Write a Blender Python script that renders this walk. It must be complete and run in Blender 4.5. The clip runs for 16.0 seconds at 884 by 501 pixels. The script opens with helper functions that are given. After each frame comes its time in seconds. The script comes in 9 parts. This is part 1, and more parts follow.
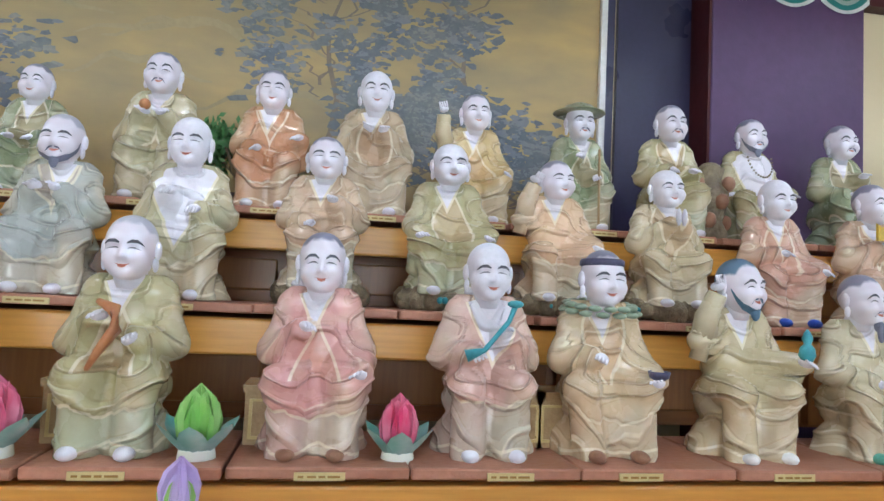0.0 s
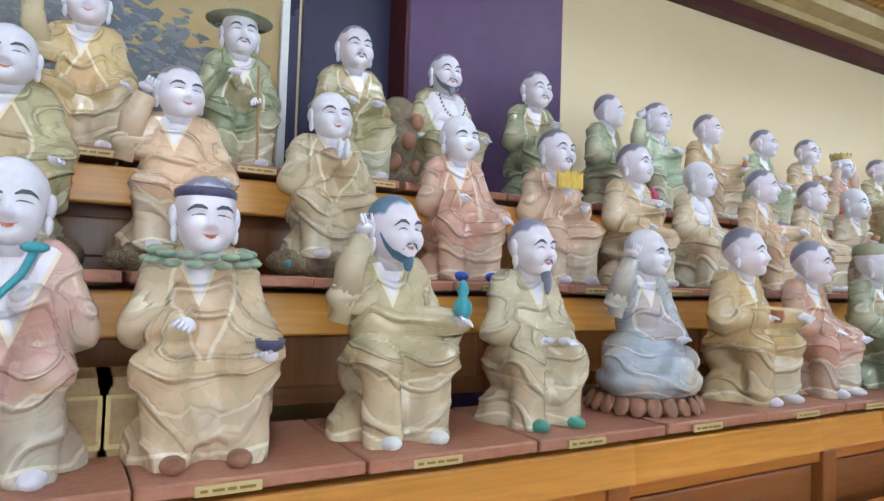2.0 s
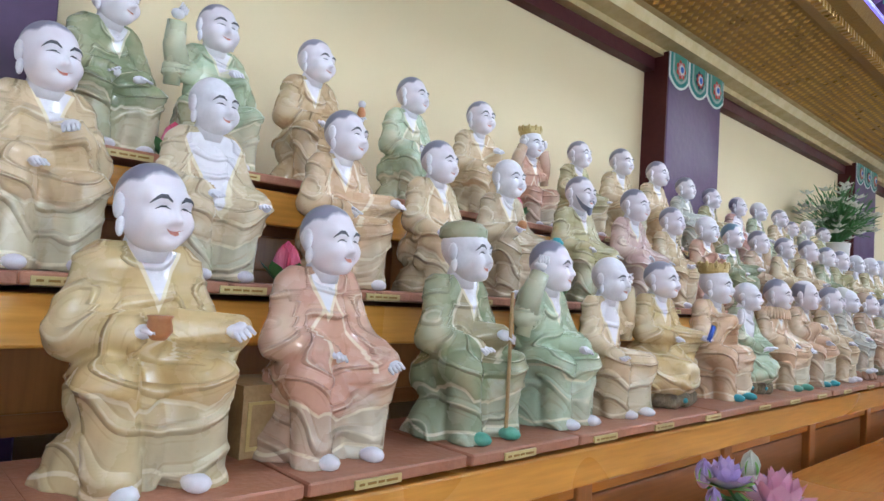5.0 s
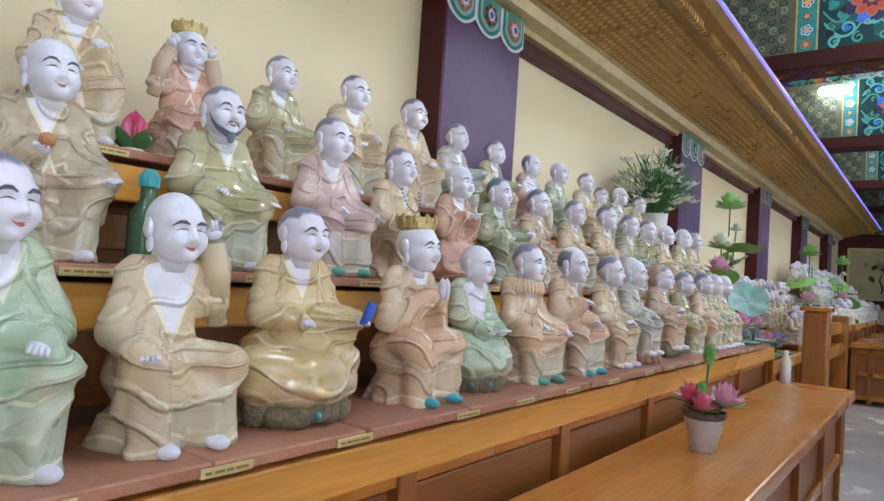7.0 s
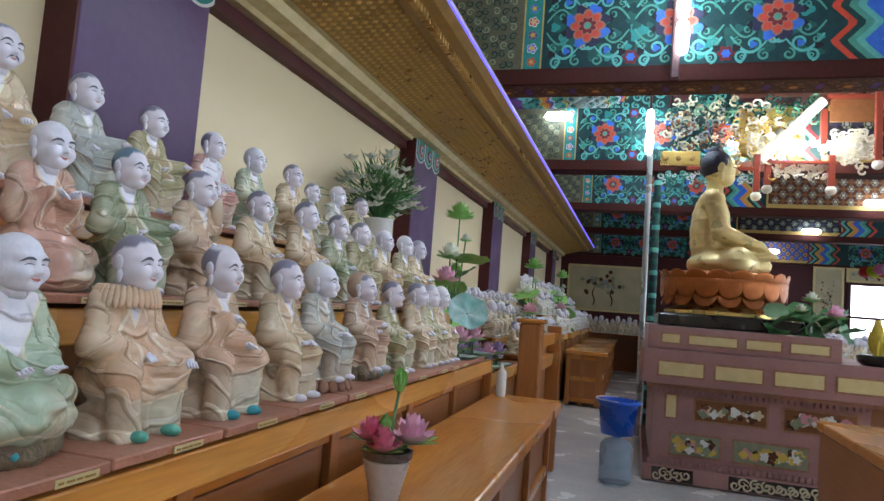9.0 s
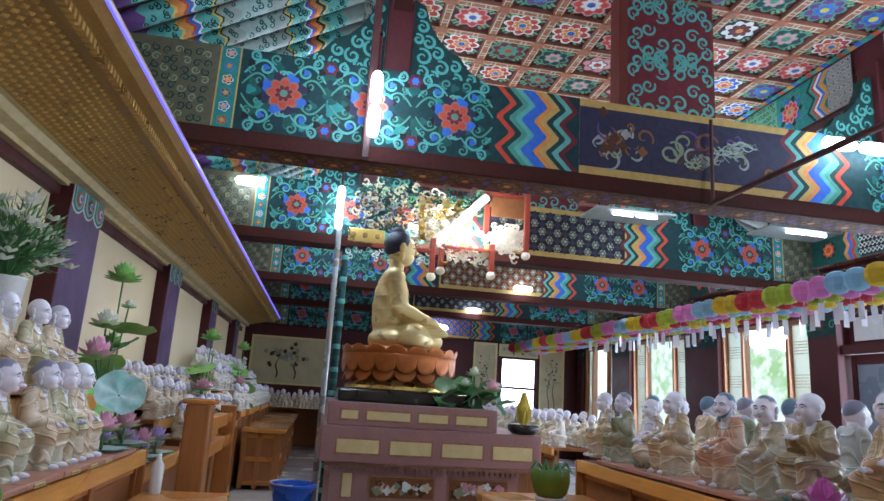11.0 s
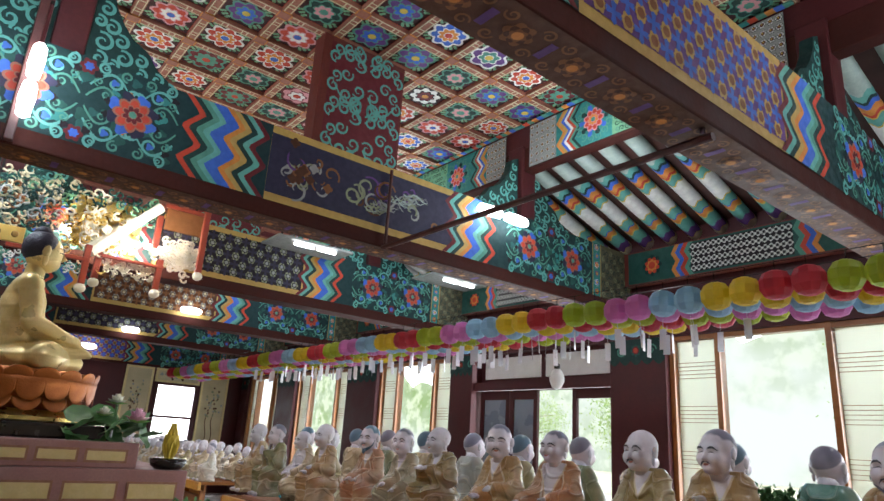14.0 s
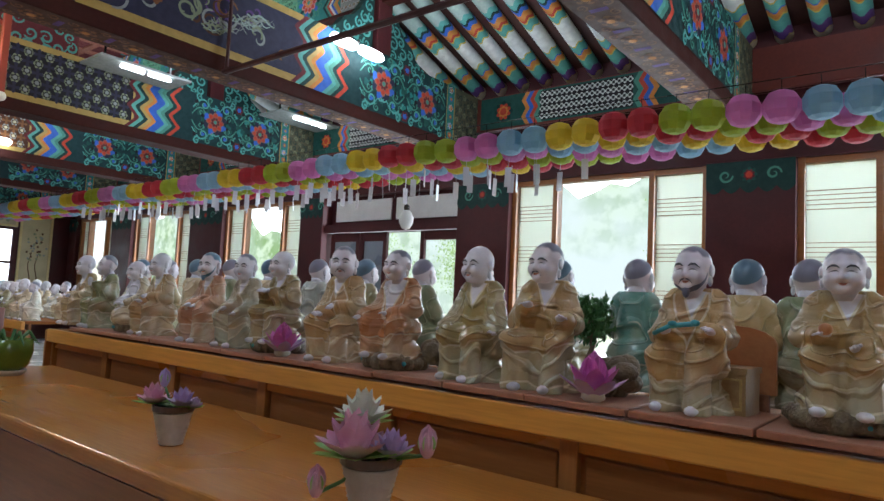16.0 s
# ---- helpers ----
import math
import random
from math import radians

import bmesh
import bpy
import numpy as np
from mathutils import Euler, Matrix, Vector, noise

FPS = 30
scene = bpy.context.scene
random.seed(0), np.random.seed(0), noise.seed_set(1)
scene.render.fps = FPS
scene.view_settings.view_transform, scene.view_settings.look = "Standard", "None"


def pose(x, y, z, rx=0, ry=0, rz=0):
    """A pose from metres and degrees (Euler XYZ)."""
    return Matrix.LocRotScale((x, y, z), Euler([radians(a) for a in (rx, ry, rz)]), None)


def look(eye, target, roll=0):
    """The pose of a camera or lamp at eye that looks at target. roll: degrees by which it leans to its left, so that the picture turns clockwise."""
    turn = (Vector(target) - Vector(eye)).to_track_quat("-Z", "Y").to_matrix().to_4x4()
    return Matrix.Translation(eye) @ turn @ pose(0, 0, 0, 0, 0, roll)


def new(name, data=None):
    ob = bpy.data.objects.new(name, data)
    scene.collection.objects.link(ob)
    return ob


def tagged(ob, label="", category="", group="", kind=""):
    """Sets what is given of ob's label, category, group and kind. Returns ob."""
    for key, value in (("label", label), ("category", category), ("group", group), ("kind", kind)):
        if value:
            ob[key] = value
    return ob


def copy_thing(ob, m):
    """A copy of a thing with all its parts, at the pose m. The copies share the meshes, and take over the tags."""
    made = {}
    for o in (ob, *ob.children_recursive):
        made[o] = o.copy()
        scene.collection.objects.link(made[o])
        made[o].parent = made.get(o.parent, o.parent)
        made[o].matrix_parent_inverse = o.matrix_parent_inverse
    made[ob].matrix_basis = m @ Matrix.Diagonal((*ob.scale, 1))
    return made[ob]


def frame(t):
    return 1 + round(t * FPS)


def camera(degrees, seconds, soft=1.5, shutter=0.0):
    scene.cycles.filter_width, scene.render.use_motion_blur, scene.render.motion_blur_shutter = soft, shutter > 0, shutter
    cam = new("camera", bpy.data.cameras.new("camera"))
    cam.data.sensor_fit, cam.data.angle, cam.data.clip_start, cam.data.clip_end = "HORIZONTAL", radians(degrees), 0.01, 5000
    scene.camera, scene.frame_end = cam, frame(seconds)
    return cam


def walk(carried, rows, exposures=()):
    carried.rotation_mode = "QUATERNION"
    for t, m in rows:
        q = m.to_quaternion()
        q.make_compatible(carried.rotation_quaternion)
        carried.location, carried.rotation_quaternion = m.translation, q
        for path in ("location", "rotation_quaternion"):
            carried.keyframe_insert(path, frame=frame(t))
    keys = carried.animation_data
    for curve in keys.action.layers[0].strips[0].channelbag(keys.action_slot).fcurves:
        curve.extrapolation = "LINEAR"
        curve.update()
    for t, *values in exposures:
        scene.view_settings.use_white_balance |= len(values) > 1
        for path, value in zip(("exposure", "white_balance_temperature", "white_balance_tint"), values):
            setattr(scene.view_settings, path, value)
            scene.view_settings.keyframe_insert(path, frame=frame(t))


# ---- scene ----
cam = camera(68.5, 16.0)
METRES, EYE, TILT, LEAN, TURN = 4.0, 1.4, 0.0, 0.0, -9.5
ROWS = [
    (0.0, 0.0, 0.0, 0.0, -0.2, 3.98, -2.81),
    (0.5, 0.0234, 0.0041, -0.0034, -4.1, 2.93, -2.96),
    (1.0, 0.0422, 0.0222, -0.0035, -8.08, 2.65, -2.85),
    (1.5, 0.0616, 0.0557, -0.0046, -14.63, 3.9, -2.15),
    (2.0, 0.0892, 0.0826, -0.008, -20.27, 2.41, -1.89),
    (2.5, 0.1334, 0.0979, -0.0051, -21.48, 3.34, -1.78),
    (3.0, 0.1759, 0.1123, -0.0068, -21.77, 2.5, -1.6),
    (3.5, 0.2178, 0.1361, -0.0052, -25.29, 2.6, -3.37),
    (4.0, 0.2639, 0.1578, -0.0095, -29.05, 1.5, -3.37),
    (4.5, 0.3227, 0.1588, -0.0074, -31.53, 2.74, -3.74),
    (7.0, 0.6138, 0.1926, -0.0048, -43.23, 2.2, -3.74),
    (7.5, 0.6627, 0.2116, -0.0004, -49.9, 3.97, -4.62),
    (8.0, 0.6981, 0.2159, -0.0028, -56.02, 1.92, -3.78),
    (8.5, 0.7323, 0.218, -0.0009, -56.85, 3.84, -3.17),
    (9.0, 0.7642, 0.2114, 0.0015, -64.04, 4.46, -4.34),
    (9.5, 0.7936, 0.2135, 0.001, -76.01, 5.07, -4.9),
    (10.0, 0.8199, 0.2211, 0.0042, -83.33, 6.85, -4.12),
    (12.5, 0.808, 0.2048, 0.0286, -101.58, 21.99, -2.42),
    (13.0, 0.8055, 0.2072, 0.0341, -106.05, 25.99, -2.49),
    (13.5, 0.8057, 0.2073, 0.0313, -113.67, 22.18, -1.35),
    (14.0, 0.817, 0.2025, 0.0176, -119.51, 16.77, -3.48),
    (14.5, 0.8215, 0.2044, 0.0098, -122.53, 13.79, -4.21),
    (15.0, 0.8249, 0.1985, 0.0012, -124.14, 9.49, -3.39),
    (15.5, 0.8294, 0.1902, -0.0053, -126.98, 6.08, -2.87),
    (16.0, 0.831, 0.1824, -0.0099, -132.39, 4.43, -2.86),
]
EXPOSURES = [(0.0, 1.83, 5890, 8), (2.5, 1.92, 5790, 8), (4.5, 1.93, 5740, 8), (7.0, 1.85, 5790, 8), (8.0, 1.92, 5790, 8), (8.5, 1.75, 5890, 8), (9.0, 1.48, 5740, 8), (10.0, 1.5, 5380, 9), (12.5, 1.46, 5960, 15), (14.0, 1.26, 6440, 13), (15.5, 1.2, 6390, 9), (16.0, 1.15, 5920, 8)]
walk(cam, [(t, pose(0, 0, EYE, TILT, LEAN, TURN) @ pose(METRES * x, METRES * y, METRES * z, 90 + pitch, roll, yaw)) for t, x, y, z, yaw, pitch, roll in ROWS], EXPOSURES)

# ---- world and lights ----
world = bpy.data.worlds.new("world")
scene.world = world
world.use_nodes = True
wn = world.node_tree.nodes
sky = wn.new("ShaderNodeTexSky")
sky.sky_type = "NISHITA"
sky.sun_disc = False
sky.sun_elevation = radians(50)
sky.sun_rotation = radians(20)
wn["Background"].inputs[1].default_value = 0.15
world.node_tree.links.new(sky.outputs[0], wn["Background"].inputs[0])


def lamp(name, kind, m, power, size=0.1, size_y=0.0, colour=(1, 1, 1)):
    data = bpy.data.lights.new(name, kind)
    data.energy, data.color = power, colour
    if kind == "AREA":
        data.shape = "RECTANGLE"
        data.size, data.size_y = size, size_y or size
    elif kind == "POINT":
        data.shadow_soft_size = size
    elif kind == "SUN":
        data.angle = radians(size)
    ob = new(name, data)
    ob.matrix_world = m
    return ob


lamp("sun", "SUN", look((0, 20, 24), (6, 0, 0)), 4.5, 0.5, colour=(1, 0.96, 0.9))
# daylight in the openings of the window wall
for x0, x1 in ((-5.4, -2.0), (-1.9, 1.2), (1.9, 4.5), (5.45, 7.8), (8.6, 11.2), (11.8, 14.0), (15.1, 17.4)):
    lamp("window_daylight", "AREA", look(((x0 + x1) / 2, -6.78, 1.7), ((x0 + x1) / 2, 0, 1.5)), 13 * (x1 - x0), x1 - x0, 2.2, (0.88, 0.95, 1.0))
# added fill lights at even spacing; only some crossbeams carry modelled LED bulbs
for x in (-1.8, 1.55, 4.9, 8.2, 11.4, 14.7):
    for y, z, power in ((0.15, 3.95, 28), (-4.2, 4.25, 19)):
        lamp("led_fill_light", "POINT", pose(x - 1.2, y, z), power, 0.25, colour=(0.84, 0.92, 1.0))

# ---- materials ----
def shader(name):
    m = bpy.data.materials.new(name)
    m.use_nodes = True
    nt = m.node_tree
    return m, nt, nt.nodes["Principled BSDF"]


def rgb(c):
    return (c[0], c[1], c[2], 1.0)


def add(nt, kind, **props):
    n = nt.nodes.new(kind)
    for k, v in props.items():
        if k == "blend_type":
            n.blend_type = v
        elif k == "data_type":
            n.data_type = v
        elif k == "operation":
            n.operation = v
        elif k == "attribute_name":
            n.attribute_name = v
    return n


def mixed(nt, fac, a, b, blend="MIX"):
    """A colour mix; fac, a and b are sockets or values."""
    n = add(nt, "ShaderNodeMix", data_type="RGBA", blend_type=blend)
    for sock, v in ((n.inputs[0], fac), (n.inputs[6], a), (n.inputs[7], b)):
        if isinstance(v, (int, float)):
            sock.default_value = v
        elif isinstance(v, tuple):
            sock.default_value = rgb(v)
        else:
            nt.links.new(v, sock)
    return n.outputs[2]


def noise_fac(nt, scale, lo=0.35, hi=0.65, detail=4.0, stretch=None, coords="Object"):
    tc = add(nt, "ShaderNodeTexCoord")
    src = tc.outputs[coords]
    if stretch:
        mp = add(nt, "ShaderNodeMapping")
        mp.inputs["Scale"].default_value = stretch
        nt.links.new(src, mp.inputs["Vector"])
        src = mp.outputs[0]
    nz = add(nt, "ShaderNodeTexNoise")
    nz.inputs["Scale"].default_value, nz.inputs["Detail"].default_value = scale, detail
    nt.links.new(src, nz.inputs["Vector"])
    mr = add(nt, "ShaderNodeMapRange")
    mr.inputs[1].default_value, mr.inputs[2].default_value = lo, hi
    nt.links.new(nz.outputs[0], mr.inputs[0])
    return mr.outputs[0]


def bump(nt, bsdf, height, strength=0.2, distance=0.01):
    b = add(nt, "ShaderNodeBump")
    b.inputs["Strength"].default_value, b.inputs["Distance"].default_value = strength, distance
    nt.links.new(height, b.inputs["Height"])
    nt.links.new(b.outputs[0], bsdf.inputs["Normal"])


def surface(name, c1, c2, scale=6.0, rough=0.6, metal=0.0, fine=60.0, bump_s=0.15, stretch=None, vary=0.0, coat=0.0, dist=0.004, spec=0.5):
    """Two-tone mottled surface with fine grain, relief and slight roughness changes."""
    m, nt, b = shader(name)
    f1 = noise_fac(nt, scale, stretch=stretch)
    f2 = noise_fac(nt, fine, stretch=stretch, detail=3.0)
    col = mixed(nt, f1, c1, c2)
    dark = tuple(v * 0.78 for v in c1)
    ff = add(nt, "ShaderNodeMath", operation="MULTIPLY")
    nt.links.new(f2, ff.inputs[0])
    ff.inputs[1].default_value = 0.35
    col = mixed(nt, ff.outputs[0], col, dark)
    if vary:
        oi = add(nt, "ShaderNodeObjectInfo")
        hs = add(nt, "ShaderNodeHueSaturation")
        mr = add(nt, "ShaderNodeMapRange")
        mr.inputs[3].default_value, mr.inputs[4].default_value = 1 - vary, 1 + vary
        nt.links.new(oi.outputs["Random"], mr.inputs[0])
        nt.links.new(mr.outputs[0], hs.inputs["Value"])
        nt.links.new(col, hs.inputs["Color"])
        col = hs.outputs[0]
    nt.links.new(col, b.inputs["Base Color"])
    rr = add(nt, "ShaderNodeMapRange")
    rr.inputs[3].default_value, rr.inputs[4].default_value = max(0.03, rough - 0.08), min(1, rough + 0.1)
    nt.links.new(f1, rr.inputs[0])
    nt.links.new(rr.outputs[0], b.inputs["Roughness"])
    b.inputs["Metallic"].default_value = metal
    b.inputs["Coat Weight"].default_value = coat
    b.inputs["Specular IOR Level"].default_value = spec
    if bump_s:
        bump(nt, b, f2, bump_s, dist)
    return m


def wood(name, c1, c2, rough=0.32, along="x", vary=0.06):
    """Varnished wood, grain along one axis."""
    m, nt, b = shader(name)
    st = {"x": (0.6, 9, 9), "y": (9, 0.6, 9), "z": (9, 9, 0.6)}[along]
    f1 = noise_fac(nt, 2.2, 0.3, 0.7, 6.0, st)
    f2 = noise_fac(nt, 11.0, 0.35, 0.7, 5.0, st)
    f3 = noise_fac(nt, 0.9, 0.3, 0.7, 2.0)
    col = mixed(nt, f1, c1, c2)
    col = mixed(nt, f3, col, tuple(v * 0.85 for v in c2))
    ff = add(nt, "ShaderNodeMath", operation="MULTIPLY")
    nt.links.new(f2, ff.inputs[0])
    ff.inputs[1].default_value = 0.4
    col = mixed(nt, ff.outputs[0], col, tuple(v * 0.6 for v in c1))
    oi = add(nt, "ShaderNodeObjectInfo")
    hs = add(nt, "ShaderNodeHueSaturation")
    mr = add(nt, "ShaderNodeMapRange")
    mr.inputs[3].default_value, mr.inputs[4].default_value = 1 - vary, 1 + vary
    nt.links.new(oi.outputs["Random"], mr.inputs[0])
    nt.links.new(mr.outputs[0], hs.inputs["Value"])
    nt.links.new(col, hs.inputs["Color"])
    nt.links.new(hs.outputs[0], b.inputs["Base Color"])
    rr = add(nt, "ShaderNodeMapRange")
    rr.inputs[3].default_value, rr.inputs[4].default_value = rough - 0.06, rough + 0.14
    nt.links.new(f3, rr.inputs[0])
    nt.links.new(rr.outputs[0], b.inputs["Roughness"])
    b.inputs["Specular IOR Level"].default_value = 0.5
    b.inputs["Coat Weight"].default_value = 0.2
    b.inputs["Coat Roughness"].default_value = 0.18
    bump(nt, b, f2, 0.08, 0.002)
    return m


def plaster(name, c1, c2):
    """Smooth rolled wall paint with faint large blotches."""
    m, nt, b = shader(name)
    f = noise_fac(nt, 0.9, 0.3, 0.7, 5.0)
    g = noise_fac(nt, 120.0, 0.3, 0.7, 2.0)
    nt.links.new(mixed(nt, f, c1, c2), b.inputs["Base Color"])
    b.inputs["Roughness"].default_value = 0.6
    bump(nt, b, g, 0.05, 0.002)
    return m


def glow(name, colour, strength):
    m, nt, b = shader(name)
    b.inputs["Base Color"].default_value = rgb(colour)
    b.inputs["Emission Color"].default_value = rgb(colour)
    b.inputs["Emission Strength"].default_value = strength
    return m


def below(nt, name, edge, soft):
    """1 where a painted border's distance attribute is under edge."""
    at = add(nt, "ShaderNodeAttribute", attribute_name=name)
    mr = add(nt, "ShaderNodeMapRange")
    mr.inputs[1].default_value, mr.inputs[2].default_value = edge + soft, edge - soft
    nt.links.new(at.outputs["Fac"], mr.inputs[0])
    return mr.outputs[0]


def times(nt, a, b):
    k = add(nt, "ShaderNodeMath", operation="MULTIPLY")
    for sock, v in ((k.inputs[0], a), (k.inputs[1], b)):
        if isinstance(v, (int, float)):
            sock.default_value = v
        else:
            nt.links.new(v, sock)
    return k.outputs[0]


def robe_material():
    """Glazed painted plaster: the robe takes the object's own colour, washed with drifting green and rose tints, with
    thin pale hems and fold edges that also imitate gloss, and dark lines for crease shade.
    """
    m, nt, b = shader("painted_robe")
    oi = add(nt, "ShaderNodeObjectInfo")
    f1 = noise_fac(nt, 6.0, 0.35, 0.7, 5.0)
    f2 = noise_fac(nt, 34.0, 0.35, 0.75, 4.0)
    f3 = noise_fac(nt, 8.0, 0.42, 0.62, 3.0)
    hs = add(nt, "ShaderNodeHueSaturation")
    hs.inputs["Saturation"].default_value, hs.inputs["Value"].default_value = 0.98, 1.1
    nt.links.new(oi.outputs["Color"], hs.inputs["Color"])
    col = hs.outputs[0]
    col = mixed(nt, times(nt, noise_fac(nt, 2.6, 0.46, 0.62, 2.0), 0.44), col, (0.44, 0.5, 0.38))
    col = mixed(nt, times(nt, noise_fac(nt, 3.4, 0.5, 0.64, 2.0, (1, 1, 0.7)), 0.26), col, (0.66, 0.46, 0.32))
    col = mixed(nt, times(nt, noise_fac(nt, 4.1, 0.54, 0.7, 2.0, (0.8, 1, 1)), 0.4), col, (0.74, 0.62, 0.42))
    pick = add(nt, "ShaderNodeMapRange")
    pick.inputs[1].default_value, pick.inputs[2].default_value = 0.35, 0.65
    nt.links.new(oi.outputs["Random"], pick.inputs[0])
    under = mixed(nt, 0.32, col, mixed(nt, pick.outputs[0], (0.42, 0.5, 0.4), (0.66, 0.49, 0.33)))
    warm = mixed(nt, 0.3, col, (0.58, 0.33, 0.2))
    col = mixed(nt, below(nt, "inner", 0.0, 0.004), col, warm)
    col = mixed(nt, below(nt, "hem", 0.0, 0.004), col, under)
    col = mixed(nt, times(nt, f2, 0.14), col, mixed(nt, 1.0, col, (0.66, 0.58, 0.46), "MULTIPLY"))
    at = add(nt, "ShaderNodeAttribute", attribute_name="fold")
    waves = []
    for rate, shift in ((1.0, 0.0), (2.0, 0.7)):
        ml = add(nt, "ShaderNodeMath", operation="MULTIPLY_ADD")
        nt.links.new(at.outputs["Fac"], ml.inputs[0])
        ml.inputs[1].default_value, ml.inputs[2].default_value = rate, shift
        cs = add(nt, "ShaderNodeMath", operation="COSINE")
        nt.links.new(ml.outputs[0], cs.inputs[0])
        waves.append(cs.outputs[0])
    # pale crests double as gloss highlights; deep lines put crease shade into the colour
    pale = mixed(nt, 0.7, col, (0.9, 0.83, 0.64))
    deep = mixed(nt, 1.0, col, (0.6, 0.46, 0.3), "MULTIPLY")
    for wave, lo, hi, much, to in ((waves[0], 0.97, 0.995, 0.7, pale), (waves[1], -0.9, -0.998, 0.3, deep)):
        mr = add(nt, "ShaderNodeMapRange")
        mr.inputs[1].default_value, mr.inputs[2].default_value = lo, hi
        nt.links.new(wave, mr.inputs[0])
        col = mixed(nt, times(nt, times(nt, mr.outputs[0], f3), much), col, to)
    for name in ("hem", "inner"):
        at = add(nt, "ShaderNodeAttribute", attribute_name=name)
        ab = add(nt, "ShaderNodeMath", operation="ABSOLUTE")
        nt.links.new(at.outputs["Fac"], ab.inputs[0])
        mr = add(nt, "ShaderNodeMapRange")
        mr.inputs[1].default_value, mr.inputs[2].default_value = 0.010, 0.005
        nt.links.new(ab.outputs[0], mr.inputs[0])
        col = mixed(nt, times(nt, mr.outputs[0], 0.85), col, pale)
    col = mixed(nt, times(nt, below(nt, "low_hem", 0.007, 0.002), 0.85), col, pale)
    col = mixed(nt, below(nt, "chest", 0.014, 0.002), col, pale)
    col = mixed(nt, below(nt, "chest", 0.0, 0.002), col, (0.8, 0.77, 0.83))
    nt.links.new(col, b.inputs["Base Color"])
    rr = add(nt, "ShaderNodeMapRange")
    rr.inputs[3].default_value, rr.inputs[4].default_value = 0.2, 0.36
    nt.links.new(f1, rr.inputs[0])
    nt.links.new(rr.outputs[0], b.inputs["Roughness"])
    b.inputs["Coat Weight"].default_value, b.inputs["Coat Roughness"].default_value = 0.45, 0.14
    relief = add(nt, "ShaderNodeMapRange")
    relief.inputs[1].default_value, relief.inputs[2].default_value = 0.55, 1.0
    nt.links.new(waves[0], relief.inputs[0])
    bump(nt, b, relief.outputs[0], 0.8, 0.006)
    return m


def head_material(name, h1, h2):
    """Pale painted skin with a softly edged painted hair cap."""
    m, nt, b = shader(name)
    f = noise_fac(nt, 7.0)
    f2 = noise_fac(nt, 26.0, 0.3, 0.75)
    skin = mixed(nt, f, (0.8, 0.78, 0.85), (0.76, 0.7, 0.77))
    skin = mixed(nt, times(nt, f2, 0.1), skin, (0.6, 0.5, 0.55))
    at = add(nt, "ShaderNodeAttribute", attribute_name="hairline")
    wob = add(nt, "ShaderNodeMath", operation="MULTIPLY_ADD")
    nt.links.new(f2, wob.inputs[0])
    wob.inputs[1].default_value = 0.05
    nt.links.new(at.outputs["Fac"], wob.inputs[2])
    mr = add(nt, "ShaderNodeMapRange")
    mr.inputs[1].default_value, mr.inputs[2].default_value = 0.0, 0.09
    nt.links.new(wob.outputs[0], mr.inputs[0])
    nt.links.new(mixed(nt, times(nt, mr.outputs[0], 0.94), skin, mixed(nt, f, h1, h2)), b.inputs["Base Color"])
    b.inputs["Roughness"].default_value = 0.38
    b.inputs["Coat Weight"].default_value, b.inputs["Coat Roughness"].default_value = 0.2, 0.2
    bump(nt, b, f2, 0.06, 0.003)
    return m


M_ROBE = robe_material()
M_SKIN = surface("painted_skin", (0.8, 0.79, 0.86), (0.75, 0.72, 0.79), 9, 0.42, fine=50, bump_s=0.06, vary=0.05)
M_HAIR = surface("painted_blue_grey_hair", (0.16, 0.18, 0.26), (0.22, 0.22, 0.3), 14, 0.5)
M_HAIR_BLUE = surface("painted_blue_hair", (0.07, 0.16, 0.24), (0.1, 0.2, 0.3), 14, 0.45)
M_HAIR_PALE = surface("painted_pale_scalp", (0.42, 0.43, 0.52), (0.52, 0.51, 0.58), 10, 0.5)
M_INK = surface("painted_brows", (0.06, 0.06, 0.08), (0.1, 0.1, 0.12), 20, 0.5, bump_s=0)
M_LIPS = surface("painted_lips", (0.55, 0.2, 0.14), (0.48, 0.16, 0.12), 20, 0.4, bump_s=0)
M_TEAL = surface("painted_turquoise", (0.05, 0.3, 0.36), (0.08, 0.4, 0.46), 12, 0.4)
M_MINT = surface("painted_mint", (0.1, 0.36, 0.26), (0.16, 0.42, 0.33), 12, 0.4)
M_LEAFC = surface("painted_sage", (0.27, 0.36, 0.26), (0.34, 0.42, 0.32), 12, 0.5)
M_ORANGE = surface("painted_orange_brown", (0.45, 0.17, 0.07), (0.5, 0.24, 0.1), 12, 0.4)
M_YELLOW = surface("painted_yellow", (0.72, 0.5, 0.06), (0.62, 0.4, 0.05), 12, 0.4)
M_BLUE = surface("painted_blue", (0.03, 0.09, 0.5), (0.04, 0.13, 0.6), 12, 0.4)
M_BOWL = surface("painted_dark_blue", (0.06, 0.06, 0.12), (0.1, 0.1, 0.18), 12, 0.4)
M_ROCK = surface("painted_rock", (0.14, 0.1, 0.06), (0.3, 0.25, 0.15), 16, 0.45, bump_s=0.4, dist=0.01)
M_LOTUSB = surface("painted_lotus_base", (0.26, 0.12, 0.07), (0.36, 0.19, 0.11), 16, 0.5)
M_STOOL = surface("painted_stool", (0.34, 0.21, 0.09), (0.44, 0.3, 0.14), 12, 0.45)
M_HEAD = head_material("painted_head_grey_hair", (0.17, 0.18, 0.26), (0.23, 0.22, 0.3))
M_HEAD_BLUE = head_material("painted_head_blue_hair", (0.07, 0.16, 0.24), (0.1, 0.2, 0.3))
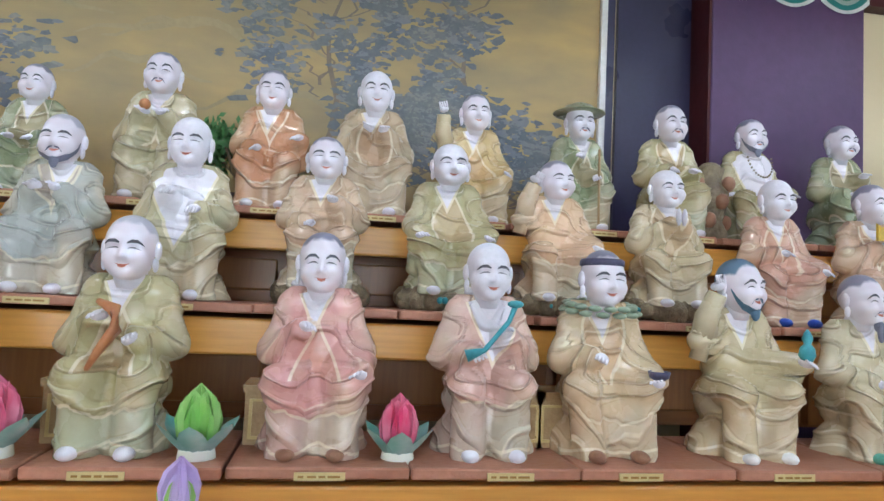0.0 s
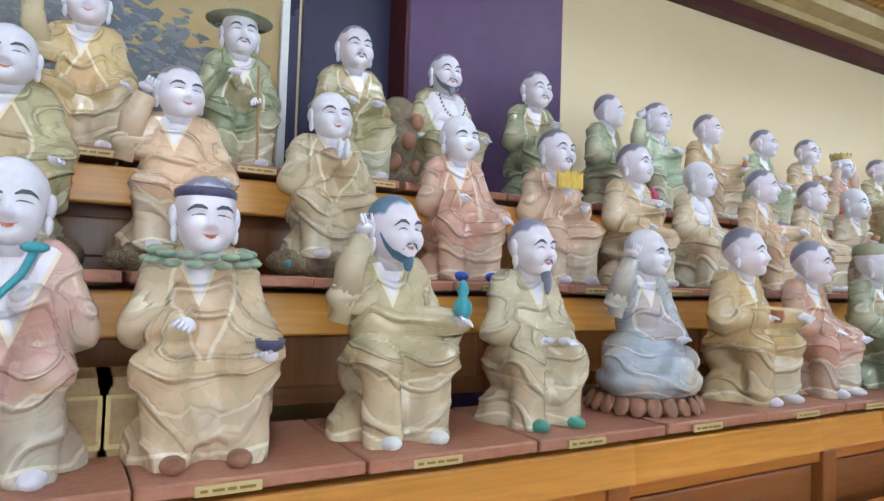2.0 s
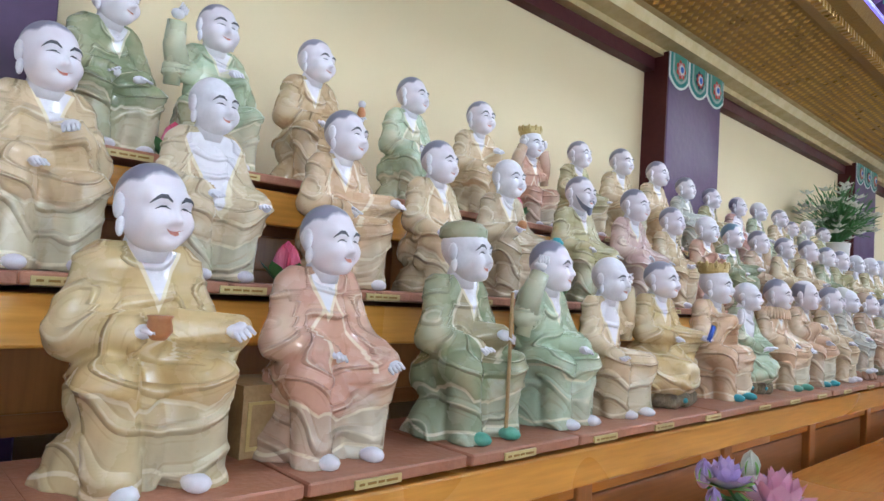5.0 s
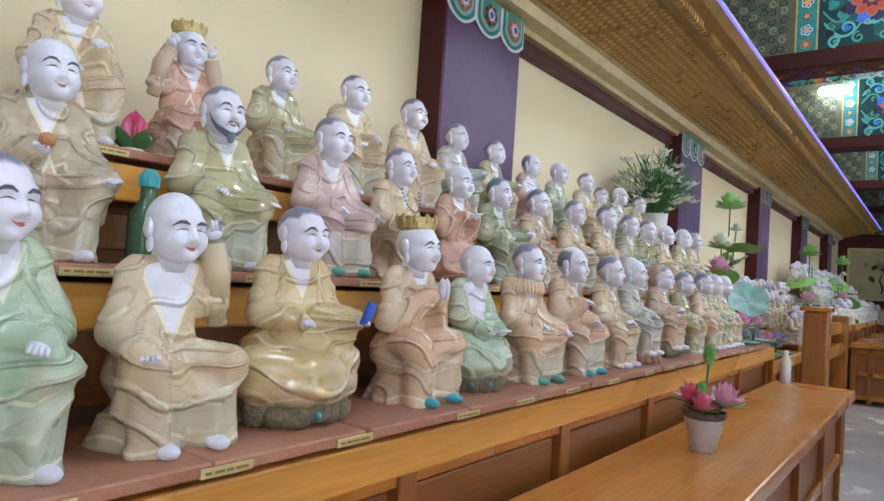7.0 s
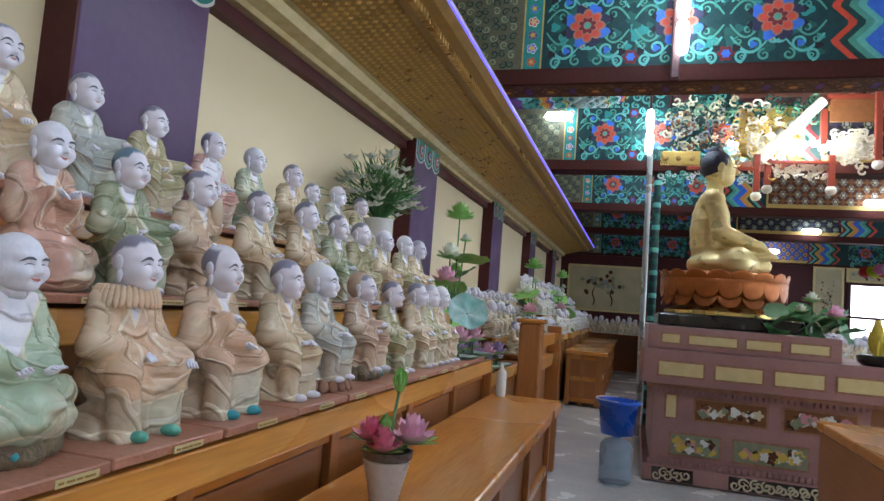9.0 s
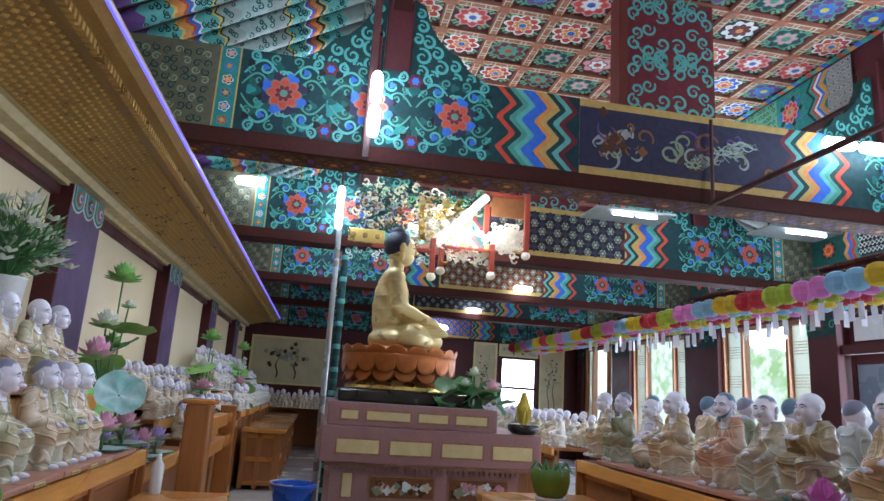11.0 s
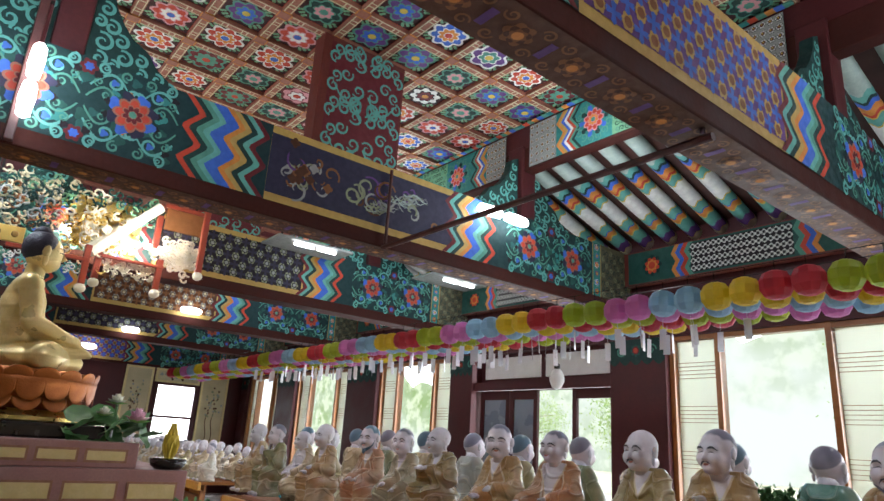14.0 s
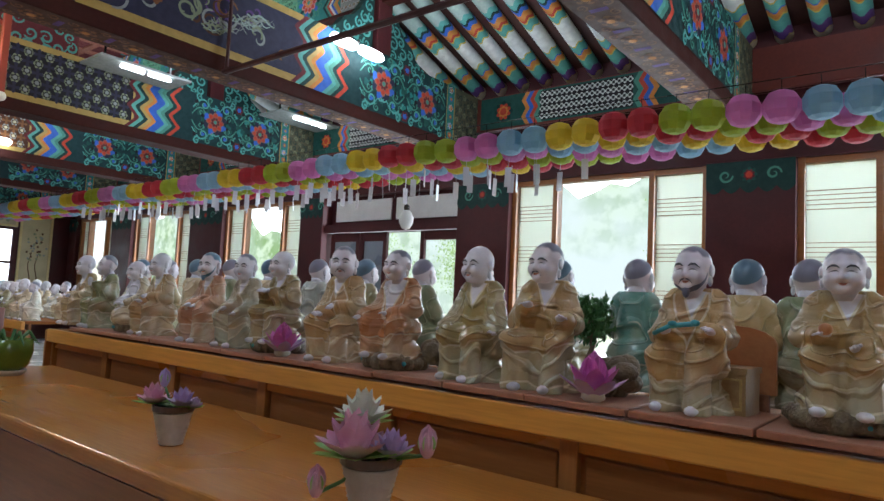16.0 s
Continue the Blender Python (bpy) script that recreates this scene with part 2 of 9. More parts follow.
M_HEAD_PALE = head_material("painted_head_pale_hair", (0.42, 0.43, 0.52), (0.52, 0.51, 0.58))
M_GOLDLINE = surface("gold_line", (0.6, 0.46, 0.2), (0.5, 0.37, 0.14), 20, 0.35, 0.3)

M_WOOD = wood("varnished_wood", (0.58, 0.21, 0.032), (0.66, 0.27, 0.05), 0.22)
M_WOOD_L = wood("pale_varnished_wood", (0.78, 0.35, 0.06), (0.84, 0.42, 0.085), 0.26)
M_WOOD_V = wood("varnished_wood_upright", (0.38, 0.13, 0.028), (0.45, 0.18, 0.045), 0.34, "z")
# darker copy of the varnished wood: shade of the recesses is mixed into its colour
M_WOOD_D = wood("shade_darkened_wood", (0.3, 0.105, 0.022), (0.38, 0.14, 0.035), 0.36)
# matt against glare, and kept dark to stand in for shade in the shelf hollows
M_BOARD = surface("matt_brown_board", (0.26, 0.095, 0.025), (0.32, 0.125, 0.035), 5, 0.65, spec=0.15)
M_TILE = surface("terracotta_tile", (0.4, 0.17, 0.1), (0.46, 0.22, 0.14), 8, 0.5, fine=80, bump_s=0.2, vary=0.1)
M_CREAM = plaster("cream_wall_paint", (0.69, 0.57, 0.355), (0.73, 0.61, 0.385))
M_PURPLE = surface("purple_paint", (0.075, 0.035, 0.1), (0.095, 0.045, 0.12), 3.0, 0.46, fine=25, bump_s=0.1)
M_MAROON = surface("maroon_paint", (0.060, 0.011, 0.013), (0.078, 0.015, 0.016), 3, 0.5, fine=30, bump_s=0.1, spec=0.3)
M_RED = surface("red_brown_paint", (0.126, 0.025, 0.017), (0.154, 0.032, 0.021), 4, 0.55, fine=40, bump_s=0.1, spec=0.3)
M_DARKBLUE = surface("dark_blue_panel", (0.025, 0.025, 0.06), (0.035, 0.03, 0.08), 3, 0.35, bump_s=0.05)
M_GOLD = surface("gold_paint", (0.5, 0.3, 0.07), (0.6, 0.38, 0.1), 8, 0.34, 0.55, fine=60, bump_s=0.1)
M_GOLD_D = surface("old_gold", (0.3, 0.17, 0.04), (0.4, 0.24, 0.06), 8, 0.42, 0.4, fine=60)
M_GOLD_B = surface("gilt", (0.83, 0.62, 0.2), (0.78, 0.54, 0.15), 5, 0.3, 0.75, fine=30, bump_s=0.06)
M_FLOOR = surface("polished_floor", (0.56, 0.54, 0.51), (0.64, 0.61, 0.57), 2.0, 0.2, fine=30, bump_s=0.02, vary=0.05)
M_TEALBG = surface("dancheong_green", (0.05, 0.22, 0.17), (0.07, 0.27, 0.21), 6, 0.45, bump_s=0.08)
M_OLIVE = surface("dancheong_grey_green", (0.24, 0.27, 0.17), (0.3, 0.32, 0.2), 5, 0.5)
M_ROSE = surface("rose_brown_lacquer", (0.3, 0.15, 0.14), (0.36, 0.19, 0.17), 4, 0.38, bump_s=0.06)
M_PALEGOLD = surface("pale_gold_inlay", (0.66, 0.55, 0.26), (0.6, 0.48, 0.2), 10, 0.4)
M_BLACK = surface("black_lacquer", (0.015, 0.013, 0.012), (0.03, 0.025, 0.022), 4, 0.2, bump_s=0.03)
M_WHITE = surface("white_paint", (0.78, 0.78, 0.76), (0.72, 0.72, 0.7), 6, 0.4, bump_s=0.03)

# ---- mesh helpers ----
def finish(name, bm, mat, parent=None, smooth=False, bevel=0.0):
    me = bpy.data.meshes.new(name)
    bm.normal_update()
    bm.to_mesh(me)
    bm.free()
    for m in mat if isinstance(mat, (list, tuple)) else [mat]:
        me.materials.append(m)
    if smooth:
        me.polygons.foreach_set("use_smooth", [True] * len(me.polygons))
    ob = new(name, me)
    if parent is not None:
        ob.parent = parent
    if bevel:
        md = ob.modifiers.new("bevel", "BEVEL")
        md.width, md.segments, md.limit_method = bevel, 2, "ANGLE"
    return ob


def part(name, bm, material, parent, label="", smooth=False, bevel=0.0):
    ob = finish(name, bm, material, parent, smooth, bevel)
    if label:
        tagged(ob, label)
    return ob


def thing(name, label, category, m=None, group="", kind=""):
    ob = new(name)
    ob.empty_display_size = 0.1
    if m is not None:
        ob.matrix_world = m
    return tagged(ob, label, category, group, kind)


def box(bm, x0, x1, y0, y1, z0, z1, mi=0):
    v = [bm.verts.new(p) for p in ((x0, y0, z0), (x1, y0, z0), (x1, y1, z0), (x0, y1, z0), (x0, y0, z1), (x1, y0, z1), (x1, y1, z1), (x0, y1, z1))]
    for f in ((0, 3, 2, 1), (4, 5, 6, 7), (0, 1, 5, 4), (1, 2, 6, 5), (2, 3, 7, 6), (3, 0, 4, 7)):
        bm.faces.new([v[i] for i in f]).material_index = mi
    return v


def boxed(x0, x1, y0, y1, z0, z1):
    bm = bmesh.new()
    box(bm, x0, x1, y0, y1, z0, z1)
    return bm


def tube(bm, pts, radii, n=8, mi=0, caps=True):
    """A round tube through points, one radius each."""
    pts = [Vector(p) for p in pts]
    if isinstance(radii, (int, float)):
        radii = [radii] * len(pts)
    rings = []
    for i, p in enumerate(pts):
        d = (pts[min(i + 1, len(pts) - 1)] - pts[max(i - 1, 0)])
        q = d.to_track_quat("Z", "Y")
        rings.append([bm.verts.new(p + q @ Vector((math.cos(a) * radii[i], math.sin(a) * radii[i], 0))) for a in [k * math.tau / n for k in range(n)]])
    for a, b in zip(rings, rings[1:]):
        for k in range(n):
            bm.faces.new((a[k], a[(k + 1) % n], b[(k + 1) % n], b[k])).material_index = mi
    if caps:
        bm.faces.new(rings[0][::-1]).material_index = mi
        bm.faces.new(rings[-1]).material_index = mi


def lathe(bm, prof, n=24, mi=0, centre=(0, 0), scale=(1, 1)):
    """A turned body: (radius, z) pairs."""
    rings = []
    for r, z in prof:
        rings.append([bm.verts.new((centre[0] + r * scale[0] * math.cos(k * math.tau / n), centre[1] + r * scale[1] * math.sin(k * math.tau / n), z)) for k in range(n)])
    for a, b in zip(rings, rings[1:]):
        for k in range(n):
            bm.faces.new((a[k], a[(k + 1) % n], b[(k + 1) % n], b[k])).material_index = mi
    bm.faces.new(rings[0][::-1]).material_index = mi
    bm.faces.new(rings[-1]).material_index = mi


def ball(bm, c, r, mi=0, n=10, m=7, turn=None):
    """An ellipsoid."""
    r = (r, r, r) if isinstance(r, (int, float)) else r
    rows = []
    for i in range(1, m):
        a = math.pi * i / m
        rows.append([Vector((r[0] * math.sin(a) * math.cos(k * math.tau / n), r[1] * math.sin(a) * math.sin(k * math.tau / n), r[2] * math.cos(a))) for k in range(n)])
    top, bot = Vector((0, 0, r[2])), Vector((0, 0, -r[2]))
    c = Vector(c)
    f = (lambda p: c + (turn @ p)) if turn is not None else (lambda p: c + p)
    vr = [[bm.verts.new(f(p)) for p in row] for row in rows]
    vt, vb = bm.verts.new(f(top)), bm.verts.new(f(bot))
    for a, b in zip(vr, vr[1:]):
        for k in range(n):
            bm.faces.new((a[k], b[k], b[(k + 1) % n], a[(k + 1) % n])).material_index = mi
    for k in range(n):
        bm.faces.new((vt, vr[0][k], vr[0][(k + 1) % n])).material_index = mi
        bm.faces.new((vb, vr[-1][(k + 1) % n], vr[-1][k])).material_index = mi


def sheet_grid(bm, fn, nu, nv, mi=0):
    g = [[bm.verts.new(fn(i / nu, j / nv)) for j in range(nv + 1)] for i in range(nu + 1)]
    for i in range(nu):
        for j in range(nv):
            bm.faces.new((g[i][j], g[i + 1][j], g[i + 1][j + 1], g[i][j + 1])).material_index = mi

# ---- setting ----
WALL_Y, WIN_Y, FAR_X, BACK_X = 2.25, -6.9, 20.5, -5.5
LEDGE_Z, SHELF2_Z, SHELF3_Z = 1.07, 1.35, 1.605
CEIL_Z = 5.2
BEAMS = (-1.6, 1.75, 5.1, 8.4, 11.6, 14.9, 18.2)
COLS = (-2.1, 1.31, 4.77, 8.1, 11.2, 14.3, 17.5)


def structure(name, bm, mat, label, category, **kw):
    return tagged(finish(name, bm, mat, **kw), label, category, kind="structure")


structure("floor", boxed(BACK_X, FAR_X, WIN_Y, WALL_Y, -0.1, -0.012), M_FLOOR, "pale polished stone tile floor", "floor")
structure("wall_statues", boxed(BACK_X, FAR_X, WALL_Y, WALL_Y + 0.2, -0.1, 5.6), M_CREAM, "cream painted plaster wall behind the statues", "wall")
structure("wall_far", boxed(FAR_X, FAR_X + 0.2, WIN_Y, WALL_Y, -0.1, 5.6), M_MAROON, "dark maroon timber end wall", "wall")
structure("wall_back", boxed(BACK_X - 0.2, BACK_X, WIN_Y, WALL_Y, -0.1, 5.6), M_CREAM, "cream painted end wall", "wall")
structure("roof_deck", boxed(BACK_X, FAR_X, WIN_Y - 0.2, WALL_Y + 0.2, 5.6, 5.7), M_RED, "dark red boarded roof deck", "ceiling")

# ---- stepped shelves and tables along the statue wall ----
def stepped_shelf(x0, x1, label, steps, front_y, back_y, low=0.0, side=1, panel=0.75):
    """steps: (front y, top z). side: +1 with its front toward -y, -1 toward +y."""
    root = thing("stepped_shelf", label, "display shelf")
    ys = [s[0] for s in steps] + [back_y]
    for i, (y, z) in enumerate(steps):
        yb = ys[i + 1]
        zp = steps[i - 1][1] if i else low
        s = side
        q = lambda a, b: (min(a, b), max(a, b))
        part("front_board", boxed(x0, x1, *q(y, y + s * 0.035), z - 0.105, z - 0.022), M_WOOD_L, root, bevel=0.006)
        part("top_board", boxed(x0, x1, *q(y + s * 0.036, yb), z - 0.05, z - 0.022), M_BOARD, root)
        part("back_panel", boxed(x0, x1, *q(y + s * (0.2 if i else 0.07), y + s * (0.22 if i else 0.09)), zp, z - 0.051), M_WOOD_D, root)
        if i == 0 and z - 0.105 - zp > 0.05:
            n = max(1, round((x1 - x0) / panel))
            for k in range(n + 1):
                xs = x0 + (x1 - x0) * k / n
                part("stile", boxed(max(x0, xs - 0.03), min(x1, xs + 0.03), *q(y + s * 0.035, y + s * 0.069), zp, z - 0.106), M_WOOD_V, root, bevel=0.004)
            part("rail", boxed(x0, x1, *q(y + s * 0.045, y + s * 0.068), z - 0.145, z - 0.107), M_WOOD, root)
            for k in range(n):
                a, b = x0 + (x1 - x0) * k / n + 0.045, x0 + (x1 - x0) * (k + 1) / n - 0.045
                if z - 0.16 - zp > 0.06:
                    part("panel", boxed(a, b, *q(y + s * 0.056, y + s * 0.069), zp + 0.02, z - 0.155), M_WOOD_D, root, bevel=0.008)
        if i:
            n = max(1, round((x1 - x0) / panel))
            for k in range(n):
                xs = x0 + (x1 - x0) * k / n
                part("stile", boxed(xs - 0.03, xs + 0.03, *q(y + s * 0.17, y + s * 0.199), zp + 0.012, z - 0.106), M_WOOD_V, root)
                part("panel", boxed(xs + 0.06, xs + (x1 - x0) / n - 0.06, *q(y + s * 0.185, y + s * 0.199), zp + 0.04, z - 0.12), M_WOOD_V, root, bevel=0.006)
    part("side_panel", boxed(x1, x1 + 0.025, min(front_y, back_y), max(front_y, back_y), 0, steps[0][1] - 0.03), M_WOOD_V, root, bevel=0.004)
    return root


def long_table(x0, x1, y0, y1, z, label, edge=0.06, panel=0.8):
    """A long table with a solid panelled body set back under an overhanging top."""
    root = thing("long_table", label, "table")
    part("tabletop", boxed(x0, x1, y0, y1, z - edge, z), M_WOOD, root, bevel=0.01)
    bx0, bx1, by0, by1 = x0 + 0.05, x1 - 0.05, y0 + 0.06, y1 - 0.004
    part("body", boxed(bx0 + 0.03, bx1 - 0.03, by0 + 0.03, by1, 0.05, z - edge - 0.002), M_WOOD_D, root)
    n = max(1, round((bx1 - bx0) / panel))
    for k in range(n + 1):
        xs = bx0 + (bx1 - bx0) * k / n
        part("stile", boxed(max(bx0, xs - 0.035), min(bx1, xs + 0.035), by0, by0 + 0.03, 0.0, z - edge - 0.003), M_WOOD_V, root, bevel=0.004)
    for zz in (z - edge - 0.07, 0.05, z * 0.45):
        part("rail", boxed(bx0, bx1, by0 + 0.006, by0 + 0.029, zz, zz + 0.06), M_WOOD, root, bevel=0.004)
    for xe, xo in ((bx0, 0.03), (bx1, -0.03)):
        a, b = min(xe, xe + xo), max(xe, xe + xo)
        for yy in (by0 + 0.032, (by0 + by1) / 2, by1 - 0.07):
            part("stile", boxed(a, b, yy, yy + 0.065, 0.0, z - edge - 0.003), M_WOOD_V, root, bevel=0.004)
        for zz in (z - edge - 0.07, 0.05, z * 0.45):
            part("rail", boxed(a, b - 0.004, by0 + 0.1, by1 - 0.072, zz, zz + 0.06), M_WOOD, root, bevel=0.004)
    return root


X_IN, X_OUT = -4.6, 7.4
main_shelf = stepped_shelf(X_IN, X_OUT, "Varnished wooden three-step display shelf against the cream wall", ((1.21, LEDGE_Z), (1.515, SHELF2_Z), (1.8, SHELF3_Z)), 1.21, WALL_Y, 0.0)
long_table(X_IN, 7.42, 0.74, 1.2, 0.83, "Long varnished wooden table with panelled sides before the shelf")
isle = stepped_shelf(-4.0, 8.1, "Varnished wooden island shelf holding two rows of statues", ((-1.62, LEDGE_Z),), -1.62, -2.75, 0.0, -1)
long_table(-4.0, 7.9, -1.6, -0.82, 0.83, "Long varnished wooden offering table before the island shelf")

# ---- pilasters, mural and gilded eave on the statue wall ----
DM_COLOURS = {
    "bg": (0.018, 0.085, 0.07), "dark": (0.012, 0.045, 0.04), "light": (0.085, 0.27, 0.2), "white": (0.72, 0.74, 0.7), "red": (0.5, 0.06, 0.03), "orange": (0.62, 0.24, 0.05),
    "blue": (0.05, 0.14, 0.55), "navy": (0.03, 0.028, 0.06), "black": (0.015, 0.012, 0.015), "yellow": (0.62, 0.45, 0.08), "pink": (0.6, 0.28, 0.3), "olive": (0.25, 0.28, 0.17),
    "gold": (0.48, 0.32, 0.09), "cream": (0.62, 0.55, 0.36), "teal": (0.035, 0.22, 0.2), "brown": (0.09, 0.033, 0.014), "purple": (0.12, 0.05, 0.2), "maroon": (0.14, 0.02, 0.025), "grey": (0.3, 0.32, 0.3), "umber": (0.22, 0.09, 0.03), "brick": (0.32, 0.13, 0.085), "scroll": (0.12, 0.38, 0.33), "field": (0.02, 0.1, 0.09), "mist": (0.36, 0.45, 0.4), "wine": (0.055, 0.014, 0.016), "khaki": (0.115, 0.11, 0.065), "ash": (0.3, 0.35, 0.3), "leaf": (0.16, 0.36, 0.2), "deep": (0.010, 0.040, 0.042),
}
DN = list(DM_COLOURS)
DM = [surface("dancheong_" + n, c, tuple(v * 0.84 for v in c), 18, 0.6, fine=90, bump_s=0.08, spec=0.25) for n, c in DM_COLOURS.items()]


class Paint:
    """Flat painted shapes on a plane: o is the corner, u and v the plane's axes. Layers stand 3 mm apart."""

    def __init__(self, o, u, v):
        self.o, self.u, self.v = Vector(o), Vector(u), Vector(v)
        self.n = self.u.cross(self.v).normalized()
        self.bm = bmesh.new()

    def at(self, a, b, layer):
        return self.o + self.u * a + self.v * b + self.n * (0.003 * layer)

    def poly(self, pts, colour, layer=1):
        f = self.bm.faces.new([self.bm.verts.new(self.at(a, b, layer)) for a, b in pts])
        f.material_index = DN.index(colour)

    def rect(self, a0, a1, b0, b1, colour, layer=1):
        self.poly([(a0, b0), (a1, b0), (a1, b1), (a0, b1)], colour, layer)

    def ring(self, a, b, r, petals, depth, colour, layer, n=0, turn=0.0):
        n = n or max(12, petals * 5)
        c = self.bm.verts.new(self.at(a, b, layer))
        vs = []
        for k in range(n):
            t = k * math.tau / n
            rr = r * (1 - depth + depth * abs(math.cos(petals * (t + turn) / 2)))
            vs.append(self.bm.verts.new(self.at(a + rr * math.cos(t), b + rr * math.sin(t), layer)))
        for k in range(n):
            self.bm.faces.new((c, vs[k], vs[(k + 1) % n])).material_index = DN.index(colour)

    def flower(self, a, b, r, cols, petals=8, layer=2, depth=0.3):
        for k, c in enumerate(cols):
            f = 1 - k / len(cols) * 0.88
            self.ring(a, b, r * f, petals if k < len(cols) - 1 else 1, depth if k < len(cols) - 1 else 0, c, layer + k * 0.7, turn=(k % 2) * math.pi / petals)

    def blossom(self, a, b, r, edge, fill, inner, heart, petals=8, layer=2, turn=0.0):
        """A lotus rosette: outlined round petals, a smaller whorl and a heart."""
        for k, (f, c, dep, tn) in enumerate(((1.0, edge, 0.26, 0.0), (0.86, fill, 0.3, 0.0), (0.58, edge, 0.3, 0.5), (0.5, inner, 0.34, 0.5), (0.24, edge, 0.2, 0.0), (0.19, heart, 0.0, 0.0))):
            self.ring(a, b, r * f, petals, dep, c, layer + 0.5 * k, 6 * petals, turn + tn * math.tau / petals)

    def vine(self, a, b, s, sx, sy, w, colour, layer=2):
        """An S-shaped scroll with a curl at each end and two leaves, mirrored by sx and sy."""
        n = 12
        stem = [(a + sx * s * (k / n), b + sy * s * 0.42 * math.sin(k / n * math.pi * 1.1)) for k in range(n + 1)]
        self.ribbon(stem, w, colour, layer)
        e = stem[-1]
        self.curl(e[0] - sx * s * 0.05, e[1] + sy * s * 0.17, s * 0.2, -sy * math.pi / 2, sx * sy, w * 0.9, colour, layer + 0.1)
        m = stem[n // 2]
        self.curl(m[0] + sx * s * 0.02, m[1] - sy * s * 0.21, s * 0.19, sy * math.pi / 2, -sx * sy, w * 0.9, colour, layer + 0.2)
        self.curl(stem[3][0], stem[3][1] + sy * s * 0.22, s * 0.14, -sy * math.pi / 2, -sx * sy, w * 0.8, colour, layer + 0.3)

    def ribbon(self, pts, w, colour, layer=2):
        pts = [Vector((p[0], p[1])) for p in pts]
        prev = None
        for i, p in enumerate(pts):
            d = pts[min(i + 1, len(pts) - 1)] - pts[max(i - 1, 0)]
            d.normalize()
            k = w * (0.35 + 0.65 * math.sin(math.pi * min(1, (i + 0.6) / len(pts) + 0.12)))
            q = Vector((-d.y, d.x)) * k
            cur = (self.bm.verts.new(self.at(p.x + q.x, p.y + q.y, layer)), self.bm.verts.new(self.at(p.x - q.x, p.y - q.y, layer)))
            if prev:
                self.bm.faces.new((prev[0], prev[1], cur[1], cur[0])).material_index = DN.index(colour)
            prev = cur

    def curl(self, a, b, r, start, hand, w, colour, layer=2, turns=1.25):
        n = 16
        self.ribbon([(a + r * (1 - 0.8 * k / n) * math.cos(start + hand * turns * math.tau * k / n), b + r * (1 - 0.8 * k / n) * math.sin(start + hand * turns * math.tau * k / n)) for k in range(n + 1)], w, colour, layer)

    def chevrons(self, a0, a1, b0, b1, cols, waves=2.5, layer=2, amp=0.05):
        n, m = len(cols), 24
        wave = lambda t: amp * abs(((t * waves) % 1) * 2 - 1) * 2
        for k, c in enumerate(cols):
            u0, u1 = a0 + (a1 - a0) * k / n, a0 + (a1 - a0) * (k + 1) / n
            for j in range(m):
                t0, t1 = j / m, (j + 1) / m
                self.poly([(u0 + wave(t0), b0 + (b1 - b0) * t0), (u1 + wave(t0), b0 + (b1 - b0) * t0), (u1 + wave(t1), b0 + (b1 - b0) * t1), (u0 + wave(t1), b0 + (b1 - b0) * t1)], c, layer)

    def done(self, name, parent, label=""):
        return part(name, self.bm, DM, parent, label)


def pilaster(x):
    root = thing("pilaster", "Purple painted timber pilaster with painted scalloped head", "column", kind="structure")
    part("shaft", boxed(x, x + 0.63, 2.11, WALL_Y, 0, 2.72), M_PURPLE, root, bevel=0.006)
    # thin maroon board puts the pilaster's shaded left side into colour
    part("side_board", boxed(x - 0.012, x - 0.002, 2.112, WALL_Y, 0, 2.72), M_MAROON, root)
    p = Paint((x - 0.015, 2.106, 2.535), (1, 0, 0), (0, 0, 1))
    n, w = 3, 0.66 / 3
    for k in range(n):
        for layer, (c, g) in enumerate((("white", 0.0), ("teal", 0.012), ("mist", 0.03), ("light", 0.045))):
            pts = [(k * w + g, 0.185)]
            for j in range(13):
                t = j / 12
                pts.append((k * w + g + (w - 2 * g) * t, g + 0.05 - 0.05 * math.sin(math.pi * t) ** 0.8))
            pts.append(((k + 1) * w - g, 0.185))
            p.poly(pts, c, 1 + layer)
        p.flower(k * w + w / 2, 0.105, 0.055, ("navy", "red", "white", "blue") if k % 2 else ("red", "pink", "white", "blue"), 7, 5)
    p.done("painted_head", root, "green, red and gold painted scallops")
    return root


for x in COLS:
    pilaster(x)
structure("wall_panel_dark", boxed(1.0, 1.296, WALL_Y - 0.02, WALL_Y, 1.6, 2.72), M_DARKBLUE, "dark blue painted board beside the pilaster", "wall panel")


def mural_material():
    """Aged ink-and-colour landscape ground: ochre washes with drifting grey-green mist."""
    m, nt, b = shader("mural_ground")
    f1 = noise_fac(nt, 1.6, 0.38, 0.66, 6.0, (1, 1, 2.2))
    f2 = noise_fac(nt, 5.0, 0.36, 0.8, 8.0, (0.7, 1, 2.0))
    col = mixed(nt, f1, (0.52, 0.37, 0.14), (0.36, 0.28, 0.14))
    col = mixed(nt, times(nt, f2, 0.6), col, (0.22, 0.19, 0.13))
    nt.links.new(col, b.inputs["Base Color"])
    b.inputs["Roughness"].default_value = 0.6
    return m


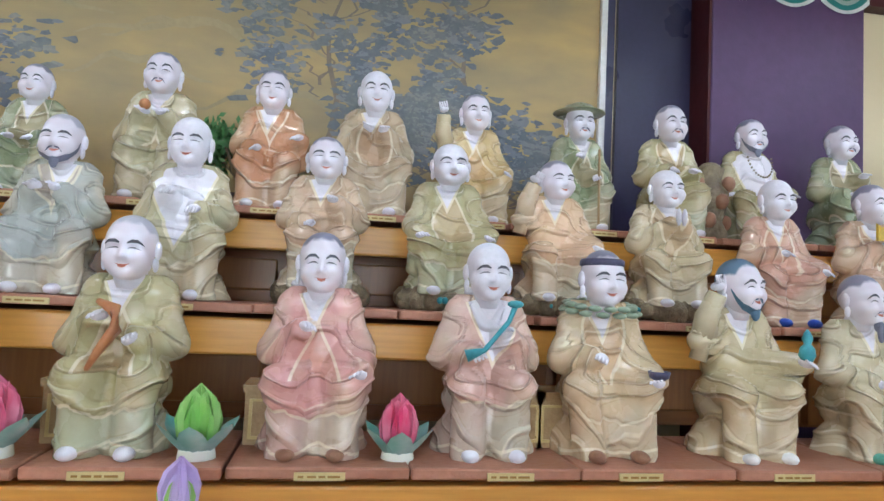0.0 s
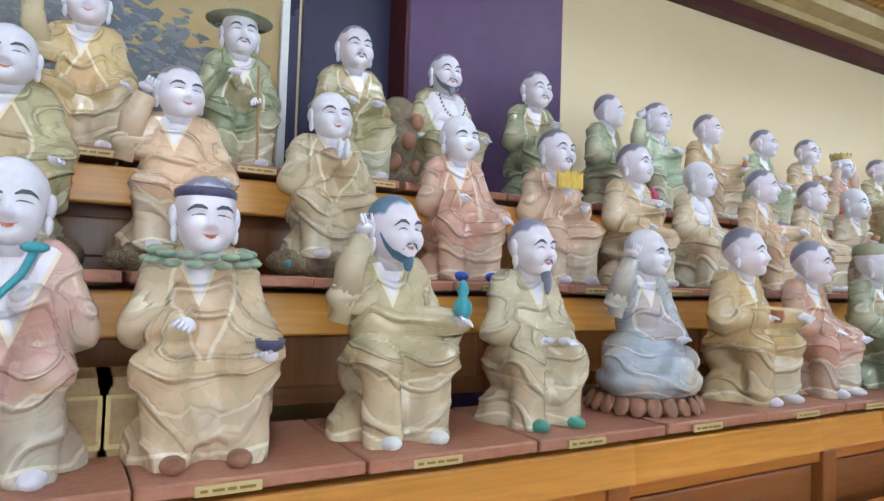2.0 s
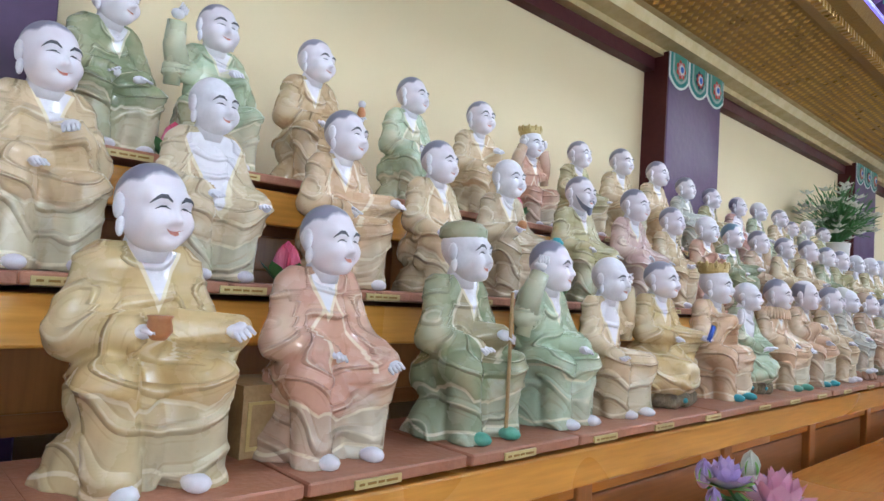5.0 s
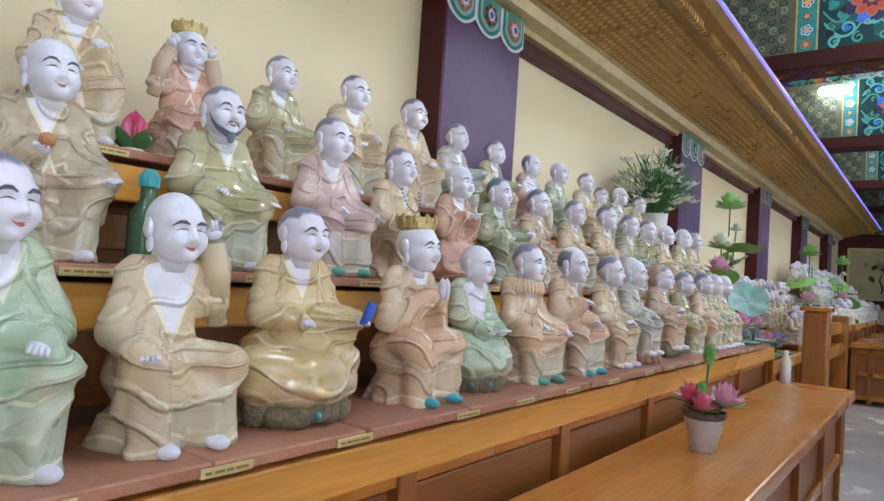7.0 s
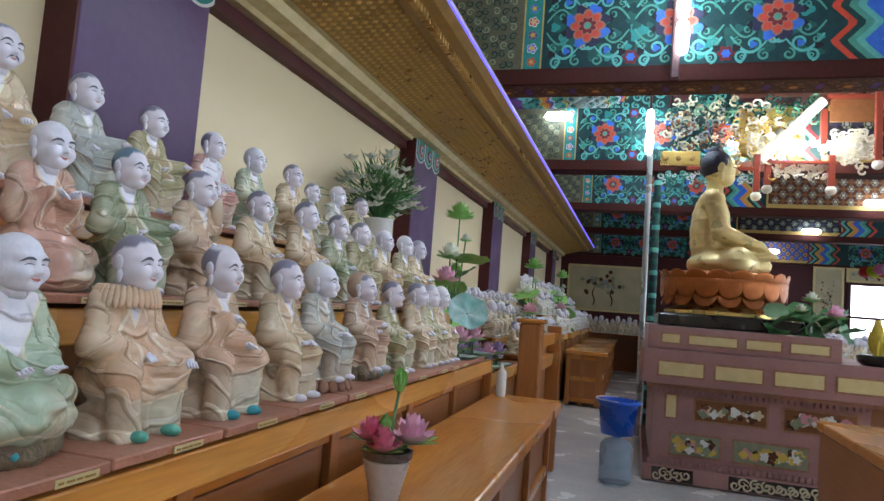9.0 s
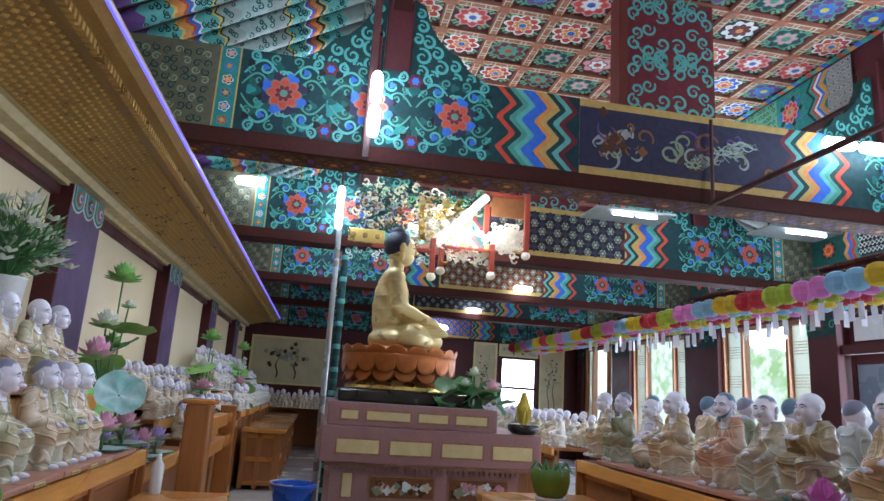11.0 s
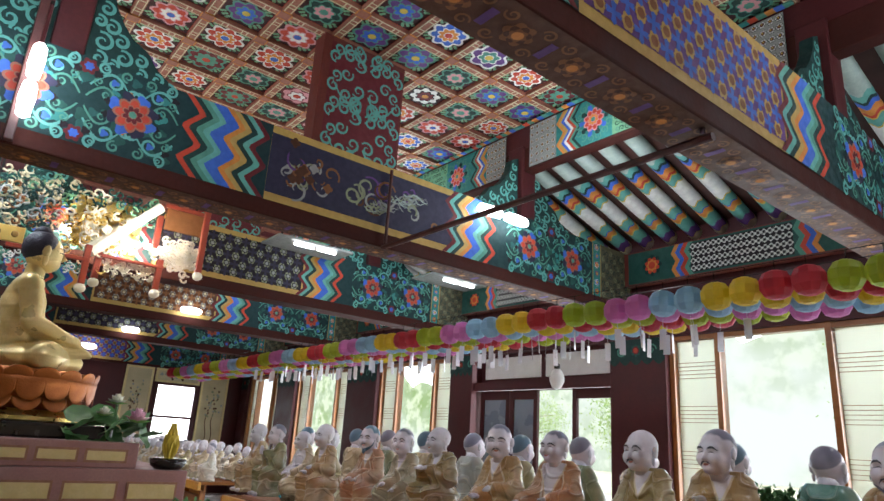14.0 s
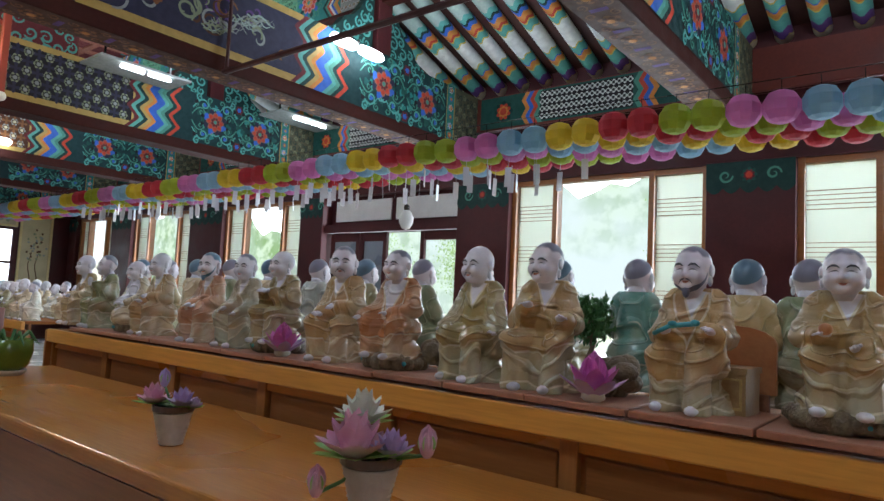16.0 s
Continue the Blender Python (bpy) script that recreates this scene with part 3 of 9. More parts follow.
def mural():
    root = thing("landscape_mural", "Landscape mural of trees, hills and mist on ochre ground", "painting", group="wall paintings")
    part("canvas", boxed(-4.0, 0.93, WALL_Y - 0.012, WALL_Y - 0.001, 1.61, 3.0), mural_material(), root)
    part("frame", boxed(0.93, 0.955, WALL_Y - 0.03, WALL_Y - 0.001, 1.61, 3.0), M_WHITE, root, bevel=0.003)
    part("frame", boxed(0.955, 0.985, WALL_Y - 0.025, WALL_Y - 0.001, 1.61, 3.0), M_DARKBLUE, root)
    rnd = random.Random(5)
    ink = surface("mural_ink", (0.13, 0.15, 0.18), (0.21, 0.22, 0.21), 10, 0.7)
    inkb = surface("mural_wash", (0.2, 0.22, 0.25), (0.27, 0.27, 0.23), 10, 0.7)
    bark = surface("mural_bark", (0.2, 0.17, 0.13), (0.26, 0.2, 0.14), 10, 0.7)

    def tree(name, cx, base, top, spread):
        bm = bmesh.new()
        y = WALL_Y - 0.014

        def leaf(px, pz, r):
            pts = []
            for k in range(6):
                a = k * math.tau / 6 + rnd.random()
                rr = r * rnd.uniform(0.4, 1.2)
                pts.append(bm.verts.new((px + rr * math.cos(a) * 1.3, y - rnd.random() * 0.002, pz + rr * math.sin(a) * 0.7)))
            bm.faces.new(pts).material_index = rnd.choice((0, 0, 1))

        def limb(x0, z0, x1, z1, w):
            n = 6
            for k in range(n):
                a, b = k / n, (k + 1) / n
                wob = lambda t: 0.03 * math.sin(t * 9 + x0 * 40)
                p, q = (x0 + (x1 - x0) * a + wob(a), z0 + (z1 - z0) * a), (x0 + (x1 - x0) * b + wob(b), z0 + (z1 - z0) * b)
                wa, wb = w * (1 - 0.6 * a), w * (1 - 0.6 * b)
                bm.faces.new([bm.verts.new(c) for c in ((p[0] - wa, y, p[1]), (p[0] + wa, y, p[1]), (q[0] + wb, y, q[1]), (q[0] - wb, y, q[1]))]).material_index = 2
        limb(cx, base, cx + 0.03, top - 0.2, 0.014)
        for k in range(11):
            z = base + (top - base) * (0.3 + 0.7 * rnd.random())
            ex, ez = cx + rnd.uniform(-spread, spread), z + rnd.uniform(-0.02, 0.12)
            limb(cx, z - 0.08, ex, ez, 0.006)
            for j in range(60):
                leaf(ex + rnd.gauss(0, spread * 0.2), ez + rnd.gauss(0, 0.045), rnd.uniform(0.006, 0.026))
        part(name, bm, [ink, inkb, bark], root)

    tree("painted_tree", -0.06, 1.7, 2.62, 0.28)
    tree("painted_tree", 0.42, 1.75, 2.6, 0.24)
    tree("painted_tree", 0.17, 1.75, 2.3, 0.16)
    tree("painted_shrub", 0.62, 1.72, 2.0, 0.22)
    tree("painted_shrub", 0.3, 1.7, 1.95, 0.3)
    tree("painted_tree", -1.3, 1.7, 2.6, 0.3)
    bm = bmesh.new()
    for h in range(26):
        x0, z0, l = rnd.uniform(-3.5, 0.3), rnd.uniform(1.95, 2.5), rnd.uniform(0.3, 0.9)
        for k in range(12):
            a, b = k / 12, (k + 1) / 12
            f = lambda t: z0 + 0.08 * math.sin(t * 3.1) + 0.015 * math.sin(t * 17 + h)
            w = lambda t: 0.006 + 0.02 * math.sin(math.pi * t)
            bm.faces.new([bm.verts.new((x0 + l * t, WALL_Y - 0.0135 - h * 0.00002, f(t) + s * w(t) * 0.5)) for t, s in ((a, -1), (b, -1), (b, 1), (a, 1))])
    part("painted_hills", bm, surface("mural_hill", (0.4, 0.32, 0.17), (0.34, 0.28, 0.16), 6, 0.7), root)


mural()


def eave():
    root = thing("gilded_eave", "Gilded lattice eave with cream moulding and blue light strip", "eave", kind="structure")
    x0, x1 = BACK_X, 19.4
    prof = ((WALL_Y, 2.70), (2.14, 2.70), (2.14, 2.735), (2.06, 2.75), (2.04, 2.80), (2.0, 2.80), (WALL_Y, 3.0))
    def extrude(pf):
        bm = bmesh.new()
        a = [bm.verts.new((x0, y, z)) for y, z in pf]
        b = [bm.verts.new((x1, y, z)) for y, z in pf]
        for i in range(len(pf)):
            j = (i + 1) % len(pf)
            bm.faces.new((a[i], a[j], b[j], b[i]))
        bm.faces.new(a[::-1]), bm.faces.new(b)
        return bm
    # added dark strip that stands in for the shade below the moulding
    part("dark_batten", boxed(x0, x1, 2.19, WALL_Y - 0.001, 2.63, 2.699), M_MAROON, root)
    part("moulding", extrude(prof), surface("pale_gilt_moulding", (0.55, 0.45, 0.24), (0.48, 0.38, 0.18), 12, 0.4, 0.25), root)
    part("soffit", extrude(((2.0, 2.80), (1.56, 2.92), (1.56, 3.0), (2.0, 2.9))), M_GOLD_D, root)
    part("cornice", extrude(((1.558, 2.905), (1.50, 2.905), (1.46, 2.935), (1.40, 2.945), (1.36, 2.985), (1.36, 3.03), (1.558, 3.05))), M_GOLD_D, root)
    part("light_strip", boxed(x0, x1, 1.345, 1.358, 2.985, 3.0), glow("blue_led_strip", (0.14, 0.12, 1.0), 0.6), root, "glowing blue light strip")
    part("top_board", boxed(x0, x1, 1.4, WALL_Y, 3.06, 3.1), M_GOLD_D, root)
    # raised diamond lattice of the soffit, and the beaded edge
    bm = bmesh.new()
    n = int((x1 - 2.0) / 0.055)
    for i in range(n):
        for j in range(9):
            x, t = 2.0 + (i + 0.5 * (j % 2)) * 0.055, (j + 0.6) / 9.4
            y, z = 2.0 - 0.44 * t, 2.80 + 0.12 * t
            c = bm.verts.new((x, y - 0.003, z - 0.010))
            q = [bm.verts.new((x + a, y + b, z - b * 0.27 - 0.001)) for a, b in ((0.022, 0), (0, 0.02), (-0.022, 0), (0, -0.02))]
            for k in range(4):
                bm.faces.new((q[k], q[(k + 1) % 4], c))
    tagged(part("lattice", bm, M_GOLD, root), kind="stuff")
    bm = bmesh.new()
    for i in range(int((x1 - 3.0) / 0.05)):
        x = 3.0 + i * 0.05
        box(bm, x, x + 0.028, 1.462, 1.5, 2.89, 2.93)
    tagged(part("dentils", bm, M_GOLD, root), kind="stuff")


eave()

# ---- window wall ----
M_PAPER = surface("paper_screen", (0.72, 0.72, 0.62), (0.66, 0.67, 0.58), 8, 0.7)
M_GLASS, _nt, _b = shader("window_glass")
_b.inputs["Base Color"].default_value = (1, 1, 1, 1)
_b.inputs["Transmission Weight"].default_value, _b.inputs["Roughness"].default_value, _b.inputs["IOR"].default_value = 1.0, 0.0, 1.02


def window_wall():
    y0, y1 = WIN_Y, WIN_Y + 0.2
    wall = thing("wall_windows", "Maroon timber wall with tall windows and a doorway", "wall", kind="structure")
    bays = [(-4.9, -2.2), (-1.5, 1.2), (1.95, 4.56), (5.38, 7.76), (11.76, 13.98), (15.06, 17.4), (18.3, 20.1)]
    edges = [BACK_X] + [e for b in sorted(bays + [(8.56, 11.22)]) for e in b] + [FAR_X]
    part("lintel", boxed(BACK_X, FAR_X, y0, y1, 2.9, 5.6), M_MAROON, wall)
    for a, b in zip(edges[::2], edges[1::2]):
        part("pier", boxed(a, b, y0, y1 + 0.06, 0, 2.899), M_MAROON, wall, bevel=0.008)
        p = Paint((b, y1 + 0.064, 2.55), (-1, 0, 0), (0, 0, 1))
        w = b - a
        p.rect(0, w, 0.08, 0.34, "dark", 1)
        for k in range(5):
            pts = [(w * (k + t / 8) / 5, 0.08 - 0.06 * math.sin(math.pi * t / 8)) for t in range(9)]
            p.poly(pts[::-1], "dark", 1)
        p.flower(w / 2, 0.2, 0.08, ("bg", "maroon", "red"), 8, 2)
        for s in (-1, 1):
            p.curl(w / 2 + s * 0.22, 0.2, 0.07, 0, s, 0.012, "light", 2)
        p.done("painted_capital", wall, "green painted capital")
    part("low_wall", boxed(BACK_X, 8.56, y0, y1, 0, 0.45), M_MAROON, wall)
    part("low_wall", boxed(11.22, FAR_X, y0, y1, 0, 0.45), M_MAROON, wall)
    for n, (a, b) in enumerate(bays):
        win = thing("window_%d" % (n + 1), "Tall timber window with clear middle pane and papered side screens", "window", kind="structure")
        side = 0.24 * (b - a)
        for x in (a, a + side, b - side - 0.06, b - 0.06):
            part("mullion", boxed(x, x + 0.06, y0 + 0.04, y1 - 0.03, 0.451, 2.899), M_WOOD_D, win)
        for z in (0.452, 2.84):
            part("rail", boxed(a + 0.061, b - 0.061, y0 + 0.05, y1 - 0.04, z, z + 0.055), M_WOOD_D, win)
        g = part("pane", boxed(a + side + 0.061, b - side - 0.061, y0 + 0.09, y0 + 0.095, 0.51, 2.838), M_GLASS, win, "clear glass")
        g.visible_shadow = False
        for xa, xb in ((a + 0.061, a + side - 0.001), (b - side + 0.001, b - 0.061)):
            paper = part("screen", boxed(xa, xb, y0 + 0.08, y0 + 0.084, 0.51, 2.838), M_SHOJI, win, "translucent pale paper")
            for zc in (0.9, 1.4, 1.9, 2.4):
                for q in range(5):
                    part("slat", boxed(xa, xb, y0 + 0.0845, y0 + 0.103, zc + q * 0.045, zc + q * 0.045 + 0.005), M_WOOD_D, paper)
    door = thing("door_1", "Maroon double doors with glass panes, partly open to daylight", "door", kind="structure")
    part("transom_beam", boxed(8.561, 11.219, y0 + 0.02, y1, 2.33, 2.46), M_MAROON, door)
    for a, b in ((8.7, 9.82), (9.92, 11.1)):
        part("transom_panel", boxed(a, b, y0 + 0.06, y0 + 0.08, 2.52, 2.84), M_WHITE, door, "white panel")
    part("transom_frame", boxed(8.561, 11.219, y0 + 0.02, y0 + 0.05, 2.461, 2.898), M_MAROON, door)
    frosted = surface("blue_grey_film", (0.2, 0.24, 0.3), (0.24, 0.28, 0.33), 3, 0.3, bump_s=0.03)
    for a, b, film in ((8.6, 9.3, False), (9.95, 10.5, True), (10.52, 11.15, True)):
        leaf = part("door_leaf", boxed(a, a + 0.07, y0 + 0.06, y0 + 0.11, 0, 2.329), M_MAROON, door)
        part("stile", boxed(b - 0.07, b, y0 + 0.06, y0 + 0.11, 0, 2.329), M_MAROON, leaf)
        part("lower_panel", boxed(a + 0.071, b - 0.071, y0 + 0.07, y0 + 0.1, 0, 0.9), M_MAROON, leaf)
        part("rail", boxed(a + 0.071, b - 0.071, y0 + 0.065, y0 + 0.105, 2.2, 2.329), M_MAROON, leaf)
        g = part("pane", boxed(a + 0.071, b - 0.071, y0 + 0.08, y0 + 0.085, 0.901, 2.199), frosted if film else M_GLASS, leaf, "blue-grey filmed glass" if film else "clear glass")
        g.visible_shadow = film


M_SHOJI, _nt, _b = shader("translucent_paper")
_b.inputs["Base Color"].default_value = (0.8, 0.82, 0.72, 1)
_b.inputs["Roughness"].default_value = 0.8
_b.inputs["Transmission Weight"].default_value = 0.6
window_wall()

# outside
M_GRASS = surface("courtyard_ground", (0.3, 0.28, 0.22), (0.2, 0.24, 0.12), 0.5, 0.9, fine=12)
structure("ground", boxed(-300, 300, -400, WIN_Y - 0.02, -0.5, -0.3), M_GRASS, "pale courtyard ground with patches of grass", "ground")
structure("backdrop_sky", boxed(-120, 140, -70.2, -70, -5, 60), glow("hazy_bright_sky", (0.9, 0.97, 1.0), 1.3), "bright hazy white sky beyond the courtyard", "sky")


def hill():
    """Wooded hillside backdrop, far behind the courtyard; its haze and daylight are put into a glow."""
    m, nt, b = shader("hillside_haze_glow")
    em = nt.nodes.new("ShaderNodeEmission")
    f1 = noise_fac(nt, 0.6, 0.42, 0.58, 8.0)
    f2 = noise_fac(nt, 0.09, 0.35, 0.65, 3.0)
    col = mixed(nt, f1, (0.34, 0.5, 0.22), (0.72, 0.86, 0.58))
    # pale patches put distance haze into the glowing colour
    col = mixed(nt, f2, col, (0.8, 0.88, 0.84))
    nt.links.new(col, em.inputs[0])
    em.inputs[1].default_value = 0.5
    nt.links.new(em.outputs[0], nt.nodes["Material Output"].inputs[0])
    bm = bmesh.new()
    rows = []
    for k in range(131):
        x = -120 + 2 * k
        h = 14 + 2.5 * math.sin(x * 0.06) + 1.4 * math.sin(x * 0.31) + 0.8 * math.sin(x * 0.93 + 1)
        rows.append((bm.verts.new((x, -69, -4)), bm.verts.new((x, -69, h))))
    for a, c in zip(rows, rows[1:]):
        bm.faces.new((a[0], c[0], c[1], a[1]))
    structure("backdrop_hill", bm, m, "glowing backdrop of a pale green wooded hillside with painted haze", "hill")


hill()

# ---- ceiling: coffers, purlins, rafters and painted beams ----
COF, CY0, CY1 = 0.525, -0.07, -4.795


def coffers():
    bm = bmesh.new()
    rnd = random.Random(3)
    z = CEIL_Z
    red, gold, bar = DN.index("maroon"), DN.index("cream"), DN.index("brick")
    x0 = 8.9 - COF * 26
    box(bm, x0, x0 + COF * 44, CY1, CY0, z + 0.01, z + 0.1, red)
    sets = [("white", "blue", "orange", "red", 8), ("maroon", "pink", "white", "red", 6), ("white", "red", "orange", "blue", 8), ("light", "purple", "blue", "yellow", 7), ("black", "white", "maroon", "orange", 8), ("light", "maroon", "light", "red", 8), ("white", "blue", "orange", "red", 8), ("pink", "red", "white", "blue", 8), ("light", "dark", "pink", "light", 7), ("white", "purple", "light", "yellow", 6)]
    p = Paint((0, 0, z + 0.009), (1, 0, 0), (0, -1, 0))
    p.bm.free()
    p.bm = bm
    ny = 9
    for i in range(44):
        xa = x0 + i * COF
        box(bm, xa - 0.045, xa + 0.045, CY1, CY0, z - 0.03, z + 0.06, bar)
        for j in range(ny):
            ya = CY0 - j * COF
            if j:
                box(bm, xa + 0.0451, xa + COF - 0.0451, ya - 0.045, ya + 0.045, z - 0.028, z + 0.06, bar)
            if 5.0 < xa < 14:
                s = sets[(i * 7 + j * 3 + (i * i * j + j) % 5) % len(sets)]
                cx, cy = xa + COF / 2, -(ya - COF / 2)
                for q in range(4):
                    a = q * math.pi / 2 + math.pi / 4
                    for d in (-0.22, 0.0, 0.22):
                        p.ring(cx + 0.21 * math.cos(a + d), cy + 0.21 * math.sin(a + d), 0.034, 2, 0.75, "leaf", 1 + d, 10, -a - d)
                p.rect(cx - 0.222, cx + 0.222, cy - 0.222, cy + 0.222, "red", 0.3)
                p.rect(cx - 0.212, cx + 0.212, cy - 0.212, cy + 0.212, "wine", 0.6)
                p.blossom(cx, cy, 0.188 + 0.012 * ((i + j) % 3), *s[:4], s[4], 2, 0.2 * ((i * 7 + j) % 5))
                # gold lattice marks on the crossings
                for d in (-0.03, -0.018, 0.018, 0.03):
                    box(bm, xa - 0.04, xa + 0.04, ya - COF / 2 + d * 4 - 0.005, ya - COF / 2 + d * 4 + 0.005, z - 0.034, z - 0.031, gold)
                    box(bm, xa + COF / 2 + d * 4 - 0.005, xa + COF / 2 + d * 4 + 0.005, ya - 0.04, ya + 0.04, z - 0.034, z - 0.031, gold)
                box(bm, xa - 0.05, xa + 0.05, ya - 0.05, ya + 0.05, z - 0.038, z - 0.031, bar)
                for sx, sy, wx, wy in ((0.06, 0, 0.004, 0.045), (-0.06, 0, 0.004, 0.045), (0, 0.06, 0.045, 0.004), (0, -0.06, 0.045, 0.004)):
                    box(bm, xa + sx - wx, xa + sx + wx, ya + sy - wy, ya + sy + wy, z - 0.036, z - 0.0305, DN.index("orange"))
                for d in (-0.032, 0.032):
                    box(bm, xa + d - 0.004, xa + d + 0.004, ya - COF + 0.07, ya - 0.07, z - 0.0345, z - 0.0305, gold)
                    box(bm, xa + 0.07, xa + COF - 0.07, ya + d - 0.004, ya + d + 0.004, z - 0.0345, z - 0.0305, gold)
    for y0, y1 in ((CY0 - 0.14, CY0 - 0.08), (CY1 + 0.08, CY1 + 0.14)):
        for k in range(120):
            xa = 5.2 + k * 0.075
            box(bm, xa, xa + 0.073, y0, y1, z - 0.05, z - 0.039, DN.index(("light", "blue", "orange", "light", "red", "teal")[k % 6]))
    structure("ceiling", bm, DM, "coffered ceiling painted with rows of bright lotus rosettes", "ceiling")


coffers()


M_BEAM = surface("dark_red_timber", (0.045, 0.012, 0.009), (0.06, 0.015, 0.011), 4, 0.7, fine=30, spec=0.15)


def dancheong(p, a0, a1, h, seed, middle):
    """A painted beam face: khaki end panels, dark green fields of mirrored vines and lotus, rainbow chevrons, and a middle picture."""
    rnd = random.Random(seed)
    L = a1 - a0
    m0, m1 = a0 + L * 0.425, a0 + L * 0.655
    for x0, x1, flip in ((a0, m0, 1), (m1, a1, -1)):
        w = x1 - x0
        g0, g1 = (x0 + w * 0.2, x1) if flip > 0 else (x0, x1 - w * 0.2)
        o0, o1 = (x0, g0) if flip > 0 else (g1, x1)
        p.rect(o0, o1, 0, h, "khaki", 1)
        for i in range(int((o1 - o0) / 0.075)):
            for j in range(int(h / 0.075)):
                p.curl(o0 + 0.05 + i * 0.075 + rnd.uniform(-0.012, 0.012), 0.05 + j * 0.075 + rnd.uniform(-0.012, 0.012), 0.034, rnd.uniform(0, 6), rnd.choice((-1, 1)), 0.006, ("deep", "olive")[(i + j) % 3 == 0], 2 + 0.01 * j)
        p.rect(g0, g1, 0, h, "deep", 1)
        e = g0 if flip > 0 else g1 - 0.16
        p.rect(e, e + 0.16, 0, h, "teal", 1.5)
        for k in (0.0, 0.15):
            p.rect(e + k, e + k + 0.012, 0, h, "gold", 2)
        for k in range(6):
            p.blossom(e + 0.08, h * (k + 0.5) / 6, 0.045, "white" if k % 2 else "light", ("red", "blue", "purple")[k % 3], "orange", "yellow", 5, 2.2)
        cols = ["red", "dark", "light", "scroll", "blue", "blue", "orange", "gold", "dark", "scroll", "maroon"]
        c0, c1 = (g1 - 0.74, g1 - 0.14) if flip > 0 else (g0 + 0.02, g0 + 0.62)
        p.chevrons(c0, c1, 0.0, h, cols if flip > 0 else cols[::-1], 2.5, 3, 0.065 * flip)
        f0, f1 = (g0 + 0.17, c0) if flip > 0 else (c1 + 0.13, g1 - 0.17)
        n = max(1, round((f1 - f0) / 0.62))
        cw = (f1 - f0) / n
        # soft green clouds under the vines
        for k in range(int((f1 - f0) * 60)):
            p.ring(rnd.uniform(f0 + 0.05, f1 - 0.05), rnd.uniform(0.06, h - 0.06), rnd.uniform(0.03, 0.06), 3, 0.45, rnd.choice(("bg", "teal", "deep", "bg", "field")), 1.3 + k * 0.002)
        for k in range(n + 1):
            cx = f0 + cw * k
            for sx in (-1, 1):
                if not f0 - 0.01 < cx + sx * cw * 0.5 < f1 + 0.01:
                    continue
                for sy in (-1, 1):
                    p.vine(cx + sx * 0.03, h / 2 + sy * h * 0.2, cw * 0.44, sx, sy, 0.011, "scroll", 2.2 + 0.05 * k)
                    p.vine(cx + sx * 0.02, h / 2 + sy * h * 0.06, cw * 0.36, sx, sy, 0.009, "light", 2.6 + 0.05 * k)
                    p.curl(cx + sx * cw * 0.16, h / 2 + sy * h * 0.43, 0.05, sy * 1.5, sx * sy, 0.009, "scroll", 2.9)
                    p.curl(cx + sx * cw * 0.38, h / 2 + sy * h * 0.42, 0.045, -sy * 1.5, -sx * sy, 0.009, "light", 2.9)
                    p.ring(cx + sx * cw * 0.27, h / 2 + sy * h * 0.3, 0.032, 3, 0.5, "blue", 3)
                    p.ring(cx + sx * cw * 0.1, h / 2 + sy * h * 0.33, 0.034, 3, 0.5, "black", 3)
                    p.ring(cx + sx * cw * 0.44, h / 2 + sy * h * 0.22, 0.028, 4, 0.5, ("orange", "olive")[k % 2], 3)
                    p.ring(cx + sx * cw * 0.24, h / 2 + sy * h * 0.08, 0.03, 4, 0.5, "black", 3)
        for k in range(n):
            cx = f0 + cw * (k + 0.5)
            for q in range(8):
                t = q * math.tau / 8 + 0.39
                p.ring(cx + h * 0.2 * math.cos(t), h / 2 + h * 0.2 * math.sin(t), h * 0.085, 3, 0.4, "blue" if q % 2 else "navy", 3.2)
            p.blossom(cx, h / 2, h * 0.21, "brick", "red", "maroon", "light", 8, 3.6)
        for k in range(n + 1):
            cx = f0 + cw * k
            if f0 + 0.05 < cx < f1 - 0.05:
                for yy in (h * 0.03, h * 0.97):
                    p.ring(cx, min(max(yy, 0.07), h - 0.07), 0.065, 6, 0.35, "maroon", 3.2)
                    p.ring(cx, min(max(yy, 0.07), h - 0.07), 0.035, 6, 0.35, "blue", 3.6)
    if middle == "picture":
        p.rect(m0, m1, 0, h, "gold", 1)
        p.rect(m0, m1, h * 0.1, h * 0.9, "navy", 2)
        for k in range(34):
            x, y = rnd.uniform(m0 + 0.15, m1 - 0.15), rnd.uniform(h * 0.2, h * 0.8)
            p.curl(x, y, rnd.uniform(0.05, 0.12), rnd.uniform(0, 6), rnd.choice((-1, 1)), 0.012, rnd.choice(("grey", "umber", "olive", "brown", "purple")), 3 + k * 0.02, 0.9)
        mx = (m0 + m1) / 2 + 0.25
        for k in range(22):
            t0 = rnd.uniform(0, 1)
            p.ribbon([(mx - 0.3 + t0 * 0.5 + t * 0.035, h * (0.28 + 0.4 * t0) + rnd.uniform(-0.03, 0.03) + 0.02 * math.sin(t * 0.9 + k)) for t in range(8)], rnd.uniform(0.004, 0.011), ("mist", "grey", "olive")[k % 3], 4 + 0.02 * k)
        for k in range(16):
            p.ring(m0 + 0.35 + rnd.gauss(0, 0.13), h * 0.5 + rnd.gauss(0, 0.09), 0.05, 4, 0.4, rnd.choice(("umber", "grey", "navy", "brown")), 3.6 + k * 0.03)
    else:
        p.rect(m0, m1, 0, h, "gold", 1)
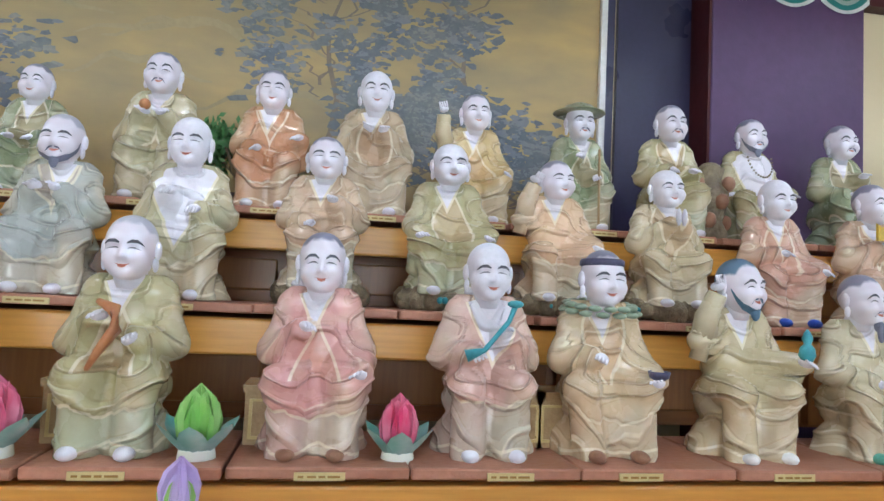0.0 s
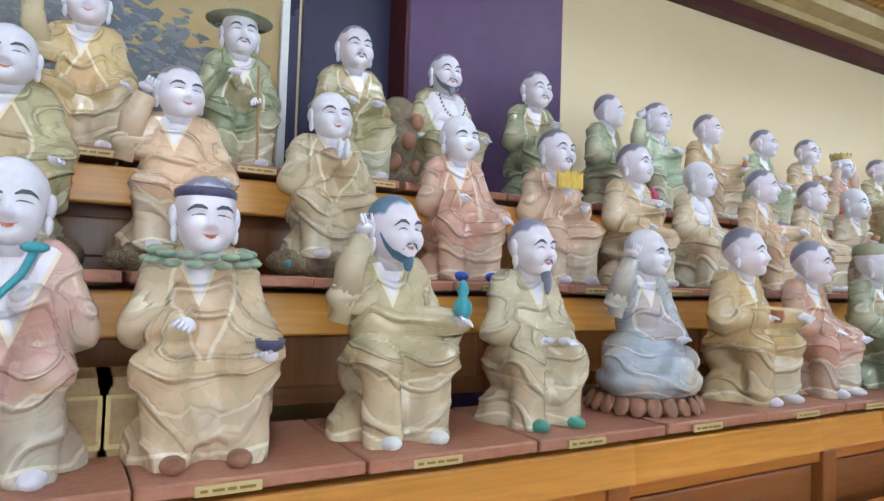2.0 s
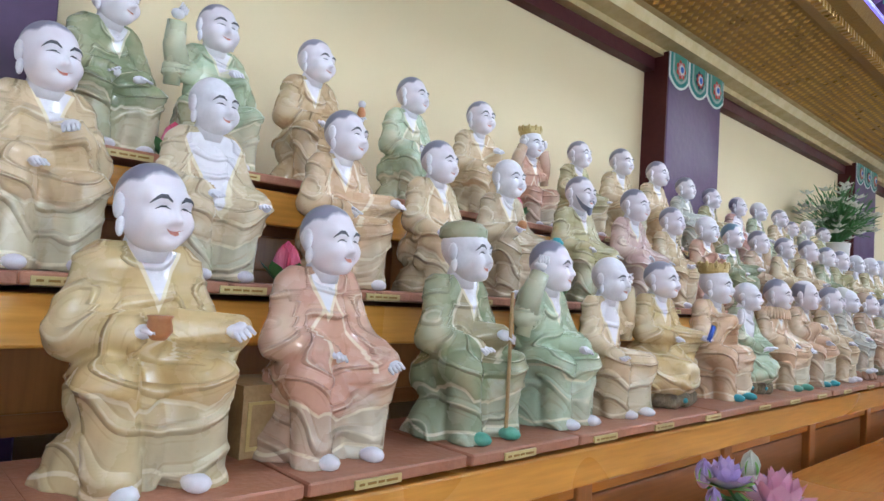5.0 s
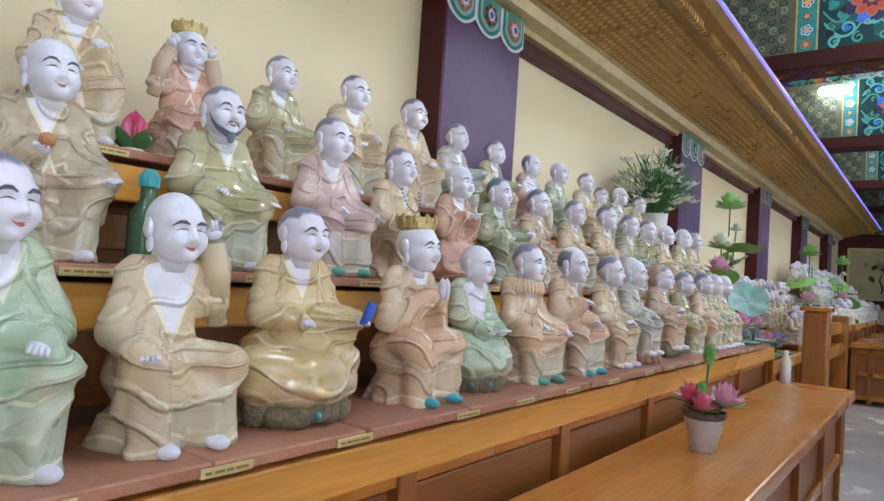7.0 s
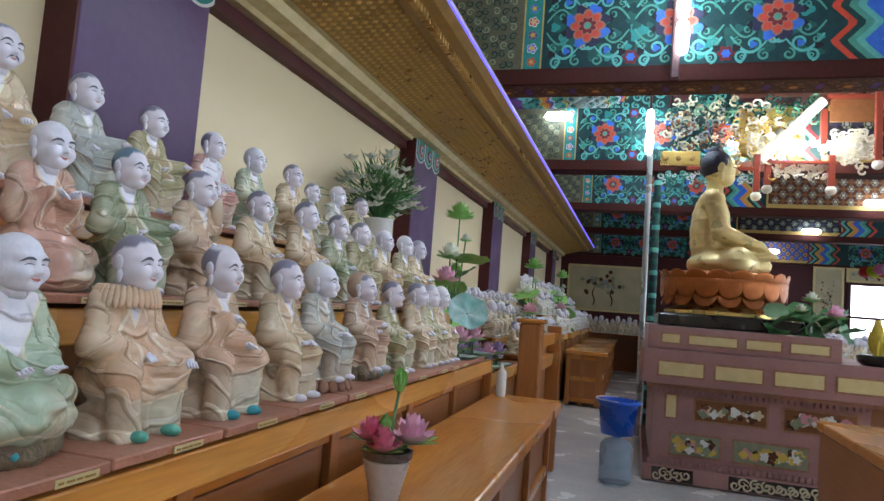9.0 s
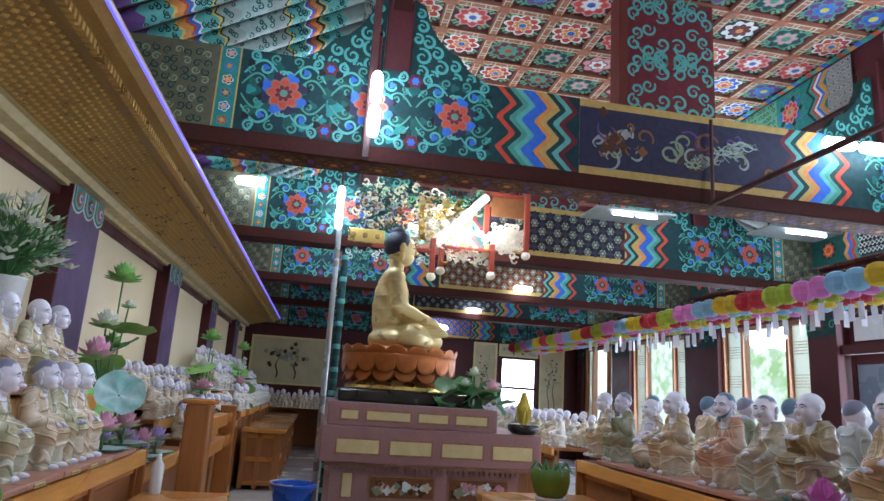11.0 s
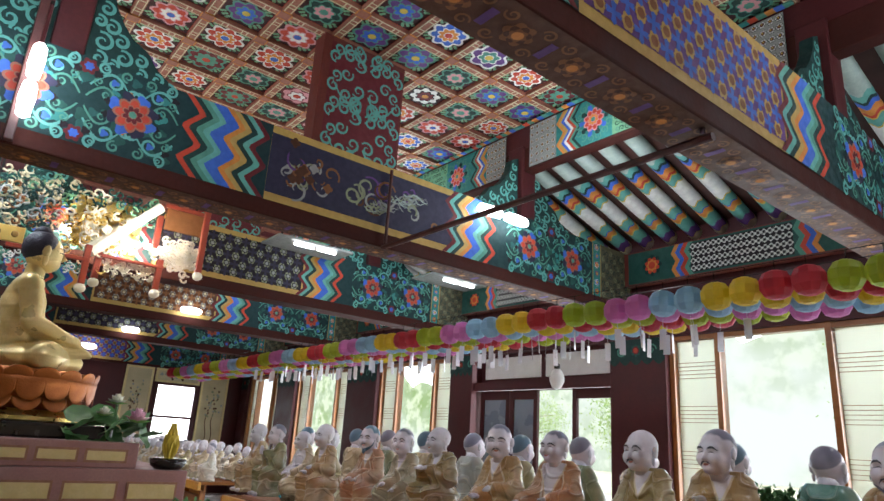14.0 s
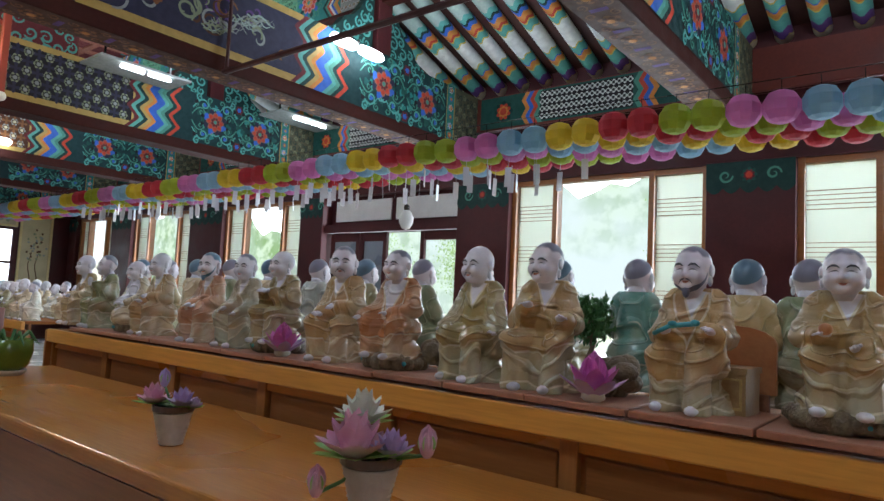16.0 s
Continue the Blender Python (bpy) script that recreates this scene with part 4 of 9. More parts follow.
        p.rect(m0 + 0.03, m1 - 0.03, h * 0.1, h * 0.9, {"cross": "purple", "star": "brown"}.get(middle, "black"), 2)
        r = h * 0.085
        ny, nx = 5, int((m1 - m0 - 0.1) / (h * 0.8 / 5))
        for i in range(nx):
            for j in range(ny):
                x, y = m0 + 0.08 + (m1 - m0 - 0.16) * (i + 0.5) / nx, h * 0.1 + h * 0.8 * (j + 0.5) / ny
                if (i + j) % 2:
                    p.ring(x, y, r * 1.25, 4, 0.75, {"cross": "blue", "star": "umber"}.get(middle, "navy"), 3, 16)
                else:
                    p.flower(x, y, r, {"cross": ("gold", "umber"), "star": ("grey", "brown", "cream")}.get(middle, ("olive", "black", "grey")), 6, 3)


def painted_beam(x, n, middle):
    root = thing("ceiling_beam", "Great timber crossbeam painted with rosettes, scrolls and rainbow chevrons", "beam", group="painted crossbeams", kind="structure")
    z0, z1 = 3.3, 4.0
    part("timber", boxed(x - 0.16, x + 0.16, WIN_Y + 0.2, WALL_Y, z0 - 0.1, z1), M_BEAM, root, bevel=0.012)
    for s in (-1, 1):
        xx = x + s * 0.163
        if s < 0:
            p = Paint((xx, WALL_Y, z0 + 0.03), (0, -1, 0), (0, 0, 1))
            dancheong(p, 0.2, 8.9, 0.67, n, middle)
        else:
            p = Paint((xx, WIN_Y + 0.2, z0 + 0.03), (0, 1, 0), (0, 0, 1))
            dancheong(p, 0.2, 8.9, 0.67, n + 50, middle)
        if s < 0 or x < 6:
            p.done("painted_face", root, "green, red, blue and gold painted face")
        else:
            p.bm.free()
    # underside flowers
    if 4 < x < 10:
        w = 0.3
        p = Paint((x + 0.15, 2.0, z0 - 0.102), (0, -1, 0), (-1, 0, 0))
        p.rect(0, 8.6, 0, w, "brown", 0.5)
        for k in range(24):
            cx = 0.2 + k * 0.36
            p.flower(cx, w / 2, 0.085, ("umber", "brown", "umber", "orange"), 6, 1.5)
            for sx in (-1, 1):
                p.curl(cx + sx * 0.11, w * 0.22, 0.04, 0, sx, 0.007, "umber", 1.5)
                p.curl(cx + sx * 0.11, w * 0.78, 0.04, 3, -sx, 0.007, "umber", 1.5)
            p.rect(cx + 0.155, cx + 0.2, w * 0.3, w * 0.7, "purple", 1.5)
        p.done("painted_underside", root, "brown underside with orange flowers")
    # carved board and scroll brackets standing on the beam
    if 4 < x < 13:
        part("king_board", boxed(x - 0.1, x + 0.1, -2.97, -2.04, z1 + 0.001, CEIL_Z - 0.04), M_RED, root, bevel=0.01)
        p = Paint((x - 0.104, -2.04, z1), (0, -1, 0), (0, 0, 1))
        p.rect(0.08, 0.9, 0.0, 1.1, "maroon", 0.4)
        for s in (-1, 1):
            for j, v in enumerate((0.1, 0.38, 0.66, 0.94)):
                q = 1 if j % 2 else -1
                p.vine(0.49 + s * 0.03, v, 0.34, s, q, 0.014, "scroll", 1 + 0.2 * j)
                p.curl(0.49 + s * 0.11, v + 0.12 * q, 0.085, 1.5 * q, s * q, 0.013, "scroll", 1.1)
                p.curl(0.49 + s * 0.33, v + 0.1, 0.06, -1.5, -s, 0.012, "scroll", 1.2)
                p.curl(0.49 + s * 0.08, v + 0.02, 0.075, 2.5 * s, -s, 0.012, "scroll", 1.3)
                p.curl(0.49 + s * 0.22, v + 0.15, 0.07, 0.5, s, 0.012, "scroll", 1.4)
        p.done("carved_face", root, "maroon board with teal scrollwork")
        for y in (-0.07, -4.8):
            part("post", boxed(x - 0.12, x + 0.12, y - 0.11, y + 0.11, z1 + 0.001, CEIL_Z - 0.3), M_MAROON, root, bevel=0.01)
            for s in (-1, 1):
                bm = bmesh.new()
                pts = [(0.0, 0.75), (0.1, 0.7), (0.14, 0.55), (0.22, 0.42), (0.3, 0.33), (0.42, 0.27), (0.5, 0.16), (0.62, 0.08), (0.75, 0.0), (0.0, 0.0)]
                a = [bm.verts.new((x - 0.05, y + s * (0.112 + u), z1 + 0.002 + v)) for u, v in pts]
                b = [bm.verts.new((x + 0.05, y + s * (0.112 + u), z1 + 0.002 + v)) for u, v in pts]
                for i in range(len(pts)):
                    j = (i + 1) % len(pts)
                    bm.faces.new((a[i], a[j], b[j], b[i]))
                bm.faces.new(a[::-1]), bm.faces.new(b)
                part("bracket", bm, DM[DN.index("dark")], root)
                p = Paint((x - 0.054, y + s * 0.112, z1), (0, -1, 0), (0, 0, 1))
                for u, v, r in ((0.06, 0.62, 0.045), (0.08, 0.5, 0.06), (0.05, 0.38, 0.05), (0.14, 0.36, 0.065), (0.22, 0.27, 0.06), (0.1, 0.22, 0.08), (0.26, 0.14, 0.07), (0.1, 0.08, 0.06), (0.38, 0.17, 0.055), (0.4, 0.06, 0.05), (0.52, 0.07, 0.05), (0.62, 0.04, 0.035), (0.2, 0.06, 0.045)):
                    p.curl(-s * u, v, r, 2, s, 0.014, "scroll", 1)
                p.done("scroll", root)
    return root


for n, x in enumerate(BEAMS):
    painted_beam(x, n, {2: "cross", 3: "picture", 4: "white", 5: "star", 6: "white"}.get(n, "cross"))


def round_purlin(y, out):
    """A round purlin covered with pale grey scroll painting, under the rafters' upper ends."""
    root = thing("round_purlin", "Round purlin painted with dense pale grey scrolls", "beam", kind="structure")
    r, z = 0.16, CEIL_Z - 0.16
    bm = bmesh.new()
    n = 20
    rings = [[bm.verts.new((x, y + r * math.cos(q * math.tau / n), z + r * math.sin(q * math.tau / n))) for q in range(n)] for x in (BACK_X, FAR_X)]
    for q in range(n):
        bm.faces.new((rings[0][q], rings[0][(q + 1) % n], rings[1][(q + 1) % n], rings[1][q]))
    part("timber", bm, DM[DN.index("ash")], root, smooth=True)
    bm = bmesh.new()
    rnd = random.Random(2)
    for k in range(420):
        x0, a0, hand, s0, spin = rnd.uniform(5.3, 11.5), rnd.uniform(-1.5, 0.6), rnd.choice((-1, 1)), rnd.uniform(0.025, 0.045), rnd.uniform(0, 6)
        prev = None
        for q in range(11):
            t, s = spin + hand * q * 0.7, s0 * (1 - q * 0.08)
            pair = []
            for w in (-0.006, 0.006):
                ang = a0 + (s + w) * math.sin(t) / r
                c = (math.cos(ang) * out, math.sin(ang))
                pair.append(bm.verts.new((x0 + (s + w) * math.cos(t), y + c[0] * (r + 0.003), z + c[1] * (r + 0.003))))
            if prev:
                bm.faces.new((prev[0], prev[1], pair[1], pair[0]))
            prev = pair
    tagged(part("scrolls", bm, DM[DN.index("black")], root, "fine dark painted scrolls"), kind="stuff")


def purlin(y, face):
    root = thing("purlin", "Long painted purlin with rosettes under the coffered ceiling", "beam", kind="structure")
    part("timber", boxed(BACK_X, FAR_X, y - 0.075, y + 0.075, CEIL_Z - 0.62, CEIL_Z - 0.325), M_BEAM, root, bevel=0.01)
    part("upper_board", boxed(BACK_X, FAR_X, y - 0.06, y + 0.06, CEIL_Z - 0.324, CEIL_Z - 0.035), M_MAROON, root)
    h = 0.52
    rnd = random.Random(6)
    for xa, xb in ((5.3, 8.2), (8.6, 11.4), (11.8, 14.7)):
        if face > 0:
            p = Paint((xb, y + 0.079, CEIL_Z - 0.59), (-1, 0, 0), (0, 0, 1))
        else:
            p = Paint((xa, y - 0.079, CEIL_Z - 0.59), (1, 0, 0), (0, 0, 1))
        L = xb - xa
        p.rect(0, L, 0, h, "teal", 1)
        p.rect(L * 0.4, L * 0.6, 0, h, "leaf", 2)
        for i in range(9):
            for j in range(7):
                p.curl(L * 0.41 + L * 0.18 * (i + 0.5) / 9 + rnd.uniform(-0.01, 0.01), h * (j + 0.5) / 7, 0.03, rnd.uniform(0, 6), rnd.choice((-1, 1)), 0.006, ("dark", "light")[(i + j) % 4 == 0], 3)
        for c in (0.32, 0.68):
            for q in range(14):
                t = q * math.tau / 14
                p.curl(L * c + 0.21 * math.cos(t), h / 2 + 0.21 * math.sin(t), 0.05, t, 1, 0.009, "light", 2.2)
            for q in range(10):
                t = q * math.tau / 10
                p.ring(L * c + 0.14 * math.cos(t), h / 2 + 0.14 * math.sin(t), 0.055, 2, 0.7, "blue" if q % 2 else "dark", 2.6, 12, -t)
            p.blossom(L * c, h / 2, 0.14, "pink", "red", "orange", "light", 9, 3.2)
        p.chevrons(L * 0.14, L * 0.23, 0, h, ["orange", "gold", "blue", "white", "red", "light", "dark"], 2, 2, 0.05)
        p.chevrons(L * 0.77, L * 0.86, 0, h, ["dark", "light", "red", "white", "blue", "gold", "orange"], 2, 2, 0.05)
        for a, b in ((0.0, 0.14), (0.88, 1.0)):
            p.rect(L * a, L * b, 0, h, "grey", 2)
            for i in range(5):
                for j in range(6):
                    p.blossom(L * a + L * (b - a) * (i + 0.5) / 5, h * (j + 0.5) / 6, 0.036, "dark", "white", "maroon", "yellow", 6, 3)
        p.done("painted_face", root, "green face with red rosettes")


purlin(-0.07, -1)
round_purlin(0.07, 1)
purlin(-4.8, 1)


def rafter_curl(bm, rad, ang, z, r, hand, colour):
    """A small painted spiral lying on the round of a rafter."""
    rows = []
    for q in range(10):
        a, s = q * 0.75 * hand, r * (1 - q * 0.085)
        pair = []
        for w in (-0.006, 0.006):
            u, v = (s + w) * math.cos(a), (s + w) * math.sin(a)
            pair.append(bm.verts.new(((rad + 0.002) * math.cos(ang + u / rad), (rad + 0.002) * math.sin(ang + u / rad), z + v)))
        rows.append(pair)
    for a, b in zip(rows, rows[1:]):
        bm.faces.new((a[0], a[1], b[1], b[0])).material_index = DN.index(colour)


def roof_slope(name, y0, z0, y1, z1, rad):
    """Round painted rafters under a boarded slope, from the purlin down to the outer wall."""
    root = thing(name, "Boarded roof slope with round painted rafters", "roof", kind="structure")
    bm = bmesh.new()
    d = 0.14
    for a, b in ((BACK_X, FAR_X),):
        v = [bm.verts.new(c) for c in ((a, y0, z0 + d), (b, y0, z0 + d), (b, y1, z1 + d), (a, y1, z1 + d), (a, y0, z0 + d + 0.05), (b, y0, z0 + d + 0.05), (b, y1, z1 + d + 0.05), (a, y1, z1 + d + 0.05))]
        for f in ((0, 3, 2, 1), (4, 5, 6, 7), (0, 1, 5, 4), (1, 2, 6, 5), (2, 3, 7, 6), (3, 0, 4, 7)):
            bm.faces.new([v[i] for i in f])
    part("boards", bm, surface("roof_boards", (0.07, 0.022, 0.016), (0.05, 0.018, 0.014), 4, 0.6), root)
    L = math.hypot(y1 - y0, z1 - z0)
    bm = bmesh.new()
    stops = [(0, "mist"), (0.24, "mist"), (0.28, "scroll"), (0.3, "dark"), (0.33, "blue"), (0.37, "orange"), (0.39, "red"), (0.4, "yellow"), (0.45, "scroll"), (0.46, "yellow"), (0.66, "white"), (0.67, "yellow"), (0.73, "scroll"), (0.74, "blue"), (0.78, "orange"), (0.79, "yellow"), (0.88, "scroll"), (0.94, "purple"), (0.945, "yellow"), (1.0, "cream")]
    n = 18
    if y1 > 0:
        stops = [(0, "ash"), (0.15, "ash"), (0.24, "scroll"), (0.247, "yellow"), (0.262, "dark"), (0.285, "orange"), (0.293, "red"), (0.305, "blue"), (0.312, "white"), (0.38, "scroll"), (0.39, "yellow"), (0.397, "black"), (0.46, "ash"), (0.57, "mist"), (0.635, "ash"), (0.642, "black"), (0.652, "yellow"), (0.71, "scroll"), (0.72, "white"), (0.735, "blue"), (0.745, "red"), (0.775, "orange"), (0.785, "yellow"), (0.88, "scroll"), (1.0, "purple")]
        for k in range(120):
            zone = ((0.16, 0.235), (0.41, 0.63), (0.41, 0.63), (0.325, 0.375), (0.66, 0.705), (0.79, 0.88))[k % 6]
            rafter_curl(bm, rad, random.uniform(math.pi * 0.5, math.pi * 2.5), L * random.uniform(*zone), random.uniform(0.02, 0.032), random.choice((-1, 1)), "field" if k % 6 in (1, 2) else "dark")
    prev = None
    for k, (t, c) in enumerate(stops):
        zz = t * L
        ring = [bm.verts.new((rad * math.cos(q * math.tau / n), rad * math.sin(q * math.tau / n), zz + (0.026 * math.cos(q * 4 * math.tau / n) if 0 < t < 1 else 0))) for q in range(n)]
        if prev:
            for q in range(n):
                bm.faces.new((prev[q], prev[(q + 1) % n], ring[(q + 1) % n], ring[q])).material_index = DN.index(stops[k][1])
        prev = ring
    bm.faces.new(prev).material_index = DN.index("cream")
    first = part("rafter", bm, DM, root, "round pale green rafter with painted bands", smooth=True)
    q = Vector((0, y1 - y0, z1 - z0)).to_track_quat("Z", "Y").to_matrix().to_4x4()
    xs = [-0.6 + 0.33 * k for k in range(56)]
    for k, x in enumerate(xs):
        o = first if k == 0 else new("rafter", first.data)
        if k:
            o.parent = root
            tagged(o, "round pale green rafter with painted bands")
        o.matrix_world = Matrix.Translation((x, y0, z0 + 0.06)) @ q


roof_slope("roof_slope_windows", -4.9, 4.62, -6.75, 4.05, 0.085)
roof_slope("roof_slope_statues", 0.12, 5.17, 2.2, 3.98, 0.082)


def eave_frieze(y, face):
    root = thing("wall_frieze", "Painted frieze board below the rafters", "beam", kind="structure")
    part("board", boxed(BACK_X, FAR_X, y - 0.06, y + 0.06, 3.55, 3.98), M_RED, root)
    h = 0.4
    for xb in BEAMS[2:]:
        xa = xb + 0.17
        L = 2.9
        p = Paint((xa + L, y + 0.064, 3.565), (-1, 0, 0), (0, 0, 1)) if face > 0 else Paint((xa, y - 0.064, 3.565), (1, 0, 0), (0, 0, 1))
        p.rect(0, L, 0, h, "bg", 1)
        p.rect(L * 0.3, L * 0.7, h * 0.06, h * 0.94, "black", 2)
        for i in range(18):
            for j in range(4):
                p.flower(L * 0.3 + L * 0.4 * (i + 0.5) / 18, h * 0.06 + h * 0.88 * (j + 0.5) / 4, 0.036, ("white", "grey", "black"), 4, 3)
        for c in (0.12, 0.88):
            p.flower(L * c, h / 2, 0.14, ("dark", "red", "orange", "red"), 8, 2)
        p.chevrons(L * 0.21, L * 0.29, 0, h, ["orange", "blue", "red", "light"], 2, 2, 0.03)
        p.chevrons(L * 0.7, L * 0.78, 0, h, ["light", "red", "blue", "orange"], 2, 2, 0.03)
        p.done("painted_face", root, "green painted frieze")


eave_frieze(-6.6, 1)

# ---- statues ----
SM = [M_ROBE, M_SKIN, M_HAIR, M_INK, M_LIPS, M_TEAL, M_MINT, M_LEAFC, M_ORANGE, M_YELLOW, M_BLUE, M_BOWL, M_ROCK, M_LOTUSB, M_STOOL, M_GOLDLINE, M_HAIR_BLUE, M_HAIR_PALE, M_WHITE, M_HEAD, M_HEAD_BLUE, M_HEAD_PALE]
ROBE, SKIN, HAIR, INK, LIPS, TEAL, MINT, SAGE, ORANGE, YELLOW, BLUE, BOWL, ROCK, LOTUSB, STOOL, GOLDLINE, HAIRB, HAIRP, WHITEM, HEADG, HEADB, HEADP = range(22)


def sd_capsule(p, a, b, ra, rb):
    a, b = np.array(a, float), np.array(b, float)
    ab = b - a
    h = np.clip(((p - a) @ ab) / (ab @ ab + 1e-12), 0, 1)
    return np.linalg.norm(p - a - h[..., None] * ab, axis=-1) - (ra + (rb - ra) * h)


def sd_blob(p, c, r):
    r = np.array(r, float)
    q = (p - np.array(c, float)) / r
    n = np.linalg.norm(q, axis=-1)
    return (n - 1) * r.min() * np.clip(n, 0.6, 1.6) ** 0


def smooth_min(ds, k):
    d = ds[0]
    for e in ds[1:]:
        h = np.clip(0.5 + 0.5 * (e - d) / k, 0, 1)
        d = e + (d - e) * h - k * h * (1 - h)
    return d


def outermost(field, origin, dirs, far, n=44):
    """The outermost crossing of a solid along each ray from the origin points."""
    s = np.linspace(far, 0.004, n)
    pts = origin[..., None, :] + dirs[..., None, :] * s[:, None]
    v = field(pts)
    inside = v <= 0
    idx = np.argmax(inside, axis=-1)
    idx = np.where(inside.any(axis=-1), idx, n - 1)
    j = np.clip(idx, 1, n - 1)
    a, b = np.take_along_axis(v, (j - 1)[..., None], -1)[..., 0], np.take_along_axis(v, j[..., None], -1)[..., 0]
    f = np.clip(a / np.where(np.abs(a - b) < 1e-9, 1e-9, a - b), 0, 1)
    return np.where(idx == 0, far, s[j - 1] + (s[j] - s[j - 1]) * f)


HANDS_AT = {
    "lap": (0.07, -0.22, 0.40), "chest": (0.05, -0.2, 0.56), "knee": (0.19, -0.25, 0.36), "up": (0.25, -0.08, 0.84),
    "ear": (0.15, -0.06, 0.84), "pray": (0.015, -0.21, 0.6), "side": (0.26, -0.12, 0.36), "out": (0.2, -0.26, 0.48), "belly": (0.08, -0.22, 0.47),
}


def statue_mesh(seed, legs="seat", right="lap", left="lap", hair="cap", beard="", prop="", base="", feet=SKIN, bare=0.68, turn=0.0, nod=0.0, headwear="", collar=False, fat=1.0, nu=84, nv=78, hq=True):
    """A seated figure about 1 high on z = 0, facing -y: one closed body of robe, chest and legs, with head, ears, palms and what it holds. right is at -x."""
    rnd = random.Random(seed)
    lift = {"": 0.0, "rock": 0.12, "lotus": 0.1, "stool": 0.0}[base]
    low = 0.84 if legs == "lotus" else 1.0
    prims, sl = [], rnd.uniform(-0.12, 0.12)
    sh = 0.668
    prims.append(lambda p: sd_blob(p, (0, 0.03, 0.49), (0.14 * fat, 0.12 * fat, 0.26)))
    prims.append(lambda p: sd_capsule(p, (-0.105, 0.025, sh + 0.01), (0.105, 0.025, sh + 0.01), 0.066, 0.066))
    if legs == "seat":
        kx, ky = 0.128 + rnd.uniform(-0.015, 0.03), -0.19 + rnd.uniform(-0.01, 0.015)
        prims += [
            lambda p: sd_blob(p, (0, 0.03, 0.25), (0.19 * fat, 0.17, 0.16)),
            lambda p: sd_capsule(p, (-0.09, -0.02, 0.31), (-kx, ky, 0.315), 0.095, 0.085),
            lambda p: sd_capsule(p, (0.09, -0.02, 0.31), (kx, ky, 0.315), 0.095, 0.085),
            lambda p: sd_capsule(p, (-kx, ky, 0.31), (-kx * (0.85 + sl), ky + 0.0, 0.04), 0.074, 0.08),
            lambda p: sd_capsule(p, (kx, ky, 0.31), (kx * (0.85 - sl), ky + 0.0, 0.04), 0.074, 0.08),
            lambda p: sd_blob(p, (0, -0.05, 0.12), (0.185, 0.135, 0.22)),
            lambda p: sd_capsule(p, (-0.085, 0.0, 0.03), (0.085, 0.0, 0.03), 0.155, 0.155),
        ]
    else:
        prims += [
            lambda p: sd_blob(p, (0, 0.0, 0.24), (0.25 * fat, 0.2, 0.16)),
            lambda p: sd_capsule(p, (-0.24, -0.08, 0.2), (0.05, -0.22, 0.17), 0.095, 0.085),
            lambda p: sd_capsule(p, (0.24, -0.08, 0.2), (-0.05, -0.22, 0.17), 0.095, 0.085),
            lambda p: sd_blob(p, (0, -0.06, 0.1), (0.32, 0.24, 0.13)),
        ]
    arms = []
    for side, where in ((-1, right), (1, left)):
        hx, hy, hz = HANDS_AT[where]
        if legs == "lotus" and hz < 0.5:
            hz -= 0.06
        high = where in ("up", "ear")
        el = (side * (0.2 if high else 0.185) * (0.7 + 0.3 * fat), -0.02, 0.56 if high else 0.44)
        hand = (side * hx, hy, hz)
        arms.append((side, el, hand, high))
        prims.append(lambda p, s=side, e=el: sd_capsule(p, (s * 0.14, 0.025, sh - 0.015), e, 0.062, 0.07))
        if not high:
            w = (hand[0] * 0.85 + el[0] * 0.15, hand[1] * 0.85 + el[1] * 0.15 + 0.015, hand[2] * 0.85 + el[2] * 0.15)
            prims.append(lambda p, e=el, w=w: sd_capsule(p, e, w, 0.07, 0.058))
            hang = rnd.uniform(0.13, 0.22)
            prims.append(lambda p, w=w, e=el, h=hang: sd_capsule(p, ((w[0] + e[0]) / 2 * 1.05, (w[1] + e[1]) / 2, w[2] - h), (w[0], w[1] + 0.02, w[2] - 0.01), 0.05, 0.046))

    def solid(p):
        return smooth_min([f(p) for f in prims], 0.018)

    axis = np.array([0, -0.03 if legs == "seat" else -0.02])
    zs = np.concatenate([np.linspace(0.0, 0.735, nv)])
    th = np.arange(nu) * math.tau / nu
    T, Z = np.meshgrid(th, zs)
    org = np.stack([np.full_like(T, axis[0]), np.full_like(T, axis[1]), Z], -1)
    dirs = np.stack([np.sin(T), -np.cos(T), np.zeros_like(T)], -1)
    R = outermost(solid, org, dirs, 0.46)
    X, Y = org[..., 0] + dirs[..., 0] * R, org[..., 1] + dirs[..., 1] * R
    # carved folds: swags over the lap and shins, raking folds on chest, sleeves and back
    ph = rnd.uniform(0, 6)
    swag = Z * 34 - 110 * X ** 2 * (1 if legs == "seat" else 0.4) + ph
    bib = 52 * np.sqrt(1.6 * X ** 2 + (Z - 0.78) ** 2) + ph
    el_d = np.minimum(*[np.sqrt((X - e[1][0]) ** 2 + (Y - e[1][1]) ** 2 + (Z - e[1][2] - 0.06) ** 2) for e in arms])
    on_arm = 1 / (1 + np.exp(-(np.abs(X) - 0.125) * 60))
    rake = bib * (1 - on_arm) + (62 * el_d + ph) * on_arm
    lowz = 1 / (1 + np.exp((Z - 0.36) * 40))
    wob = np.array([[noise.noise((x * 6 + seed, y * 6, z * 6)) for x, y, z in zip(a, b, c)] for a, b, c in zip(X, Y, Z)])
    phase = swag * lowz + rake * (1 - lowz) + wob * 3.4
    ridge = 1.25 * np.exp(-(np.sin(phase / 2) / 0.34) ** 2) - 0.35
    vert = np.cos(T * 13 + wob * 2 + ph) * np.clip((0.22 - Z) / 0.2, 0, 1)
